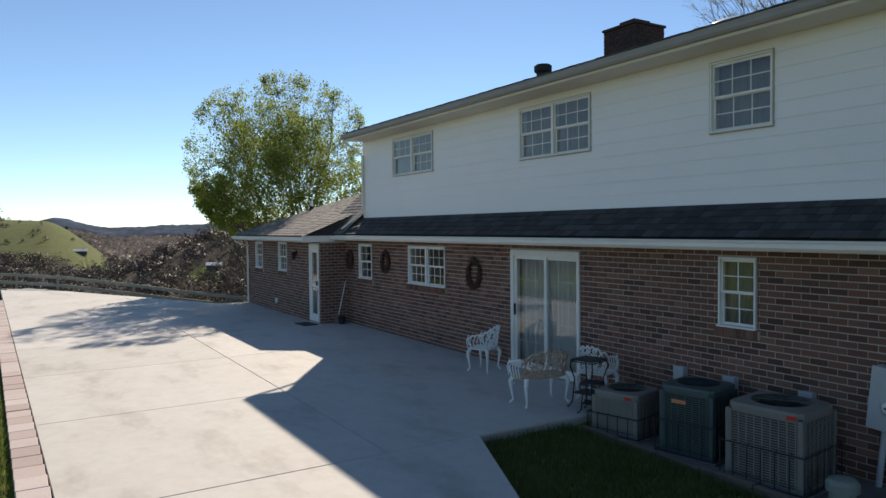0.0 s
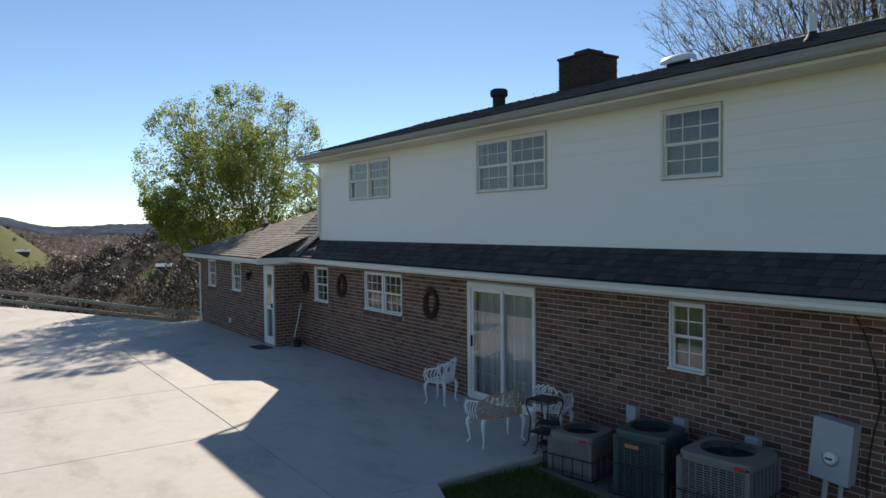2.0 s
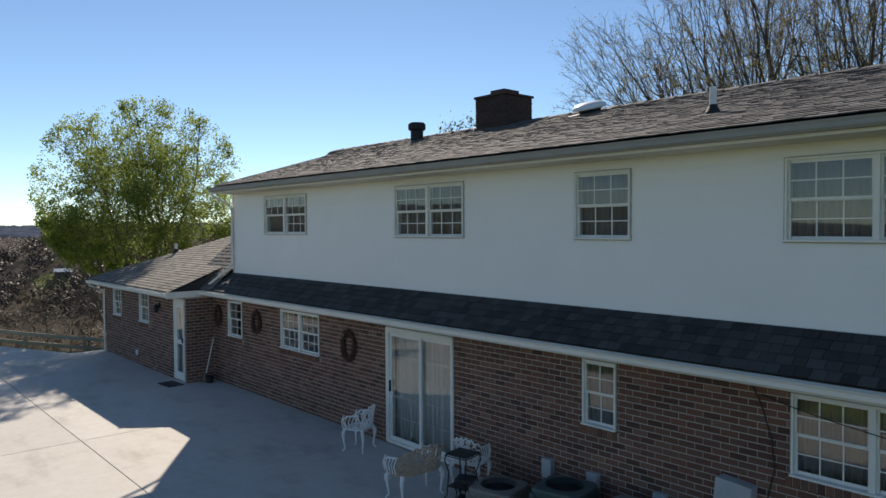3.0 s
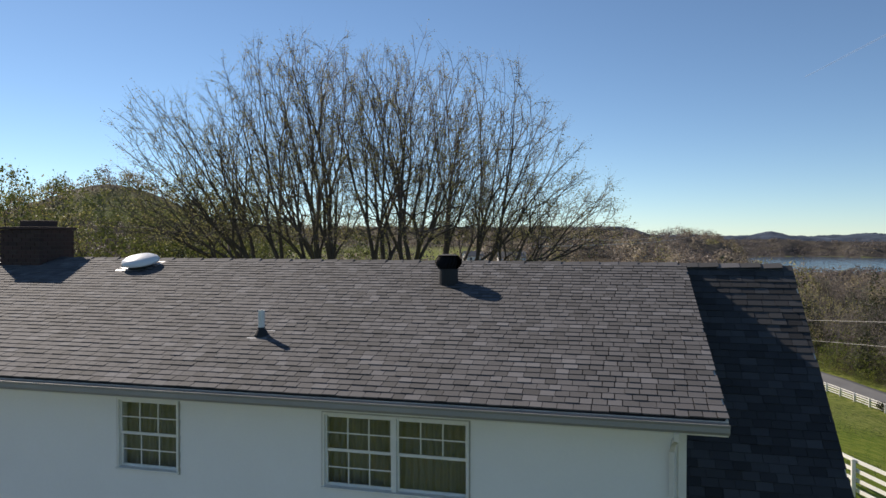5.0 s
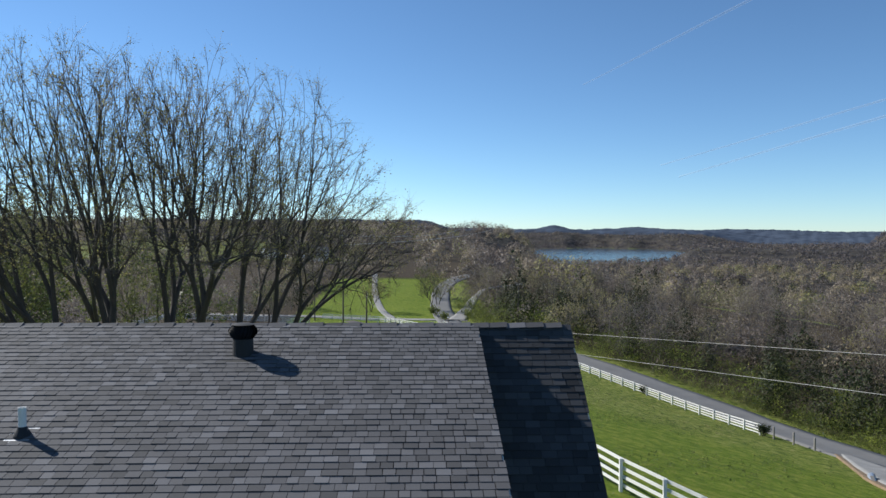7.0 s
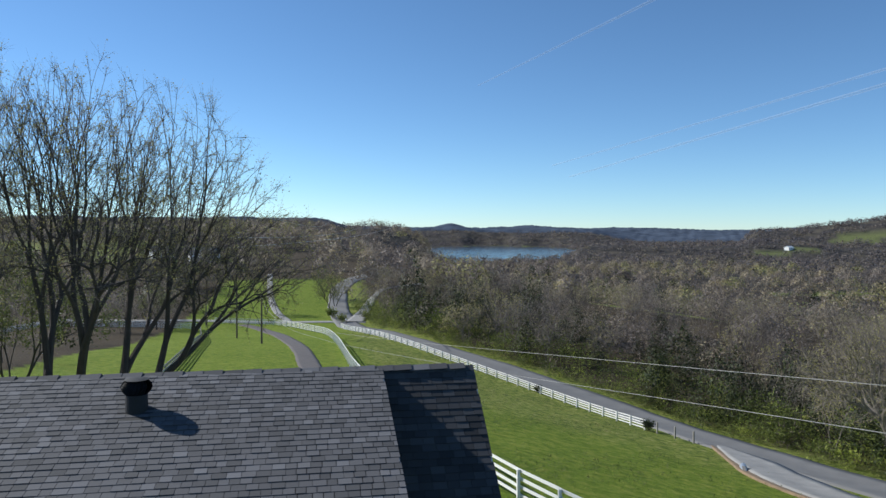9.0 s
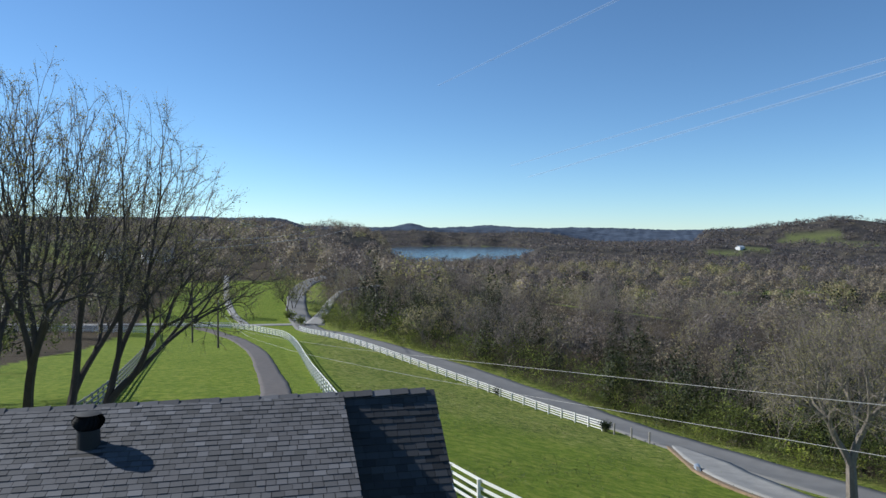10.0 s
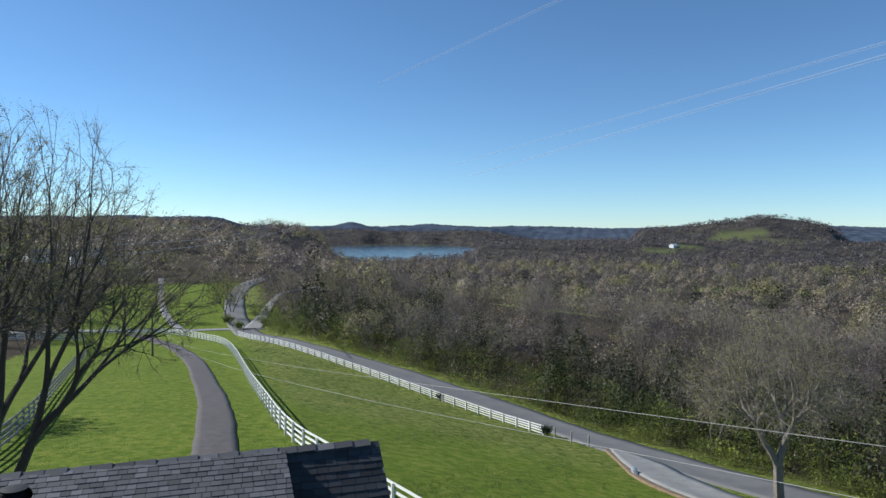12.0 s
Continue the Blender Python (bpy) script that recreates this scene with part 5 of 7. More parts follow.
class Branching:
    """Limbs that fork again and again until each one reaches its own twig end."""

    def __init__(self, seed, twig=0.0095, droop=0.0):
        self.r = np.random.RandomState(seed)
        self.rows, self.ends, self.dirs, self.twig, self.droop = [], [], [], twig, droop

    def grow(self, base, direction, points, reach=0.24):
        stack = [(np.array(base, float), units(np.array(direction, float)), np.asarray(points, float), reach)]
        while stack:
            p, d, s, f = stack.pop()
            n = len(s)
            c = s.mean(0)
            goal = c - p
            far = np.linalg.norm(goal)
            end = s[0] if n == 1 else p + goal * f + self.r.normal(0, 0.018 * far * f + 0.01, 3)
            ln = np.linalg.norm(end - p)
            bend = p + (d * 0.5 + units(end - p) * 0.5) * ln * 0.5 + np.array([0, 0, -self.droop * ln])
            r0 = self.twig * n ** 0.5
            self.rows.append((p, bend, end, r0, max(r0 * 0.8, self.twig * 0.5), n))
            d2 = units(end - bend)
            if n == 1:
                self.ends.append(end)
                self.dirs.append(d2)
                continue
            away = s - p
            q = units(away) * far + 0.35 * away
            q = q - q.mean(0)
            w, axes = np.linalg.eigh(q.T @ q + 1e-6 * np.eye(3))
            axis = units(axes[:, 2] + 0.5 * self.r.normal(0, 1, 3) * math.sqrt(max(w[1], 0) / w[2]))
            side = q @ axis
            cut = np.quantile(side, self.r.uniform(0.36, 0.64)) if n > 2 else 0.0
            one = side > cut
            if one.all() or not one.any():
                one = np.arange(n) < n // 2
            nf = min(0.42, (0.22 if f == reach else f) + 0.03) if n > 6 else 0.55
            stack.append((end, d2, s[one], nf))
            stack.append((end, d2, s[~one], nf))

    def sheath(self, rows, steps, sides):
        p, b, e = (np.array([q[k] for q in rows]) for k in range(3))
        r0, r1 = np.array([q[3] for q in rows]), np.array([q[4] for q in rows])
        u = np.linspace(0, 1, steps + 1)[None, :, None]
        pts = p[:, None] * (1 - u) ** 2 + 2 * b[:, None] * u * (1 - u) + e[:, None] * u * u
        dirs = units(2 * (b - p)[:, None] * (1 - u) + 2 * (e - b)[:, None] * u)
        side = units(np.cross(dirs, np.array([0.31, 0.77, 0.16])))
        up = np.cross(dirs, side)
        rr = r0[:, None] * (1 - u[..., 0]) + r1[:, None] * u[..., 0]
        ang = np.arange(sides) * 6.28319 / sides
        v = pts[:, :, None] + rr[:, :, None, None] * (np.cos(ang)[None, None, :, None] * side[:, :, None] + np.sin(ang)[None, None, :, None] * up[:, :, None])
        base = (np.arange(len(rows))[:, None, None] * (steps + 1) + np.arange(steps)[None, :, None]) * sides
        a, c = base + np.arange(sides), base + (np.arange(sides) + 1) % sides
        t = np.concatenate([np.stack([a, c, c + sides], -1).reshape(-1, 3), np.stack([a, c + sides, a + sides], -1).reshape(-1, 3)])
        return v.reshape(-1, 3), t

    def twigs(self, each, length, width, spread=0.7):
        """Fine shoots fanning out from every twig end."""
        e, d = np.repeat(np.array(self.ends), each, 0), np.repeat(np.array(self.dirs), each, 0)
        n = len(e)
        d = units(d + self.r.normal(0, spread * 0.75, (n, 3)) + np.array([0, 0, 0.12]))
        ln = length * self.r.uniform(0.4, 1.2, n)
        start = e - np.repeat(np.array(self.dirs), each, 0) * (length * self.r.uniform(0, 0.8, n))[:, None]
        tip = start + d * ln[:, None]
        self.tips = np.concatenate([tip, (tip + start) / 2, e])
        return [(s_, (s_ + t_) / 2 + o, t_, width, width * 0.4, 0) for s_, t_, o in zip(start, tip, self.r.normal(0, 0.04 * length, (n, 3)))]

    def arrays(self, each=5, length=0.5, width=0.006, thick=(5, 7), thin=(2, 3)):
        extra = self.twigs(each, length, width) if each else []
        big = [q for q in self.rows if q[5] >= 10]
        small = [q for q in self.rows if q[5] < 10]
        parts, n = [], 0
        for rows, (steps, sides) in ((big, thick), (small, thin), (extra, (1, 3))):
            if rows:
                v, t = self.sheath(rows, steps, sides)
                parts.append((v, t + n))
                n += len(v)
        return np.concatenate([q[0] for q in parts]), np.concatenate([q[1] for q in parts])


def tree(x, y, label, stems, clouds, bark, seed, leaf=None, group="", twig=0.0095, each=5, length=0.5, reach=0.24, shoots=0.006, thin=(2, 3), fine=None):
    """stems: (x, y, lean x, lean y) from the tree's foot; clouds: points that the twig ends reach, one set a stem."""
    z = float(ground_z(x, y))
    e = thing("tree", label, "tree", (x, y, z), group=group)
    g = Branching(seed, twig)
    for (sx, sy, lx, ly), cloud in zip(stems, clouds):
        g.grow((sx, sy, -0.3), (lx, ly, 1.0), cloud, reach)
    if fine:
        v, t = g.sheath(g.twigs(each, length, shoots), 1, 3)
        fast("twig_haze", v, t, fine, e, "fine brown twigs", "")
        v, t = g.arrays(0, length, shoots, thin=thin)
    else:
        v, t = g.arrays(each, length, shoots, thin=thin)
    fast("trunk", v, t, bark, e, "forking trunk, limbs and twigs", "")
    if leaf:
        count, spread, size, material, name = leaf
        v, t = leaves(g.tips, count, spread, size, seed + 1)
        fast("crown", v, t, material, e, name, "")
    return e


def shared_out(points, feet):
    """Divides a crown's points among the stems by the nearest leaning foot."""
    feet = np.array(feet, float)
    near = np.argmin(((points[:, None, :2] - feet[None]) ** 2).sum(-1), 1)
    return [points[near == k] for k in range(len(feet))]


def spreading_tree(x, y, label, stems, centre, radii, levels, bark, seed, thick=0.12, leaf=None, group="", clear=0.0, reach=(0.5, 0.62)):
    """Limbs fork outward level by level and stop at an uneven dome.
    stems: foot x, y and lean x, y; levels: children, length factor, angle, bend, steps, sides;
    clear: the height below which hardly anything grows; it falls away toward +x."""
    z = float(ground_z(x, y))
    e = thing("tree", label, "tree", (x, y, z), group=group)
    r = np.random.RandomState(seed)
    centre, radii = np.array(centre, float) - np.array([0, 0, z]), np.array(radii, float)

    def room(p, d):
        """How far a limb may go before it leaves the dome."""
        q, g = (p - centre) / radii, d / radii
        a, b, c = (g * g).sum(-1), (q * g).sum(-1), (q * q).sum(-1) - 1
        t = (-b + np.sqrt(np.maximum(b * b - a * c, 0))) / a
        o = q + g * t[..., None]
        az = np.arctan2(o[..., 1], o[..., 0])
        return np.maximum(t, 0) * (1 + 0.07 * np.sin(5 * az + 4 * o[..., 2]) + 0.06 * np.sin(9 * o[..., 2] + 7 * az + seed) + 0.05 * np.sin(17 * o[..., 2] - 12 * az))

    limbs, twigs = Limbs(seed), Limbs(seed + 1)
    p = np.array([(a, b, -0.4) for a, b, c, d in stems], float)
    d = units(np.array([(c, d, 1.0) for a, b, c, d in stems], float))
    length = room(p, d) * r.uniform(*reach, len(p))
    radius = np.full(len(p), thick) * r.uniform(0.75, 1.15, len(p))
    tips = []
    for number, (kids, factor, angle, bend, steps, sides) in enumerate(levels):
        last = number == len(levels) - 1
        pts, dirs = (twigs if number >= len(levels) - 2 else limbs).level(p, d, length, radius, radius * (0.35 if last else 0.6), steps, bend, 0.03 if number < 3 else 0.0, sides)
        if number >= len(levels) - 2:
            tips.append(pts[:, -1])
        if last:
            break
        n = len(p)
        low = 0.45 if number == 0 else 0.2
        f = low + (1 - low) * (np.arange(kids)[None] + r.uniform(0, 1, (n, kids))) / kids
        f[:, -1] = 0.999
        i = np.minimum((f * steps).astype(int), steps - 1)
        g = (f * steps - i)[..., None]
        row = np.arange(n)[:, None]
        q = pts[row, i] * (1 - g) + pts[row, i + 1] * g
        dd = dirs[row, i + 1]
        side = units(np.cross(dd, r.normal(0, 1, (n, kids, 3))))
        out = units(q - centre + np.array([0, 0, radii[2] * 0.5]))
        s = angle * r.uniform(0.7, 1.3, (n, kids))
        s[:, -1] = angle * 0.3
        nd = units(dd * np.cos(s)[..., None] + side * np.sin(s)[..., None] + 0.26 * out)
        rr = radius[:, None] * (1 - 0.4 * f) * r.uniform(0.42, 0.6, (n, kids))
        rr[:, -1] = radius * 0.6
        ln = length[:, None] * factor * r.uniform(0.7, 1.2, (n, kids)) * (1.15 - 0.35 * f)
        q, nd, rr, ln = q.reshape(-1, 3), nd.reshape(-1, 3), rr.ravel(), ln.ravel()
        ln = np.minimum(ln, room(q, nd) * r.uniform(0.75, 1.0, len(q)))
        ok = (ln > 0.08) & ((q[:, 2] + nd[:, 2] * ln + z > clear - 0.55 * np.maximum(q[:, 0] - 2.0, 0)) | (r.uniform(0, 1, len(q)) < 0.08))
        p, d, length, radius = q[ok], nd[ok], ln[ok], np.maximum(rr[ok], 0.003)
    limbs.mesh("trunk", bark, e, "forking trunk and limbs")
    twigs.mesh("twig_haze", TWIG, e, "fine brown twigs")
    if leaf:
        count, spread, size, material, name = leaf
        v, t = leaves(np.concatenate(tips), count, spread, size, seed + 1)
        fast("crown", v, t, material, e, name, "")
    return e


# the leafing maple beyond the wing
spreading_tree(-20.1, 2.5, "full round maple in fresh yellow-green leaf beyond the wing", [(0.15 * math.cos(k * 0.9), 0.15 * math.sin(k * 0.9), 0.27 * math.cos(k * 0.9), 0.27 * math.sin(k * 0.9)) for k in range(7)] + [(0.1 * math.cos(k * 2.1), 0.1 * math.sin(k * 2.1), 0.1 * math.cos(k * 2.1), 0.1 * math.sin(k * 2.1)) for k in range(3)],
               (-0.05, 0.1, 5.55), (4.2, 4.15, 3.75), [(7, 0.75, 0.8, 0.08, 5, 7), (7, 0.66, 0.75, 0.1, 4, 5), (6, 0.6, 0.75, 0.1, 2, 4), (4, 0.58, 0.7, 0.1, 1, 3), (0, 0, 0, 0.06, 1, 3)], BARK, 31, 0.07, (78000, 0.08, 0.08, LEAF, "crown of small fresh leaves"), clear=2.2, reach=(0.5, 0.64))

# the old spreading tree in front of the house
r = np.random.RandomState(57)
up = -float(ground_z(0.6, 19.5))
pts = np.concatenate([in_dome(r, 3500, (-0.8, 0, 6.7 + up), (10.4, 8.0, 8.1), 0.38, -0.02, 0.75), in_dome(r, 110, (6.6, -0.8, 6.6 + up), (2.9, 2.2, 2.0), 0.2), in_dome(r, 40, (-7.6, -0.5, 7.4 + up), (2.2, 2.0, 1.6), 0.2)])
feet = [(-7.5, 0.0), (-4.6, -2.6), (-4.2, 3.0), (-1.4, -3.4), (-0.4, 2.6), (2.4, -2.8), (3.6, 3.0), (6.4, -0.6)]
tree(0.6, 19.5, "old wide-spreading bare tree with opening yellow buds", [(-2.2, 0.1, -0.8, 0.0), (-1.7, -0.3, -0.4, -0.2), (-1.4, 0.3, -0.35, 0.25), (-0.8, -0.3, -0.08, -0.3), (0.1, 0.3, 0.0, 0.25), (1.3, -0.3, 0.2, -0.25), (1.6, 0.3, 0.35, 0.25), (2.0, 0.0, 0.8, -0.05)],
     shared_out(pts, feet), BARK, 57, (46000, 0.06, 0.055, BUD, "thin haze of opening buds"), twig=0.0095, each=8, length=0.62, reach=0.38, shoots=0.0042, fine=TWIG)


def round_crown(seed, n, h, w, low=0.32, stems=1):
    r = np.random.RandomState(seed)
    pts = np.concatenate([in_dome(r, n - n // 3, (0, 0, h * (0.55 + low / 4)), (w, w, h * (0.45 - low / 4)), 0.35, -0.8), in_dome(r, n // 3, (r.normal(0, w * 0.3), r.normal(0, w * 0.3), h * 0.5), (w * 0.9, w * 0.8, h * 0.3), 0.4, -0.6)])
    a = [r.uniform(0, 6.28) + k * 6.28319 / stems for k in range(stems)]
    feet = [(w * 0.4 * math.cos(q), w * 0.4 * math.sin(q)) for q in a] if stems > 1 else [(0, 0)]
    spread = 0.35 if stems > 1 else 0.05
    return [(0.3 * math.cos(q) * (stems > 1), 0.3 * math.sin(q) * (stems > 1), spread * math.cos(q), spread * math.sin(q)) for q in a], shared_out(pts, feet)


for k, (x, y, h, n, bud) in enumerate([(-19, 21, 11.4, 4, 5000), (-11.5, 27, 11.2, 3, 8000), (-27, 27, 12.5, 4, 4000), (-20, 42, 14.5, 3, 14000), (-12, 50, 11.5, 3, 9000), (-36, 38, 15.0, 4, 5000), (-31, 55, 14.0, 3, 9000), (-24, 33, 13.5, 4, 12000), (-16, 35, 12.5, 3, 12000)]):
    stems, clouds = round_crown(70 + k, 300, h, h * 0.44, 0.2, n)
    tree(x, y, "multi-stemmed tree with thin yellow-green spring buds", stems, clouds, BARK, 80 + k, (bud, 0.16, 0.15, BUD if k in (2, 5) else WOOD_GREEN, "sparse crown of spring buds"), group="trees behind the house", twig=0.011, length=0.7)

# the grey tree by the road
r = np.random.RandomState(43)
pts = in_dome(r, 900, (-0.9, 0, 8.3), (5.7, 5.2, 4.5), 0.35, -0.6, 0.7)
tree(45.6, 28.9, "lone grey bare tree leaning beside the road", [(0, 0, -0.1, 0)], [pts], BARK_PALE, 43, (9000, 0.12, 0.08, BUD, "few pale buds"), twig=0.0125, each=9, length=0.8, reach=0.34, shoots=0.006, fine=BARK_PALE)
# lawn trees beside the lane
for k, (x, y) in enumerate([(-23, 150), (-2, 176), (14, 178), (16, 190), (13, 205)]):
    stems, clouds = round_crown(120 + k, 150, 10.0, 4.2, 0.25, 1 + k % 2)
    tree(x, y, "bare field tree beside the gravel lane", stems, clouds, BARK, 120 + k, (1800, 0.2, 0.2, BUD if k % 2 else WOOD_GREEN, "thin spring buds"), group="field trees", twig=0.016, length=0.8, shoots=0.012)

# roadside woods: the nearest trees, one by one
protos = []
for k in range(5):
    stems, clouds = round_crown(200 + k, 100, 9.5 + k % 3, 3.3 + 0.4 * (k % 2), 0.3, 1 + k % 2)
    e = tree(64 + 4 * k, 60 + 11 * k, "bare hardwood with a rounded twiggy crown at the wood's edge", stems, clouds, BARK_PALE if k % 2 else BARK, 200 + k, (500, 0.25, 0.2, BUD, "thin spring buds") if k in (1, 3) else None, group="roadside woods", twig=0.015, each=4, length=0.9, reach=0.4, shoots=0.012, thin=(1, 3))
    protos.append(e)
rnd = random.Random(5)
for k in range(45):
    y = rnd.uniform(8, 190)
    x = float(np.interp(y, ROAD_LINE[:, 1], ROAD_LINE[:, 0])) + rnd.uniform(9, 45)
    p = protos[k % 5]
    s = rnd.uniform(0.7, 1.1)
    c = copy_thing(p, pose(x, y, float(ground_z(x, y)), 0, 0, rnd.uniform(0, 360)))
    c.scale = (s, s, s * rnd.uniform(0.9, 1.1))


# ---- woods, brush and grass: beyond counting ----
def scatter(n, box_, seed, keep):
    r = np.random.RandomState(seed)
    x, y = r.uniform(box_[0], box_[1], n), r.uniform(box_[2], box_[3], n)
    ok = r.uniform(0, 1, n) < keep(x, y)
    return x[ok], y[ok]


def heading(x, y):
    return np.degrees(np.arctan2(x - 10, y + 7.5))


def twiggy(x, y, h, w, blades, seed, low=0.3, long=0.16, thick=0.012):
    """Crowns of many small blades: a fuzzy rounded crown on a stem."""
    r = np.random.RandomState(seed)
    n = len(x)
    z = ground_z(x, y)
    a = r.uniform(0, 6.28319, (n, blades))
    u = r.uniform(-1, 1, (n, blades))
    k = r.uniform(0.25, 1.0, (n, blades)) ** 0.5
    mid, half = h[:, None] * (1 + low) / 2, h[:, None] * (1 - low) / 2
    lump = 1 + 0.22 * np.sin(3 * a + 7 * u + r.uniform(0, 6, (n, 1)))
    base_r = w[:, None] * np.sqrt(1 - u * u) * k * lump
    z0 = mid + half * u * k * lump
    ln = h[:, None] * long * r.uniform(0.5, 1.4, (n, blades))
    end_r = base_r + ln * (0.35 + 0.4 * k) * np.sqrt(1 - u * u)
    z1 = z0 + ln * (0.55 * u * k + r.normal(0.15, 0.35, (n, blades)))
    wide = h[:, None] * thick * r.uniform(0.6, 1.5, (n, blades))
    stem = r.uniform(0, 1, (n, blades)) < 1.2 / blades
    base_r = np.where(stem, 0.1, base_r)
    end_r = np.where(stem, 0.4, end_r)
    z0 = np.where(stem, -0.3, z0)
    z1 = np.where(stem, h[:, None] * 0.8, z1)
    wide = np.where(stem, h[:, None] * 0.006, wide)
    da = np.where(stem, 0.0, r.normal(0, 0.45, (n, blades)) * ln / (base_r + 0.3 * ln))
    ca, sa, ce, se = np.cos(a), np.sin(a), np.cos(a + da), np.sin(a + da)
    px, py, pz = x[:, None] + base_r * ca, y[:, None] + base_r * sa, z[:, None] + z0
    tw = r.uniform(-0.6, 0.6, (n, blades))
    sx, sy, sz = -sa * wide, ca * wide, wide * tw
    tips = np.stack([x[:, None] + end_r * ce, y[:, None] + end_r * se, z[:, None] + z1], -1)
    v = np.stack([np.stack([px + sx, py + sy, pz + sz], -1), np.stack([px - sx, py - sy, pz - sz], -1), tips], 2)
    return v.reshape(-1, 3), np.arange(n * blades * 3).reshape(-1, 3)


def wood_stuff(name, label, material, sets):
    """Many trees as one wood; a set may carry a tone and a rounded normal for each corner."""
    vs, ts, tones, turned, n = [], [], [], [], 0
    for v, t, *more in sets:
        vs.append(v)
        ts.append(t + n)
        tones.append(more[0] if more else np.full(len(v), 0.5))
        if len(more) > 1:
            turned.append(more[1])
        else:
            flat = units(np.cross(v[t[:, 1]] - v[t[:, 0]], v[t[:, 2]] - v[t[:, 0]]))
            own = np.zeros_like(v)
            for k in range(3):
                np.add.at(own, t[:, k], flat)
            turned.append(units(own + np.array([0, 0, 1e-4])))
        n += len(v)
    ob = fast(name, np.concatenate(vs), np.concatenate(ts), material, None, label, "stuff", True)
    normals = ob.data.attributes.new("custom_normal", "FLOAT_VECTOR", "POINT")
    normals.data.foreach_set("vector", np.concatenate(turned).astype(np.float32).ravel())
    layer = ob.data.attributes.new("tone", "FLOAT", "POINT")
    layer.data.foreach_set("value", np.concatenate(tones).astype(np.float32))
    return tagged(ob, category="woods")


def tone_of(x, y, r):
    """Grey and brown stands, with budding trees among them and in the bottom land."""
    h, d = heading(x, y), np.hypot(x - 10, y + 7.5)
    t = 0.34 + 0.24 * waves(x, y, 170, 51) + 0.14 * waves(x, y, 60, 52) + r.normal(0, 0.24, len(x))
    t = t + 0.24 * np.exp(-((h - 31) / 9.0) ** 2) * step(480, 640, d) * (1 - step(1100, 1300, d)) + 0.2 * np.exp(-((h - 44) / 6.0) ** 2) * np.exp(-((d - 480) / 200) ** 2)
    odd = r.uniform(0, 1, len(x))
    return np.clip(np.where(odd > 0.93, 0.95, t), 0.0, 1.0)


def crowns(x, y, h, w, flecks, seed, size, low=0.15, point=0.0, slim=1.0):
    """Rounded crowns of many small leaf-sized or twig-sized flecks that lie along an uneven, lumpy outline."""
    r = np.random.RandomState(seed)
    n = len(x)
    tone = tone_of(x, y, r)
    a = r.uniform(0, 6.28319, (n, flecks))
    u = r.uniform(-0.45, 1.0, (n, flecks))
    k = r.uniform(0.45, 1.0, (n, flecks)) ** 0.4
    ph = r.uniform(0, 6.28, (n, 1))
    lump = 1 + 0.16 * np.sin(3 * a + 4 * u + ph) + 0.12 * np.sin(7 * a - 6 * u + 2 * ph) + r.normal(0, 0.05, (n, flecks))
    flat = np.sqrt(1 - u * u) * (1 - point * np.clip(u, 0, 1))
    o = np.stack([flat * np.cos(a), flat * np.sin(a), u], -1)
    half = h[:, None] * (1 - low) / 1.45
    mid = h[:, None] - half
    c = np.stack([x[:, None] + w[:, None] * k * lump * o[..., 0], y[:, None] + w[:, None] * k * lump * o[..., 1], ground_z(x, y)[:, None] + mid + half * k * lump * o[..., 2]], -1)
    nrm = units(o / np.stack([w[:, None] + 0 * u, w[:, None] + 0 * u, half + 0 * u], -1) + r.normal(0, 0.5, o.shape) / w[:, None, None])
    e1 = units(np.cross(nrm, r.normal(0, 1, o.shape)))
    e2 = np.cross(nrm, e1)
    s = (size * w / w.mean())[:, None, None] * r.uniform(0.6, 1.4, (n, flecks, 1))
    v = np.stack([c + e1 * s, c - e1 * s * 0.5 + e2 * s * slim * r.uniform(0.4, 1.0, s.shape), c - e1 * s * 0.5 - e2 * s * slim * r.uniform(0.4, 1.0, s.shape)], 2)
    soft_n = units(o / np.stack([w[:, None] + 0 * u, w[:, None] + 0 * u, half + 0 * u], -1) * w[:, None, None] + r.normal(0, 0.3, o.shape))
    return v.reshape(-1, 3), np.arange(n * flecks * 3).reshape(-1, 3), np.repeat(tone, flecks * 3), np.repeat(soft_n.reshape(-1, 3), 3, 0)


def cedar_stand(x, y):
    """Where evergreens crowd out the bare hardwoods."""
    return waves(x, y, 90, 44) + 0.5 * waves(x, y, 34, 45) > 0.55


def in_view(x, y):
    h = heading(x, y)
    return (h > -98) & (h < 58)


def wood_set(n, r0, r1, box_, seed, flecks, hs, ws, size, share=1.0, side=lambda x, y: 1.0, low=0.15, slim=1.0):
    x, y = scatter(n, box_, seed, lambda x, y: side(x, y) * share * woods(x, y) * (1 - 0.8 * cedar_stand(x, y)) * in_view(x, y) * (np.hypot(x - 10, y) > r0) * (np.hypot(x - 10, y) < r1) * (lake_level(x, y) > 1.12))
    r = np.random.RandomState(seed + 1)
    h = hs * r.uniform(0.6, 1.25, len(x))
    return crowns(x, y, h, ws * r.uniform(0.65, 1.3, len(x)), flecks, seed + 2, size, low, 0.0, slim)


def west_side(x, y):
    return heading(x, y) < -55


def east_side(x, y):
    return heading(x, y) >= -55


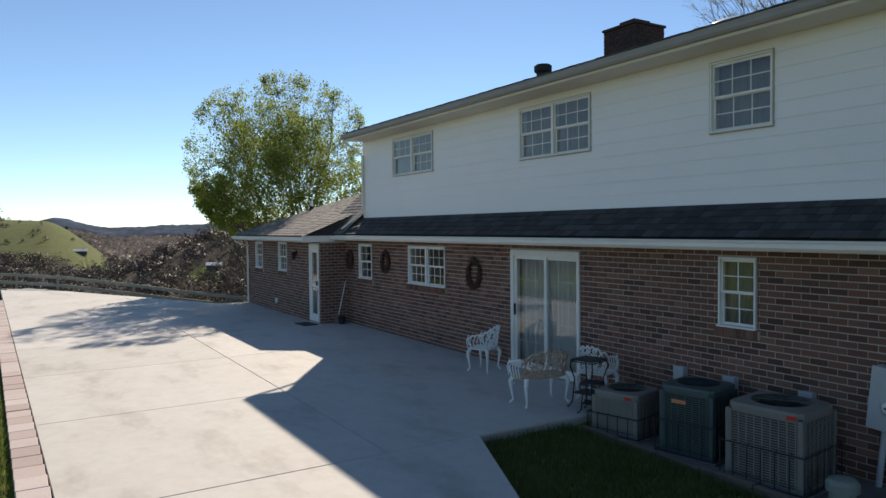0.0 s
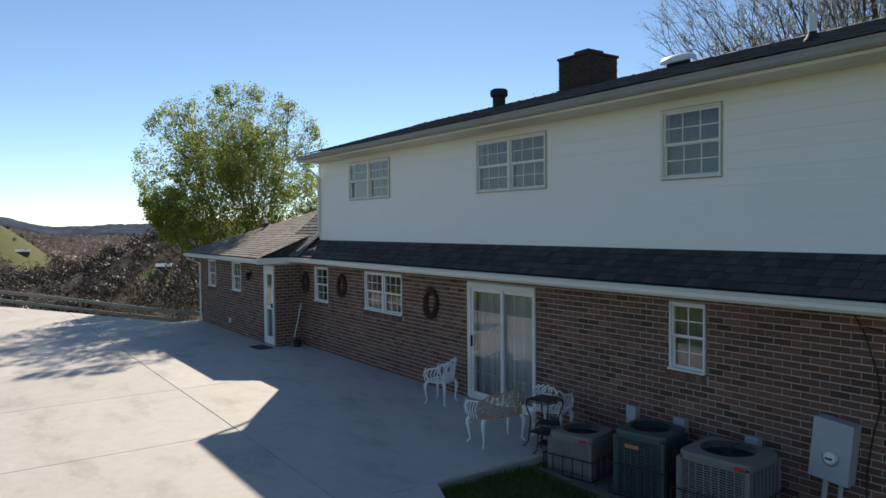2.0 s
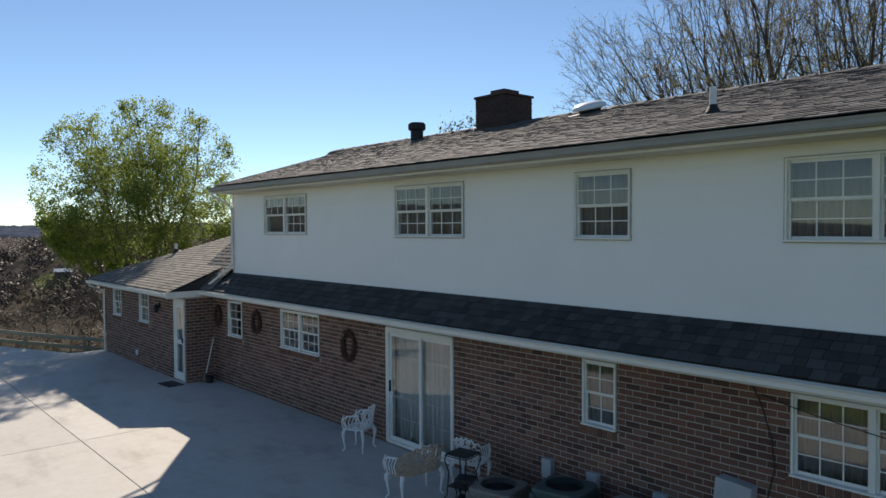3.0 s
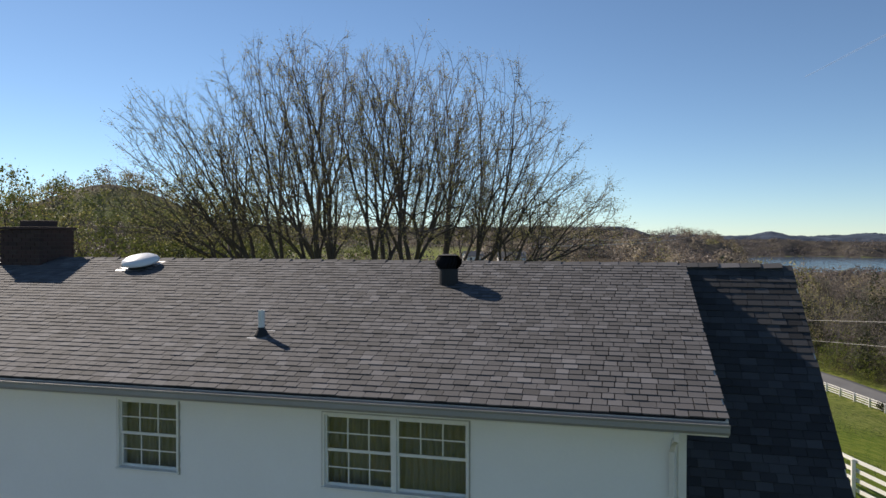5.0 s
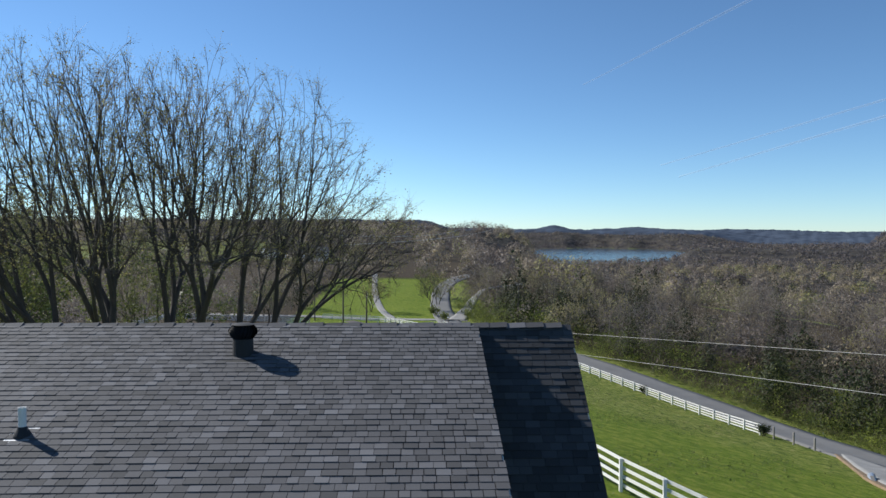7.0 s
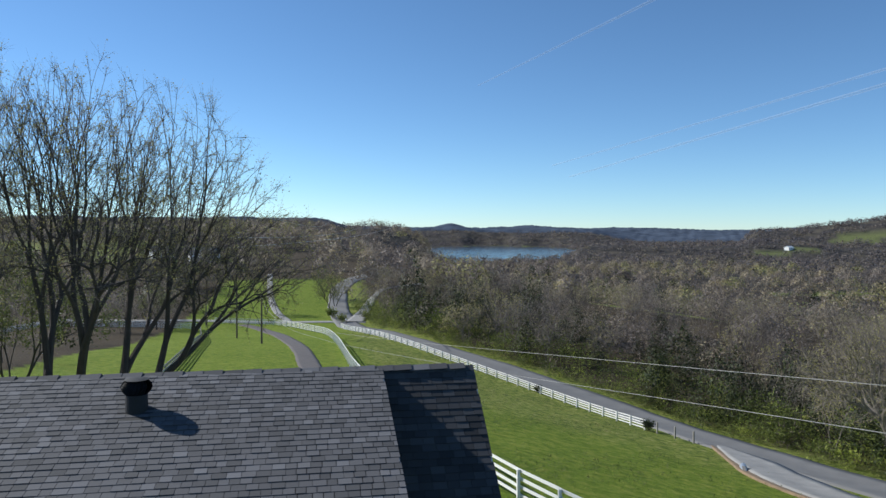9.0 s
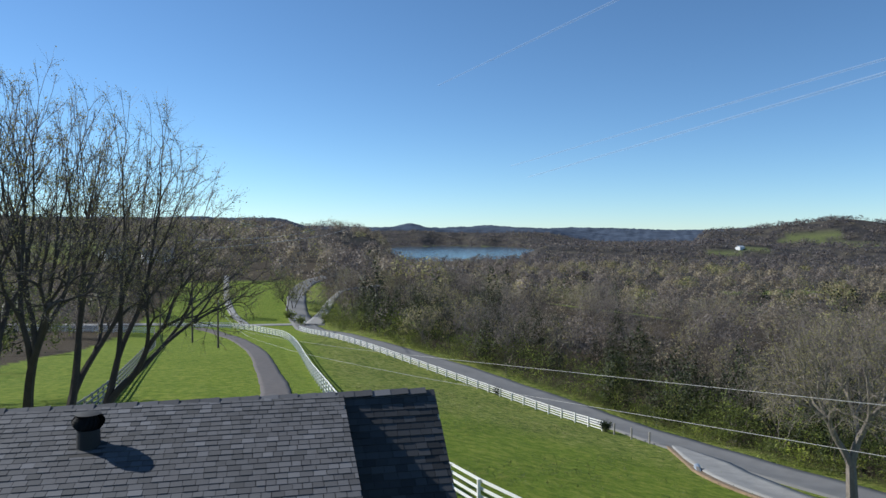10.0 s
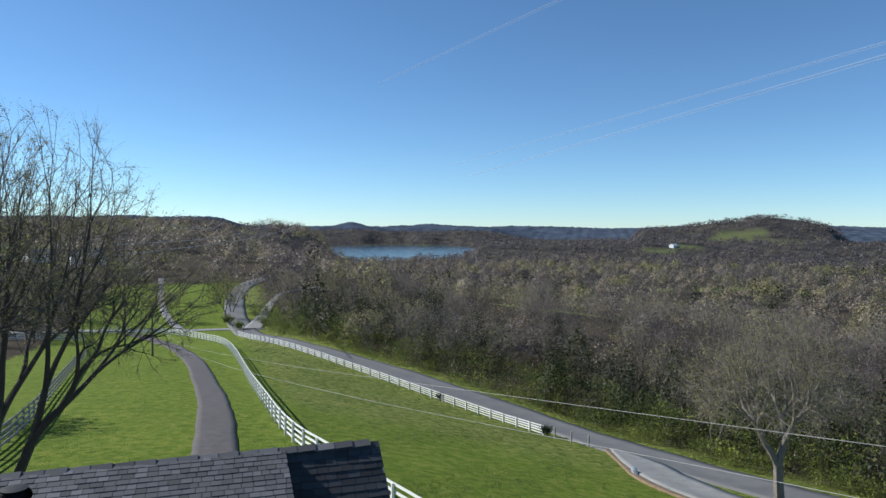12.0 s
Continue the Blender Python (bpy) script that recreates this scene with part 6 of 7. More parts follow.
def grove(n, r0, r1, box_, seed, share=1.0, scale=(0.65, 1.15), side=lambda x, y: 1.0):
    """Small forking trees, a few shapes turned and scaled, joined into one wood."""
    x, y = scatter(n, box_, seed, lambda x, y: side(x, y) * share * woods(x, y) * (1 - 0.8 * cedar_stand(x, y)) * in_view(x, y) * (np.hypot(x - 10, y) > r0) * (np.hypot(x - 10, y) < r1))
    r = np.random.RandomState(seed + 1)
    shapes = []
    for k in range(6):
        g = Branching(seed + 10 + k, 0.02)
        stems, clouds = round_crown(seed + 20 + k, 24, 9.5, 3.9, 0.2, 1 + k % 2)
        for (sx, sy, lx, ly), cloud in zip(stems, clouds):
            g.grow((sx, sy, -0.6), (lx, ly, 1.0), cloud, 0.4)
        v, t = g.arrays(0 + 1, 0.9, 0.012, thick=(2, 4), thin=(1, 3))
        e, d = np.repeat(np.array(g.ends), 30, 0), np.repeat(np.array(g.dirs), 30, 0)
        e = e + r.normal(0, 0.75, e.shape)
        d = units(d + r.normal(0, 0.9, d.shape))
        side = units(np.cross(d, r.normal(0, 1, d.shape))) * 0.03
        ln = r.uniform(0.4, 1.0, (len(e), 1))
        b = np.stack([e + side, e - side, e + d * ln], 1).reshape(-1, 3)
        shapes.append((np.concatenate([v, b]), np.concatenate([t, np.arange(len(b)).reshape(-1, 3) + len(v)])))
    vs, ts, tones, n = [], [], [], 0
    z = ground_z(x, y)
    tone = tone_of(x, y, r)
    for i in range(len(x)):
        v, t = shapes[r.randint(6)]
        a, s = r.uniform(0, 6.28), r.uniform(*scale)
        c, q = math.cos(a) * s, math.sin(a) * s
        vs.append(np.stack([x[i] + v[:, 0] * c - v[:, 1] * q, y[i] + v[:, 0] * q + v[:, 1] * c, z[i] + v[:, 2] * s * r.uniform(0.85, 1.1)], -1))
        ts.append(t + n)
        tones.append(np.full(len(v), tone[i]))
        n += len(v)
    return np.concatenate(vs), np.concatenate(ts), np.concatenate(tones)


wood_stuff("bare_woods", "grey-brown leafless hardwood forest filling the valley", WOOD_GREY, [
    grove(1200, 36, 240, (-240, 240, -120, 240), 300, side=east_side),
    wood_set(800, 100, 240, (-240, 240, -200, 240), 303, 460, 8.5, 4.2, 0.24, side=east_side, slim=0.5),
    wood_set(1800, 230, 360, (-360, 360, -200, 360), 305, 260, 9.8, 4.9, 0.46, side=east_side, slim=0.7),
    wood_set(7600, 340, 900, (-900, 900, -300, 900), 310, 170, 10.5, 6.2, 0.58, side=east_side),
])
wood_stuff("valley_woods", "leafless valley forest, backlit shade put into its cool grey", WOOD_WEST_SHADE, [
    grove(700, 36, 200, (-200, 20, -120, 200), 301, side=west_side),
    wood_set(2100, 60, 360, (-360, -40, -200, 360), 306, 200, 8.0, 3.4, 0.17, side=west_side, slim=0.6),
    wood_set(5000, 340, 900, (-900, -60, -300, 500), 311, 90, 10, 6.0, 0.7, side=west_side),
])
wood_stuff("far_woods", "brown leafless forest on the distant slopes, tinted with haze", WOOD_FAR_HAZE, [
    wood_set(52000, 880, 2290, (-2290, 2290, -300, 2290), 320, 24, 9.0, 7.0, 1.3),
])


def cedar_set(n, r0, r1, box_, seed, flecks, hs, ws, size):
    x, y = scatter(n, box_, seed, lambda x, y: woods(x, y) * in_view(x, y) * cedar_stand(x, y) * ~((x < 45) & (y > 225) & (y < 430)) * (np.hypot(x - 10, y) > r0) * (np.hypot(x - 10, y) < r1))
    r = np.random.RandomState(seed)
    return crowns(x, y, hs * r.uniform(0.6, 1.25, len(x)), ws * r.uniform(0.8, 1.3, len(x)), flecks, seed + 1, size, 0.02, 0.45)


def pasture_cedars():
    r = np.random.RandomState(440)
    x, y = r.uniform(-1000, -800, 26), r.uniform(-30, 70, 26)
    return crowns(x, y, r.uniform(2.5, 6, 26), r.uniform(1.5, 3.0, 26), 90, 441, 0.45, 0.02, 0.2)


def roadside_cedars(n):
    r = np.random.RandomState(420)
    y = r.uniform(22, 150, n)
    off = r.uniform(7, 36, n)
    x = np.interp(y, ROAD_LINE[:, 1], ROAD_LINE[:, 0]) + off
    ok = waves(x, y, 34, 47) > -0.1
    x, y = x[ok], y[ok]
    h = r.uniform(3.5, 9.5, len(x))
    return crowns(x, y, h, h * r.uniform(0.24, 0.36, len(x)), 1100, 421, 0.13, 0.02, 0.5, 0.6)


wood_stuff("cedars", "dark evergreen cedars scattered through the bare woods", CEDAR, [
    cedar_set(1900, 70, 330, (-330, 330, -120, 330), 400, 420, 11.0, 2.9, 0.26),
    roadside_cedars(230),
    cedar_set(2600, 330, 1000, (-1000, 1000, -200, 1000), 410, 70, 11, 4.2, 0.75),
    pasture_cedars(),
])

# brush along the road
def verge(n, seed, near, far, low, high):
    r = np.random.RandomState(seed)
    y = r.uniform(15, 190, n)
    x = np.interp(y, ROAD_LINE[:, 1], ROAD_LINE[:, 0]) + r.uniform(near, far, n)
    h = r.uniform(low, high, n)
    return x, y, h, h * r.uniform(0.4, 0.75, n)


wood_stuff("roadside_brush", "fresh green brush and saplings along the far road edge", BRUSH, [
    twiggy(*verge(750, 77, 4.4, 11, 0.5, 1.8), 90, 78, low=0.0, long=0.16, thick=0.035),
    twiggy(*verge(300, 79, 7, 24, 2.0, 5.2), 380, 80, low=0.0, long=0.07, thick=0.013),
])
wood_stuff("dry_brush", "tangled brown brush and dead stems at the wood's edge", TWIG, [twiggy(*verge(160, 83, 5, 22, 0.8, 2.6), 90, 84, low=0.0, long=0.25, thick=0.014)])

r = np.random.RandomState(91)
tx, ty = r.uniform(15, 48, 40000), r.uniform(8, 140, 40000)
ok = (east_of_road(tx, ty) < -5) & (waves(tx, ty, 9, 61) + r.normal(0, 0.4, 40000) > 0.3)
tx, ty = tx[ok], ty[ok]
th = r.uniform(0.06, 0.2, len(tx))
tufts = twiggy(tx, ty, th, th * r.uniform(0.7, 1.6, len(tx)), 7, 92, low=0.0, long=0.5, thick=0.16)
tagged(fast("pasture_tufts", *tufts, GRASS_BLADE, None, "rough green and straw-coloured pasture tufts", "stuff"), category="grass")


def blades_on(x, y, height, seed, top=None):
    r = np.random.RandomState(seed)
    n = len(x)
    z = ground_z(x, y) if top is None else np.full(n, top)
    a = r.uniform(0, 6.28319, n)
    h = height * r.uniform(0.5, 1.3, n)
    lean = r.normal(0, 0.35, (n, 2)) * h[:, None]
    wd = 0.006 + 0.004 * r.uniform(0, 1, n)
    v = np.stack([np.stack([x + np.cos(a) * wd, y + np.sin(a) * wd, z - 0.01], -1), np.stack([x - np.cos(a) * wd, y - np.sin(a) * wd, z - 0.01], -1), np.stack([x + lean[:, 0], y + lean[:, 1], z + h], -1)], 1)
    return v.reshape(-1, 3), np.arange(3 * n).reshape(-1, 3)


r = np.random.RandomState(12)
x, y = r.uniform(3.2, 9.5, 60000), r.uniform(-6.0, -1.45, 60000)
ok = y > -2.87 - 0.44 * (x - 3.128) + 0.02
x, y = x[ok], y[ok]
x2, y2 = r.uniform(-14, 4.0, 60000), r.uniform(-10.5, -7.66, 60000)
ok = y2 < -7.7 - 0.4 * (3.1 - x2) / 14.0
x2, y2 = x2[ok], y2[ok]
x3, away = r.uniform(-27, -14.4, 16000), r.uniform(0.05, 1.2, 16000) ** 1.4
y3 = -5.97 + (x3 + 23.56) * 0.454 + away
g = blades_on(np.concatenate([x, x2, x3]), np.concatenate([y, y2, y3]), 0.085, 13)
grass = tagged(fast("grass", *g, GRASS_BLADE, None, "short green lawn grass beside the concrete", "stuff"), category="grass")


# ---- things by the house ----
def ring(bm, cx, cz, rad, y, r=0.007, n=12, squash=1.0):
    pts = [(cx + rad * math.cos(k * 6.28319 / n), y, cz + squash * rad * math.sin(k * 6.28319 / n)) for k in range(n)]
    return tube(bm, pts, r, 4, closed=True)


def cast_seat(name, label, category, width, at, turn, back_material, back_h=0.36, group=""):
    """A cast-iron garden seat: pierced seat plate, leafy scrolled back, arm scrolls, four cabriole legs."""
    e = thing(name, label, category, at, turn, group)
    rnd = random.Random(int(width * 100))
    d, sh = 0.42, 0.4
    bm = bmesh.new()
    n = 24
    outline = []
    for k in range(n):
        a = k * 6.28319 / n
        c, s = math.cos(a), math.sin(a)
        outline.append((width / 2 * math.copysign(abs(c) ** 0.6, c), d / 2 * math.copysign(abs(s) ** 0.6, s)))
    tube(bm, [(x, y, sh) for x, y in outline], 0.014, 6, closed=True)
    for k in range(int(width / 0.06)):
        x = -width / 2 + 0.04 + k * 0.06
        yy = d / 2 * max(0.1, 1 - abs(2 * x / width) ** 3) ** 0.5
        tube(bm, [(x, -yy, sh), (x, yy, sh)], 0.006, 4)
    for y in (-0.1, 0.0, 0.1):
        tube(bm, [(-width / 2 + 0.02, y, sh), (width / 2 - 0.02, y, sh)], 0.007, 4)
    part("seat", bm, WHITE_IRON if back_material is WHITE_IRON else RUSTY_IRON, e)
    # back: a curved screen of leaves and rings
    bm = bmesh.new()

    def bend(u, h):
        a = (u - 0.5) * 2
        return Vector((a * width * 0.5, d / 2 - 0.28 * abs(a) ** 3 * d + 0.06 * h, sh + 0.03 + h * back_h * (1 - 0.3 * abs(a) ** 2.5)))

    tube(bm, [bend(k / 24, 1.0) + Vector((0, 0, 0.02 * math.sin(k * 1.6))) for k in range(25)], 0.013, 6)
    tube(bm, [bend(k / 24, 0.0) for k in range(25)], 0.012, 6)
    cols = max(5, int(width / 0.085))
    for i in range(cols):
        for j in range(4):
            u, h = (i + 0.5 + rnd.uniform(-0.25, 0.25)) / cols, (j + 0.5 + rnd.uniform(-0.2, 0.2)) / 4
            c = bend(u, h)
            rad = 0.042 * rnd.uniform(0.8, 1.2)
            tilt = rnd.uniform(0, 3.1)
            sx = (bend(min(1, u + 0.01), h) - bend(max(0, u - 0.01), h)).normalized()
            pts = [c + sx * rad * math.cos(q + tilt) * 0.8 + Vector((0, 0, rad * math.sin(q))) for q in [k * 6.28319 / 9 for k in range(9)]]
            tube(bm, pts, 0.01, 4, closed=True)
            tube(bm, [c - sx * rad * 0.7 + Vector((0, 0, -rad * 0.6)), c + Vector((0, -0.006, 0)), c + sx * rad * 0.8 + Vector((0, 0, rad))], [0.005, 0.013, 0.004], 4)
    part("backrest", bm, back_material, e, "pierced leaf-pattern back")
    for sgn in (-1, 1):
        bm = bmesh.new()
        x = sgn * width / 2
        tube(bm, [(x * 0.97, d / 2 - 0.1, sh + 0.25), (x * 1.03, 0.05, sh + 0.25), (x * 1.05, -0.12, sh + 0.22), (x * 1.04, -0.19, sh + 0.16), (x * 1.0, -0.17, sh + 0.08), (x * 0.98, -0.12, sh + 0.02)], 0.014, 6)
        for k in range(5):
            tube(bm, [(x, d / 2 - 0.12 - 0.07 * k, sh + 0.01), (x * 1.03, d / 2 - 0.15 - 0.07 * k, sh + 0.13), (x * 1.01, d / 2 - 0.1 - 0.07 * k, sh + 0.24)], 0.009, 4)
        part("arm", bm, WHITE_IRON, e)
        for f in (-1, 1):
            bm = bmesh.new()
            px, py = sgn * width * 0.42, f * d * 0.4
            tube(bm, [(px, py, sh), (px + sgn * 0.035, py + f * 0.03, sh - 0.09), (px + sgn * 0.02, py + f * 0.02, sh - 0.22), (px + sgn * 0.005, py + f * 0.005, 0.06), (px + sgn * 0.04, py + f * 0.035, 0.008)], [0.034, 0.03, 0.018, 0.013, 0.018], 7)
            for z in (sh - 0.06, sh - 0.14):
                tube(bm, [(px - sgn * 0.02, py, z + 0.03), (px + sgn * 0.05, py + f * 0.05, z), (px + sgn * 0.01, py + f * 0.01, z - 0.05)], [0.006, 0.012, 0.005], 4)
            part("leg", bm, WHITE_IRON, e)
    return e


cast_seat("garden_armchair", "white cast-iron armchair with pierced leaf back beside the door", "chair", 0.44, (0.0, -0.62, 0.0), 295, WHITE_IRON, group="cast-iron garden seats")
cast_seat("garden_bench", "white cast-iron bench with a rust-stained leaf-pattern back", "bench", 0.78, (2.32, -1.27, 0.0), 266, RUSTY_IRON, 0.34, group="cast-iron garden seats")
cast_seat("garden_armchair", "white cast-iron armchair against the brick wall", "chair", 0.46, (2.6, -0.42, 0.0), 200, WHITE_IRON, group="cast-iron garden seats")


def plant_stand(at, turn, size, h, label):
    e = thing("plant_stand", label, "stand", at, turn, "black iron plant stands")
    s = size / 2
    bm = boxed(-s, s, -s, s, h - 0.015, h, 0.004)
    part("top", bm, BLACK_IRON, e)
    bm = bmesh.new()
    tube(bm, [(-s, -s, h - 0.03), (s, -s, h - 0.03), (s, s, h - 0.03), (-s, s, h - 0.03)], 0.009, 5, closed=True)
    part("rim", bm, BLACK_IRON, e)
    part("shelf", boxed(-s * 0.9, s * 0.9, -s * 0.9, s * 0.9, h * 0.3, h * 0.3 + 0.012, 0.003), BLACK_IRON, e)
    for sx in (-1, 1):
        for sy in (-1, 1):
            bm = bmesh.new()
            x, y = sx * s * 0.95, sy * s * 0.95
            tube(bm, [(x, y, h - 0.02), (x * 1.08, y * 1.08, h * 0.85), (x * 0.82, y * 0.82, h * 0.6), (x * 0.9, y * 0.9, h * 0.3), (x * 0.95, y * 0.95, h * 0.12), (x * 1.2, y * 1.2, 0.01), (x * 1.28, y * 1.28, 0.03)], 0.01, 6)
            part("leg", bm, BLACK_IRON, e)
    return e


plant_stand((2.9, -0.86, 0.0), 12, 0.36, 0.68, "tall black wrought-iron plant stand with a lower shelf")
plant_stand((3.13, -1.02, 0.0), 30, 0.26, 0.42, "low black wrought-iron stand on the lawn edge")


def condenser(name, label, x0, x1, y0, y1, z0, z1, material, badge, guard, turn=0.0):
    """An outdoor condenser: pad, corner posts, louvred sides, rounded lid with a fan well, grille and badge."""
    e = thing(name, label, "air conditioner", ((x0 + x1) / 2, (y0 + y1) / 2, z0), turn, "condenser units")
    w, d, h = (x1 - x0) / 2, (y1 - y0) / 2, z1 - z0
    part("pad", boxed(-w - 0.06, w + 0.06, -d - 0.06, d + 0.06, -0.06, 0.03, 0.012), CONCRETE_DARK, e, "weathered mounting pad")
    part("coil", boxed(-w + 0.03, w - 0.03, -d + 0.03, d - 0.03, 0.03, h - 0.06), AC_COIL, e, "dark inner coil")
    part("base_pan", boxed(-w, w, -d, d, 0.032, 0.075, 0.012), material, e)
    for sx in (-1, 1):
        for sy in (-1, 1):
            part("corner_post", boxed(min(sx * w, sx * (w - 0.06)), max(sx * w, sx * (w - 0.06)), min(sy * d, sy * (d - 0.06)), max(sy * d, sy * (d - 0.06)), 0.07, h - 0.07, 0.018), material, e)
    n = 25
    for side in range(4):
        bm = bmesh.new()
        half, off = (w, d) if side % 2 == 0 else (d, w)
        for k in range(n):
            z = 0.1 + (h - 0.19) * k / (n - 1)
            box(bm, -half + 0.055, half - 0.055, -off + 0.002, -off + 0.02, z - 0.009, z + 0.004)
        cols = int(half * 2 / 0.09)
        for k in range(cols):
            x = -half + 0.07 + (2 * half - 0.14) * k / (cols - 1)
            box(bm, x - 0.006, x + 0.006, -off - 0.003, -off + 0.006, 0.085, h - 0.075)
        p = part("louvre_panel", bm, material, e)
        p.rotation_euler.z = side * math.pi / 2
    bm = bmesh.new()
    ro, sides = min(w, d) * 0.76, 40
    rings = []
    for shape in ((1.0, -0.085, 0), (1.0, -0.03, 0), (0.985, -0.008, 0), (0.95, 0.0, 0), (ro, 0.012, 1), (ro * 0.985, 0.012, 1), (ro * 0.97, -0.09, 1)):
        row = []
        for k in range(sides):
            a = (k + 0.5) * 6.28319 / sides
            c, s = math.cos(a), math.sin(a)
            if shape[2]:
                row.append(bm.verts.new((c * shape[0], s * shape[0], h + shape[1])))
            else:
                m = (abs(c) ** 7 + abs(s) ** 7) ** (-1 / 7)
                row.append(bm.verts.new((c * m * w * shape[0], s * m * d * shape[0], h + shape[1])))
        rings.append(row)
    for p, q in zip(rings, rings[1:]):
        for k in range(sides):
            bm.faces.new((p[k], p[(k + 1) % sides], q[(k + 1) % sides], q[k]))
    part("lid", bm, material, e, smooth=False)
    part("fan_well", lathe(bmesh.new(), [(ro * 0.96, h - 0.1), (ro * 0.96, h - 0.08)], 32), AC_COIL, e)
    for k in range(4):
        bm = bmesh.new()
        a = k * 1.5708
        p = [Vector((r * math.cos(a + b), r * math.sin(a + b), h - 0.055 + z)) for r, b, z in ((0.06, -0.3, 0.01), (ro * 0.9, -0.35, 0.015), (ro * 0.92, 0.25, -0.02), (0.06, 0.35, -0.01))]
        bm.faces.new([bm.verts.new(q) for q in p])
        bmesh.ops.solidify(bm, geom=bm.faces[:], thickness=0.003)
        part("fan_blade", bm, BLACK_METAL, e)
    bm = bmesh.new()
    for k in range(1, 8):
        tube(bm, [(ro * k / 7.5 * math.cos(q * 0.2618), ro * k / 7.5 * math.sin(q * 0.2618), h + 0.012 + 0.012 * (1 - k / 8)) for q in range(24)], 0.0022, 3, closed=True)
    for k in range(8):
        a = k * 0.7854
        tube(bm, [(0.03 * math.cos(a), 0.03 * math.sin(a), h + 0.026), (ro * 0.99 * math.cos(a), ro * 0.99 * math.sin(a), h + 0.012)], 0.003, 3)
    part("fan_grille", bm, BLACK_METAL, e, "black wire fan grille")
    if badge:
        bx, col, bw = badge
        part("badge", boxed(bx - bw, bx + bw, -d - 0.008, -d - 0.001, h - (0.07 if bw < 0.06 else 0.2), h - (0.03 if bw < 0.06 else 0.155), 0.002), col, e, "small coloured maker's badge without lettering")
    if guard:
        gw, gd = w + 0.035, d + 0.035
        for z in (0.04, h * 0.5):
            hoop = tube(bmesh.new(), [(gw, gd, z), (-gw, gd, z), (-gw, -gd, z), (gw, -gd, z)], 0.008, 4, closed=True)
            part("guard_hoop", hoop, BLACK_IRON, e, "black iron border guard")
        for side in range(4):
            half, off = (gw, gd) if side % 2 == 0 else (gd, gw)
            m = int(half * 2 / 0.13)
            for k in range(m + 1):
                x = -half + 2 * half * k / m
                bm = bmesh.new()
                tube(bm, [(x, -off, -0.05), (x, -off, h * 0.47), (x + 0.02, -off, h * 0.53)], 0.006, 4)
                o = part("guard_bar", bm, BLACK_IRON, e)
                o.rotation_euler.z = side * math.pi / 2
    return e


condenser("condenser_unit", "small grey air-conditioning condenser with a red badge", 3.22, 3.88, -1.13, -0.47, -0.2, 0.38, AC_GREY, (0.2, RED_BADGE, 0.045), True, 14)
condenser("condenser_unit", "dark green air-conditioning condenser with an orange badge", 4.26, 4.93, -1.02, -0.36, -0.2, 0.63, AC_GREEN, (-0.08, ORANGE_BADGE, 0.09), True, 12)
condenser("condenser_unit", "large beige-grey air-conditioning condenser with a red badge", 5.26, 6.08, -1.12, -0.34, -0.2, 0.64, AC_GREY, (0.3, RED_BADGE, 0.05), True, 7)

for k, x in enumerate((3.8, 4.57, 5.56)):
    e = thing("disconnect_box", "grey electrical disconnect box on the brick wall", "electrical box", (x, -0.045, 0.5), group="disconnect boxes")
    part("case", boxed(-0.075, 0.075, -0.05, 0.045, -0.14, 0.13, 0.006), BOX_GREY, e)
    part("cover", boxed(-0.082, 0.082, -0.062, -0.046, -0.13, 0.137, 0.005), BOX_GREY, e, "hinged cover")
    bm = bmesh.new()
    tube(bm, [(0.02, -0.01, -0.13), (0.02, -0.02, -0.4), (0.06, -0.25, -0.5)], 0.012, 6)
    part("whip", bm, CABLE_BLACK, e, "black flexible cable")

e = thing("meter_box", "large pale grey electric meter cabinet on the brick wall", "meter box", (6.49, -0.1, 0.72))
e.matrix_basis = pose(6.49, -0.1, 0.72, 0, 5.5, 0)
part("cabinet", boxed(-0.2, 0.2, -0.06, 0.1, -0.32, 0.33, 0.01), BOX_GREY, e)
part("lid", boxed(-0.205, 0.205, -0.085, -0.058, -0.315, 0.335, 0.008), BOX_GREY, e, "flat front cover")
bm = lathe(bmesh.new(), [(0.085, 0.0), (0.085, 0.02), (0.078, 0.028), (0.06, 0.03)], 28)
o = part("meter_ring", bm, GALVANISED, e, "round metal meter ring")
o.matrix_basis = pose(0.01, -0.083, -0.06, 90, 0, 0)
o = part("dial", lathe(bmesh.new(), [(0.062, 0.0), (0.062, 0.034), (0.05, 0.045), (0.02, 0.05)], 24), DOME, e, "pale meter dial")
o.matrix_basis = pose(0.01, -0.083, -0.06, 90, 0, 0)
part("readout", boxed(-0.025, 0.045, -0.136, -0.13, -0.07, -0.05), BLACK_METAL, e, "dark counter strip")
bm = bmesh.new()
tube(bm, [(-0.06, 0.02, -0.31), (-0.06, 0.02, -0.95)], 0.032, 10)
part("conduit", bm, BOX_GREY, e, "grey conduit to the ground")
bm = bmesh.new()
tube(bm, [(0.1, 0.02, -0.31), (0.1, 0.02, -0.95)], 0.025, 10)
part("conduit", bm, BOX_GREY, e)

e = thing("wall_cable", "thin black cable draped down the brick wall", "cable")
bm = bmesh.new()
tube(bm, [(6.62, -0.02, 2.2), (6.75, -0.015, 1.95), (6.86, -0.012, 1.6), (6.9, -0.012, 1.25), (6.84, -0.012, 1.0), (6.78, -0.015, 0.6), (6.77, -0.02, -0.15)], 0.007, 6)
part("cable", bm, CABLE_BLACK, e)
bm = bmesh.new()
tube(bm, [(6.75, -0.015, 2.05), (7.05, -0.04, 1.98), (7.5, -0.05, 1.9), (8.2, -0.05, 1.8)], 0.006, 6)
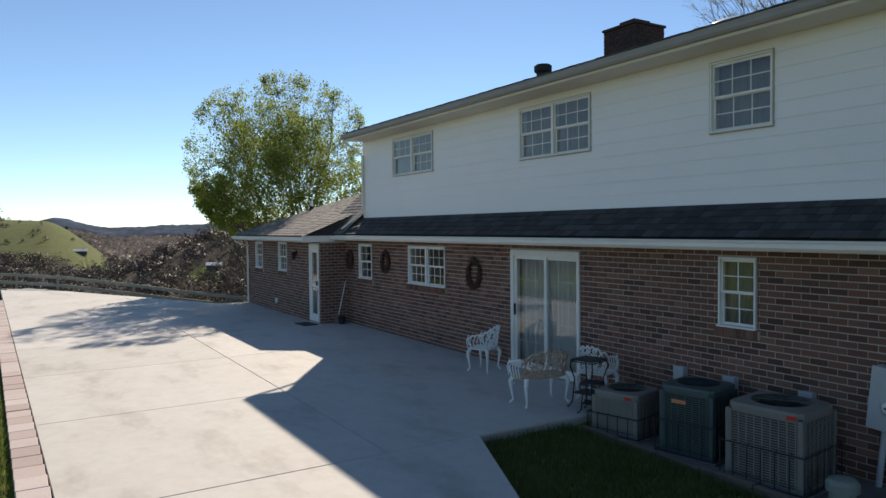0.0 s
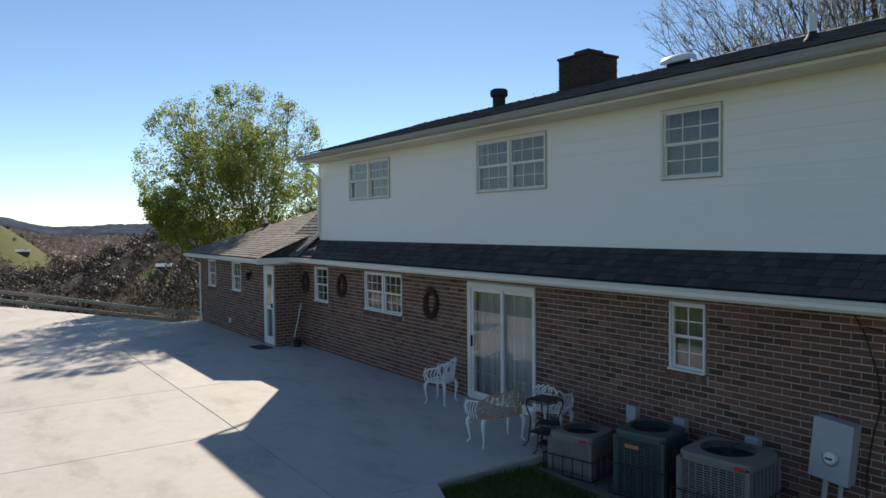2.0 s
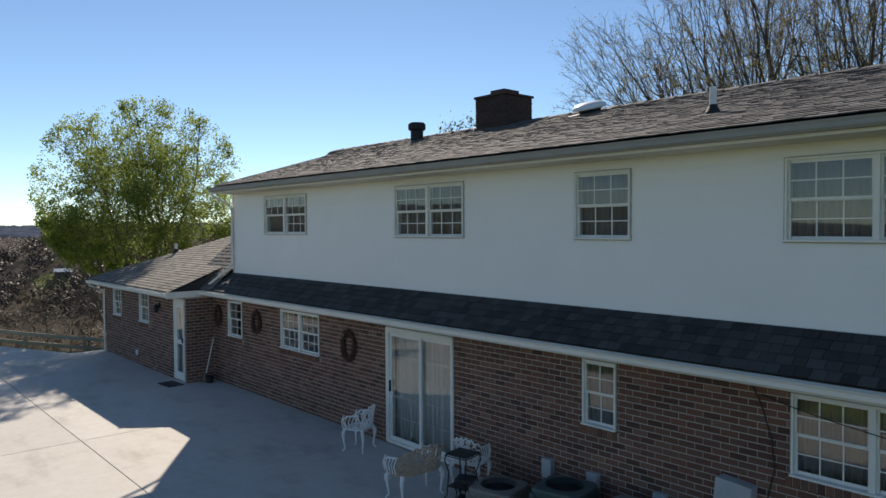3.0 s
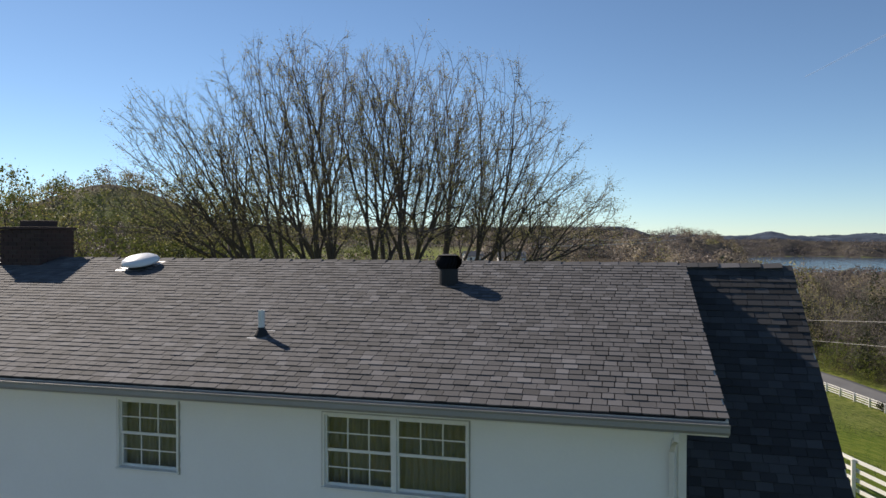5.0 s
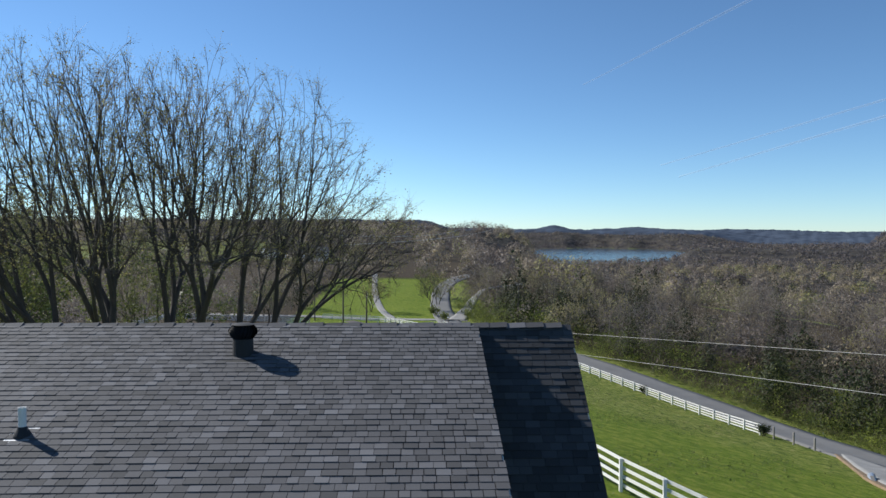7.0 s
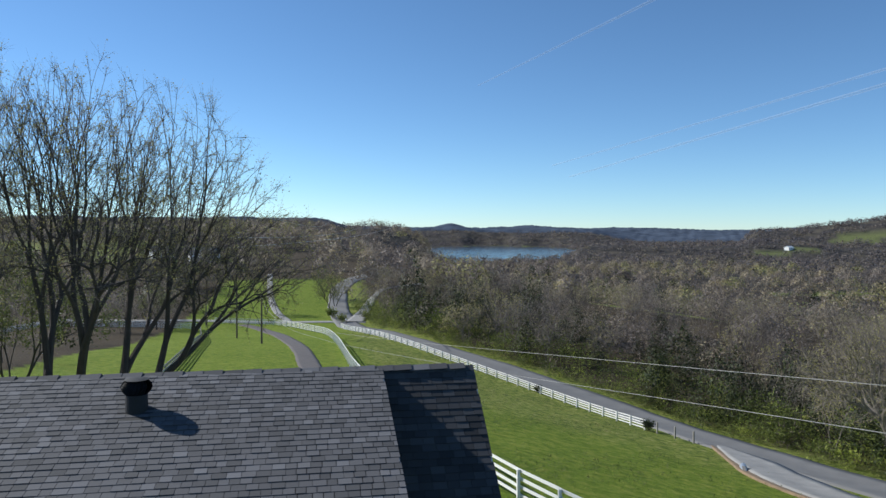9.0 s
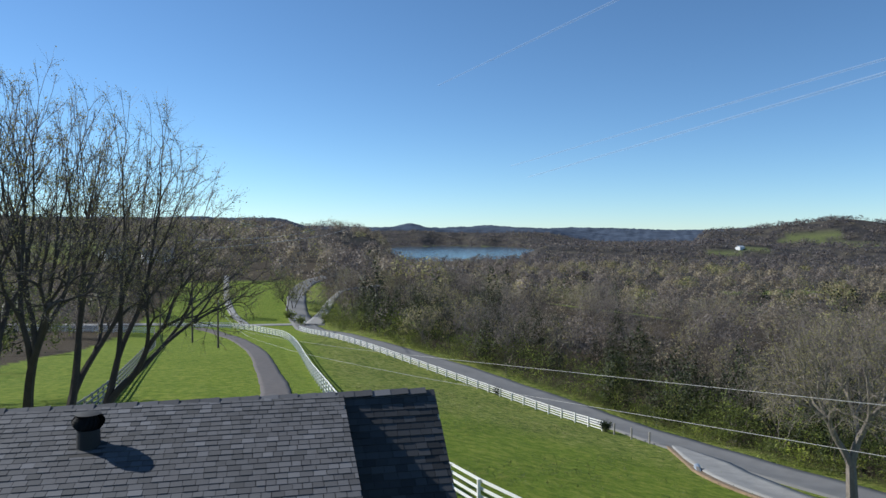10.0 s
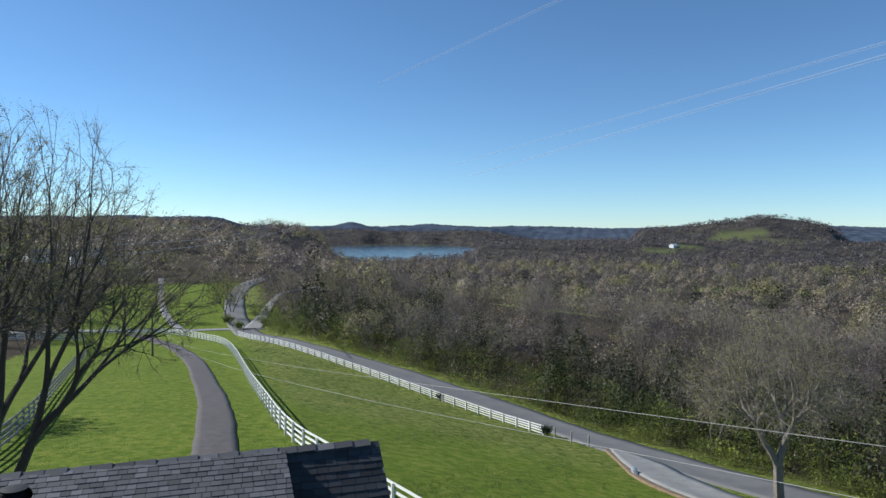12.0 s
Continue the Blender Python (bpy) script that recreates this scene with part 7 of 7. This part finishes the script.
part("loop", bm, CABLE_BLACK, e)

e = thing("utility_pedestal", "short pale green utility pedestal on the gravel", "pedestal", (6.45, -0.95, -0.19))
part("body", lathe(bmesh.new(), [(0.12, 0.0), (0.12, 0.16), (0.15, 0.17), (0.15, 0.24), (0.12, 0.28), (0.04, 0.3)], 20), plain("green pedestal plastic", (0.2, 0.23, 0.19), 0.55), e)
e = thing("utility_pedestal", "small round grey pedestal beside the meter conduit", "pedestal", (6.78, -0.5, -0.19))
part("body", lathe(bmesh.new(), [(0.1, 0.0), (0.1, 0.2), (0.12, 0.22), (0.11, 0.27), (0.03, 0.29)], 18), BOX_GREY, e)


def wreath(x, y, z, w, h, label):
    e = thing("wreath", label, "wreath", (x, y, z), group="wall wreaths")
    rnd = random.Random(int(x * 10))
    bm = bmesh.new()
    for k in range(26):
        ph, wob = rnd.uniform(0, 6.28), rnd.uniform(0.04, 0.1)
        pts = []
        for i in range(30):
            a = i * 6.28319 / 30
            q = wob * math.sin(5 * a + ph)
            pts.append(((w / 2 - 0.06 + q * 0.6) * math.cos(a), -0.035 + 0.03 * math.cos(7 * a + ph), (h / 2 - 0.06 + q * 0.6) * math.sin(a)))
        tube(bm, pts, 0.011, 4, closed=True)
    part("vine_ring", bm, WREATH, e)
    bm = bmesh.new()
    for k in range(110):
        a, r0 = rnd.uniform(0, 6.28), rnd.uniform(-0.05, 0.05)
        p = Vector(((w / 2 - 0.06 + r0) * math.cos(a), -0.05, (h / 2 - 0.06 + r0) * math.sin(a)))
        tube(bm, [p, p + Vector((rnd.uniform(-0.06, 0.06), rnd.uniform(-0.05, 0.0), rnd.uniform(-0.06, 0.06)))], [0.007, 0.003], 4)
    part("sprigs", bm, WREATH, e, "dry twig sprigs")


wreath(-7.05, 0.0, 1.68, 0.42, 0.55, "small dark grapevine wreath on the brick wall")
wreath(-4.97, 0.0, 1.71, 0.46, 0.58, "dark grapevine wreath between two windows")
wreath(-1.17, 0.0, 1.62, 0.5, 0.64, "large oval grapevine wreath beside the patio door")

e = thing("wall_lantern", "small black lantern on the brick wing", "lamp", (-9.12, -0.77, 1.8))
part("bracket", boxed(-0.03, 0.03, -0.02, 0.02, -0.02, 0.1, 0.004), BLACK_METAL, e)
part("lantern", lathe(bmesh.new(), [(0.02, -0.16), (0.055, -0.13), (0.065, 0.0), (0.08, 0.02), (0.02, 0.07)], 8, (0, -0.08, 0)), BLACK_METAL, e)
e = thing("outlet_cover", "white weatherproof outlet cover on the brick wing", "outlet", (-10.95, -0.765, 0.33))
part("plate", boxed(-0.05, 0.05, -0.03, 0.015, -0.07, 0.07, 0.006), DOME, e)
e = thing("door_mat", "dark doormat on the concrete by the storm door", "mat", (-7.5, -1.1, 0.0), 4)
part("mat", boxed(-0.32, 0.32, -0.2, 0.2, 0.0, 0.02, 0.006), CABLE_BLACK, e)
e = thing("broom", "white-handled broom leaning in the brick corner", "broom", (-7.22, -0.28, 0.0))
bm = bmesh.new()
tube(bm, [(0.05, -0.05, 0.18), (-0.02, 0.2, 1.1)], 0.014, 7)
part("stick", bm, PVC, e)
part("bristles", lathe(bmesh.new(), [(0.11, 0.0), (0.09, 0.12), (0.03, 0.2), (0.02, 0.24)], 10, (0.06, -0.06, 0)), POLE_WOOD, e, "dark worn bristles")
e = thing("flower_pot", "dark glazed pot in the brick corner", "pot", (-7.0, -0.3, 0.0))
part("pot", lathe(bmesh.new(), [(0.07, 0.0), (0.1, 0.16), (0.11, 0.17), (0.095, 0.18), (0.08, 0.14)], 16), BLACK_METAL, e)


# ---- poles and wires ----
def utility_pole(x, y, h, label, arms=1, turn=0):
    z = float(ground_z(x, y))
    e = thing("utility_pole", label, "utility pole", (x, y, z), turn, "utility poles")
    bm = bmesh.new()
    tube(bm, [(0, 0, -0.5), (0, 0, h * 0.5), (0.02, 0, h)], [0.16, 0.135, 0.1], 10)
    part("pole", bm, POLE_WOOD, e)
    for k in range(arms):
        part("cross_arm", boxed(-1.1, 1.1, -0.15, -0.06, h - 0.5 - 0.9 * k, h - 0.38 - 0.9 * k, 0.01), POLE_WOOD, e)
        for q in (-1, -0.35, 0.35, 1):
            part("insulator", lathe(bmesh.new(), [(0.03, 0.0), (0.05, 0.04), (0.03, 0.08), (0.045, 0.12), (0.02, 0.16)], 8, (q, -0.1, h - 0.38 - 0.9 * k)), GALVANISED, e)
    return Vector((x, y, z + h))


top_a = utility_pole(2.0, 105.5, 7.6, "slim weathered timber pole standing on the lawn", 0)
top_b = utility_pole(30.6, 134, 9.5, "timber power pole with a cross-arm beside the road", 1, 30)
top_c = utility_pole(39.5, 150, 9.0, "timber power pole with a cross-arm at the wood's edge", 1, 30)
utility_pole(-14, 158, 7.5, "slim timber pole beside the gravel lane", 0)


def wire(a, b, sag, r, label, material=None):
    a, b = Vector(a), Vector(b)
    e = thing("overhead_wire", label, "wire", group="overhead wires")
    pts = [a.lerp(b, k / 60) - Vector((0, 0, 4 * sag * (k / 60) * (1 - k / 60))) for k in range(61)]
    bm = bmesh.new()
    tube(bm, pts, r, 5)
    part("strand", bm, material or CABLE, e)


def hung_wire(points, r, label):
    e = thing("overhead_wire", label, "wire", group="overhead wires")
    part("strand", tube(bmesh.new(), [Vector((*p, 0)) + Vector((0, 0, h)) for p, h in points], r, 5), CABLE, e)


def hang(points):
    """A smooth line through points in space."""
    xy = smooth_line([q[:2] for q in points], 2.0)
    y = [q[1] for q in points]
    return [((float(p[0]), float(p[1])), float(np.interp(p[1], y, [q[2] for q in points]))) for p in xy]


hung_wire(hang([(27, -10, 7.0), (20.4, 10, 4.85), (13.8, 30, 2.75), (8.3, 50, 0.9), (4.8, 76, -0.8), (2.0, 105.4, top_a.z - 0.1)]), 0.0065, "pale power line crossing the pasture to the lawn pole")
hung_wire(hang([(25.6, -9.3, 6.0), (20.8, 5.1, 4.6), (15.9, 19.5, 3.2), (11.2, 35.4, 1.8), (7.3, 54, 0.6), (2.0, 105.4, top_a.z - 0.9)]), 0.0065, "pale telephone cable crossing the pasture to the lawn pole")
wire(top_b + Vector((0.3, 0, -0.4)), top_c + Vector((0, 0, -0.4)), 0.3, 0.02, "dark wire between two road poles", CABLE_BLACK)
utility_pole(-3.5, 122, 21.0, "tall timber transmission pole behind the spreading tree", 3, 80)
for p, q in (((-5, 122, 5.4), (97, 687, 17)), ((-5, 122, 7.2), (60, 690, 15)), ((3.7, 122, 10.5), (25, 693, 19))):
    a, b = Vector(p), Vector(q)
    wire(a, b, 3.5, 0.075, "bright transmission wire rising toward a wooded ridge")
wire(top_a, (-40, 140, 0), 1.0, 0.02, "thin wire from the lawn pole", CABLE_BLACK)

# ---- far buildings and small things ----
def barn(x, y, w, d, h, turn, label, wall_m, roof_m):
    z = float(ground_z(x, y))
    e = thing("farmhouse", label, "house", (x, y, z), turn, "far farm buildings")
    part("wall", boxed(-w / 2, w / 2, -d / 2, d / 2, -1.5, h), wall_m, e)
    bm = extrude_x(bmesh.new(), [(-d / 2 - 0.5, h - 0.1), (0, h + d * 0.3), (d / 2 + 0.5, h - 0.1), (d / 2 + 0.5, h - 0.3), (0, h + d * 0.3 - 0.25), (-d / 2 - 0.5, h - 0.3)], -w / 2 - 0.5, w / 2 + 0.5)
    part("roof", bm, roof_m, e)
    part("gable", extrude_x(bmesh.new(), [(-d / 2, h), (0, h + d * 0.28), (d / 2, h)], -w / 2 + 0.02, w / 2 - 0.02), wall_m, e)
    for k in range(3):
        part("window", boxed(-w / 2 + w * (k + 0.6) / 3.4, -w / 2 + w * (k + 0.6) / 3.4 + 1.0, -d / 2 - 0.05, -d / 2 + 0.05, h * 0.35, h * 0.75), AC_COIL, e, "dark window")
    part("chimney", boxed(w * 0.2, w * 0.2 + 0.7, -0.3, 0.4, h, h + d * 0.3 + 0.9), CHIMNEY_BRICK, e)


barn(-40, 330, 13, 9, 4.0, 15, "white farmhouse with a grey roof on a green hill", HOUSE_WHITE, FAR_ROOF)
barn(-62, 345, 10, 8, 3.4, 35, "low white outbuilding beside the farmhouse", HOUSE_WHITE, FAR_ROOF)
barn(768, 1011, 13, 9, 3.4, 20, "distant white farmhouse among the woods", HOUSE_WHITE, HOUSE_WHITE)
barn(-405, 91, 8, 5, 2.2, 70, "low barn with a pale metal roof in the valley", POLE_WOOD, HOUSE_WHITE)
barn(-806, 51, 13, 7, 2.6, 80, "distant valley barn with a pale roof", POLE_WOOD, HOUSE_WHITE)
barn(-1340, 131, 16, 8, 4, 60, "distant pale-roofed shed in a green field", POLE_WOOD, HOUSE_WHITE)


def shrub(x, y, h, seed, material, label, group=""):
    z = float(ground_z(x, y))
    e = thing("shrub", label, "shrub", (x, y, z), group=group)
    g = Limbs(seed)
    r = np.random.RandomState(seed)
    g.grow([(0, 0, 0)] * 6, [(r.normal(0, 0.5), r.normal(0, 0.5), 1) for k in range(6)], [h * 0.5] * 6, [0.02] * 6, [(4, 0.7, 0.6, 0.1, 0.03, 3, 4), (4, 0.7, 0.6, 0.1, 0.0, 2, 3), (1, 1, 0.5, 0.1, 0, 1, 3)])
    g.mesh("stems", BARK, e)
    v, t = leaves(g.tips, 700, h * 0.09, h * 0.11, seed + 1)
    fast("leaves", v, t, material, e)


shrub(36.9, 73.6, 0.95, 601, CEDAR, "dark rounded bush against the white fence", "fence bushes")
shrub(41.5, 54.2, 1.1, 602, CEDAR, "dark rounded bush at the fence end", "fence bushes")
for k, (x, y, h) in enumerate([(16.5, 158, 2.0), (14.5, 166, 2.4), (-15.2, 3.2, 1.6), (-17, 4.5, 1.9), (22.5, 163, 1.8)]):
    shrub(x, y, h, 610 + k, BRUSH, "young yellow-green shrub in spring leaf", "spring shrubs")

e = thing("culvert", "short concrete culvert end in the clay bank", "culvert", (39.9, 36.8, float(ground_z(39.9, 36.8)) - 0.15), 60)
part("headwall", boxed(-0.9, 0.9, -0.12, 0.12, -0.3, 0.35, 0.03), CONCRETE_DARK, e)
part("pipe", extrude_x(bmesh.new(), [(0.25 * math.cos(k * 0.5236), 0.1 + 0.25 * math.sin(k * 0.5236)) for k in range(12)], -1.6, 1.6), GALVANISED, e)
e = thing("mailbox", "grey mailbox on a timber post by the road", "mailbox", (17.2, 152.5, float(ground_z(17.2, 152.5))), 20)
part("post", boxed(-0.06, 0.06, -0.06, 0.06, -0.3, 1.1), POLE_WOOD, e)
part("box", boxed(-0.15, 0.15, -0.3, 0.3, 1.1, 1.42, 0.08), BOX_GREY, e)

# vapour trails, very high and far
TRAIL, tt, tb = nodes_of("vapour trail")
tb.inputs["Base Color"].default_value, tb.inputs["Roughness"].default_value = (0.9, 0.92, 0.95, 1), 1.0
thin_air, blend = tt.nodes.new("ShaderNodeBsdfTransparent"), tt.nodes.new("ShaderNodeMixShader")
blend.inputs[0].default_value = 0.13
link(tt, thin_air.outputs["BSDF"], blend.inputs[1])
link(tt, tt.nodes["Principled BSDF"].outputs["BSDF"], blend.inputs[2])
link(tt, blend.outputs["Shader"], tt.nodes["Material Output"].inputs["Surface"])


def trail(a, b, w0, w1, label):
    e = thing("vapour_trail", label, "vapour trail", group="vapour trails")
    a, b = Vector(a), Vector(b)
    bm = bmesh.new()
    tube(bm, [a.lerp(b, k / 30) for k in range(31)], [w0 + (w1 - w0) * k / 30 for k in range(31)], 6)
    part("streak", bm, TRAIL, e, smooth=True)


trail((2394, 3378, 1545), (972, 4093, 876), 10, 3.5, "thin white vapour trail across the blue sky")
trail((3900, 2160, 1150), (1417, 4037, 403), 9, 3.5, "long faint vapour trail slanting down the sky")
trail((3900, 2180, 1095), (1516, 4007, 335), 13, 4, "bright vapour trail slanting down the sky")


# ---- pieces of walls and roofs ----
lay_bricks(main_wall, -8.2, 12.6, GZ - 0.06, 2.33, 0.0, LOWER, loose=(5.0, 7.2, 0.0, 2.3))
lay_bricks(wing_wall, -13.85, -7.35, GZ - 0.06, 2.25, -0.75, WING, seed=5)
back_rows = []
for row in range(30):
    z = GZ - 0.06 + row * COURSE
    for k in range(4):
        a, b = max(-0.74, -0.74 + k * BRICK_L - (0.105 if row % 2 else 0)), min(-0.001, -0.74 + (k + 1) * BRICK_L - JOINT - (0.105 if row % 2 else 0))
        if b - a > 0.03:
            back_rows.append((-7.4, a, z, -7.35, b, z + COURSE - JOINT))
v, t = many_boxes(back_rows)
fast("brick_course", v, t, BRICK, wing_wall, kind="stuff")
shingles(roof, RX0, RX1, EY - 0.03, EZ, s_main, math.hypot(RY - EY, RZ - EZ), SHINGLE, loose=ROOF_LOOSE, seed=11)
shingles(steep_r, RX1 - 0.35, 12.87, SY - 0.03, SZ, s_steep, steep_len, SHINGLE_SHADED, seed=12, show=0.125, tabs=(0.18, 0.2, 0.22))
shingles(steep_l, -8.4, XL - 0.01, SY - 0.03, SZ, s_steep, steep_len, SHINGLE_OLD, seed=13)
shingles(pent, XL + 0.0, RX1 - 0.36, SY - 0.03, SZ, s_pent, math.hypot(1, s_pent) * (YU - SY), SHINGLE_SHADED, seed=14)
hl = math.hypot(1, HS)
shingles(wing_roof, HX, -7.3, HY - 0.03, HZ, HS, hip_len, SHINGLE_OLD, left=lambda q: HX + q / hl, seed=15)
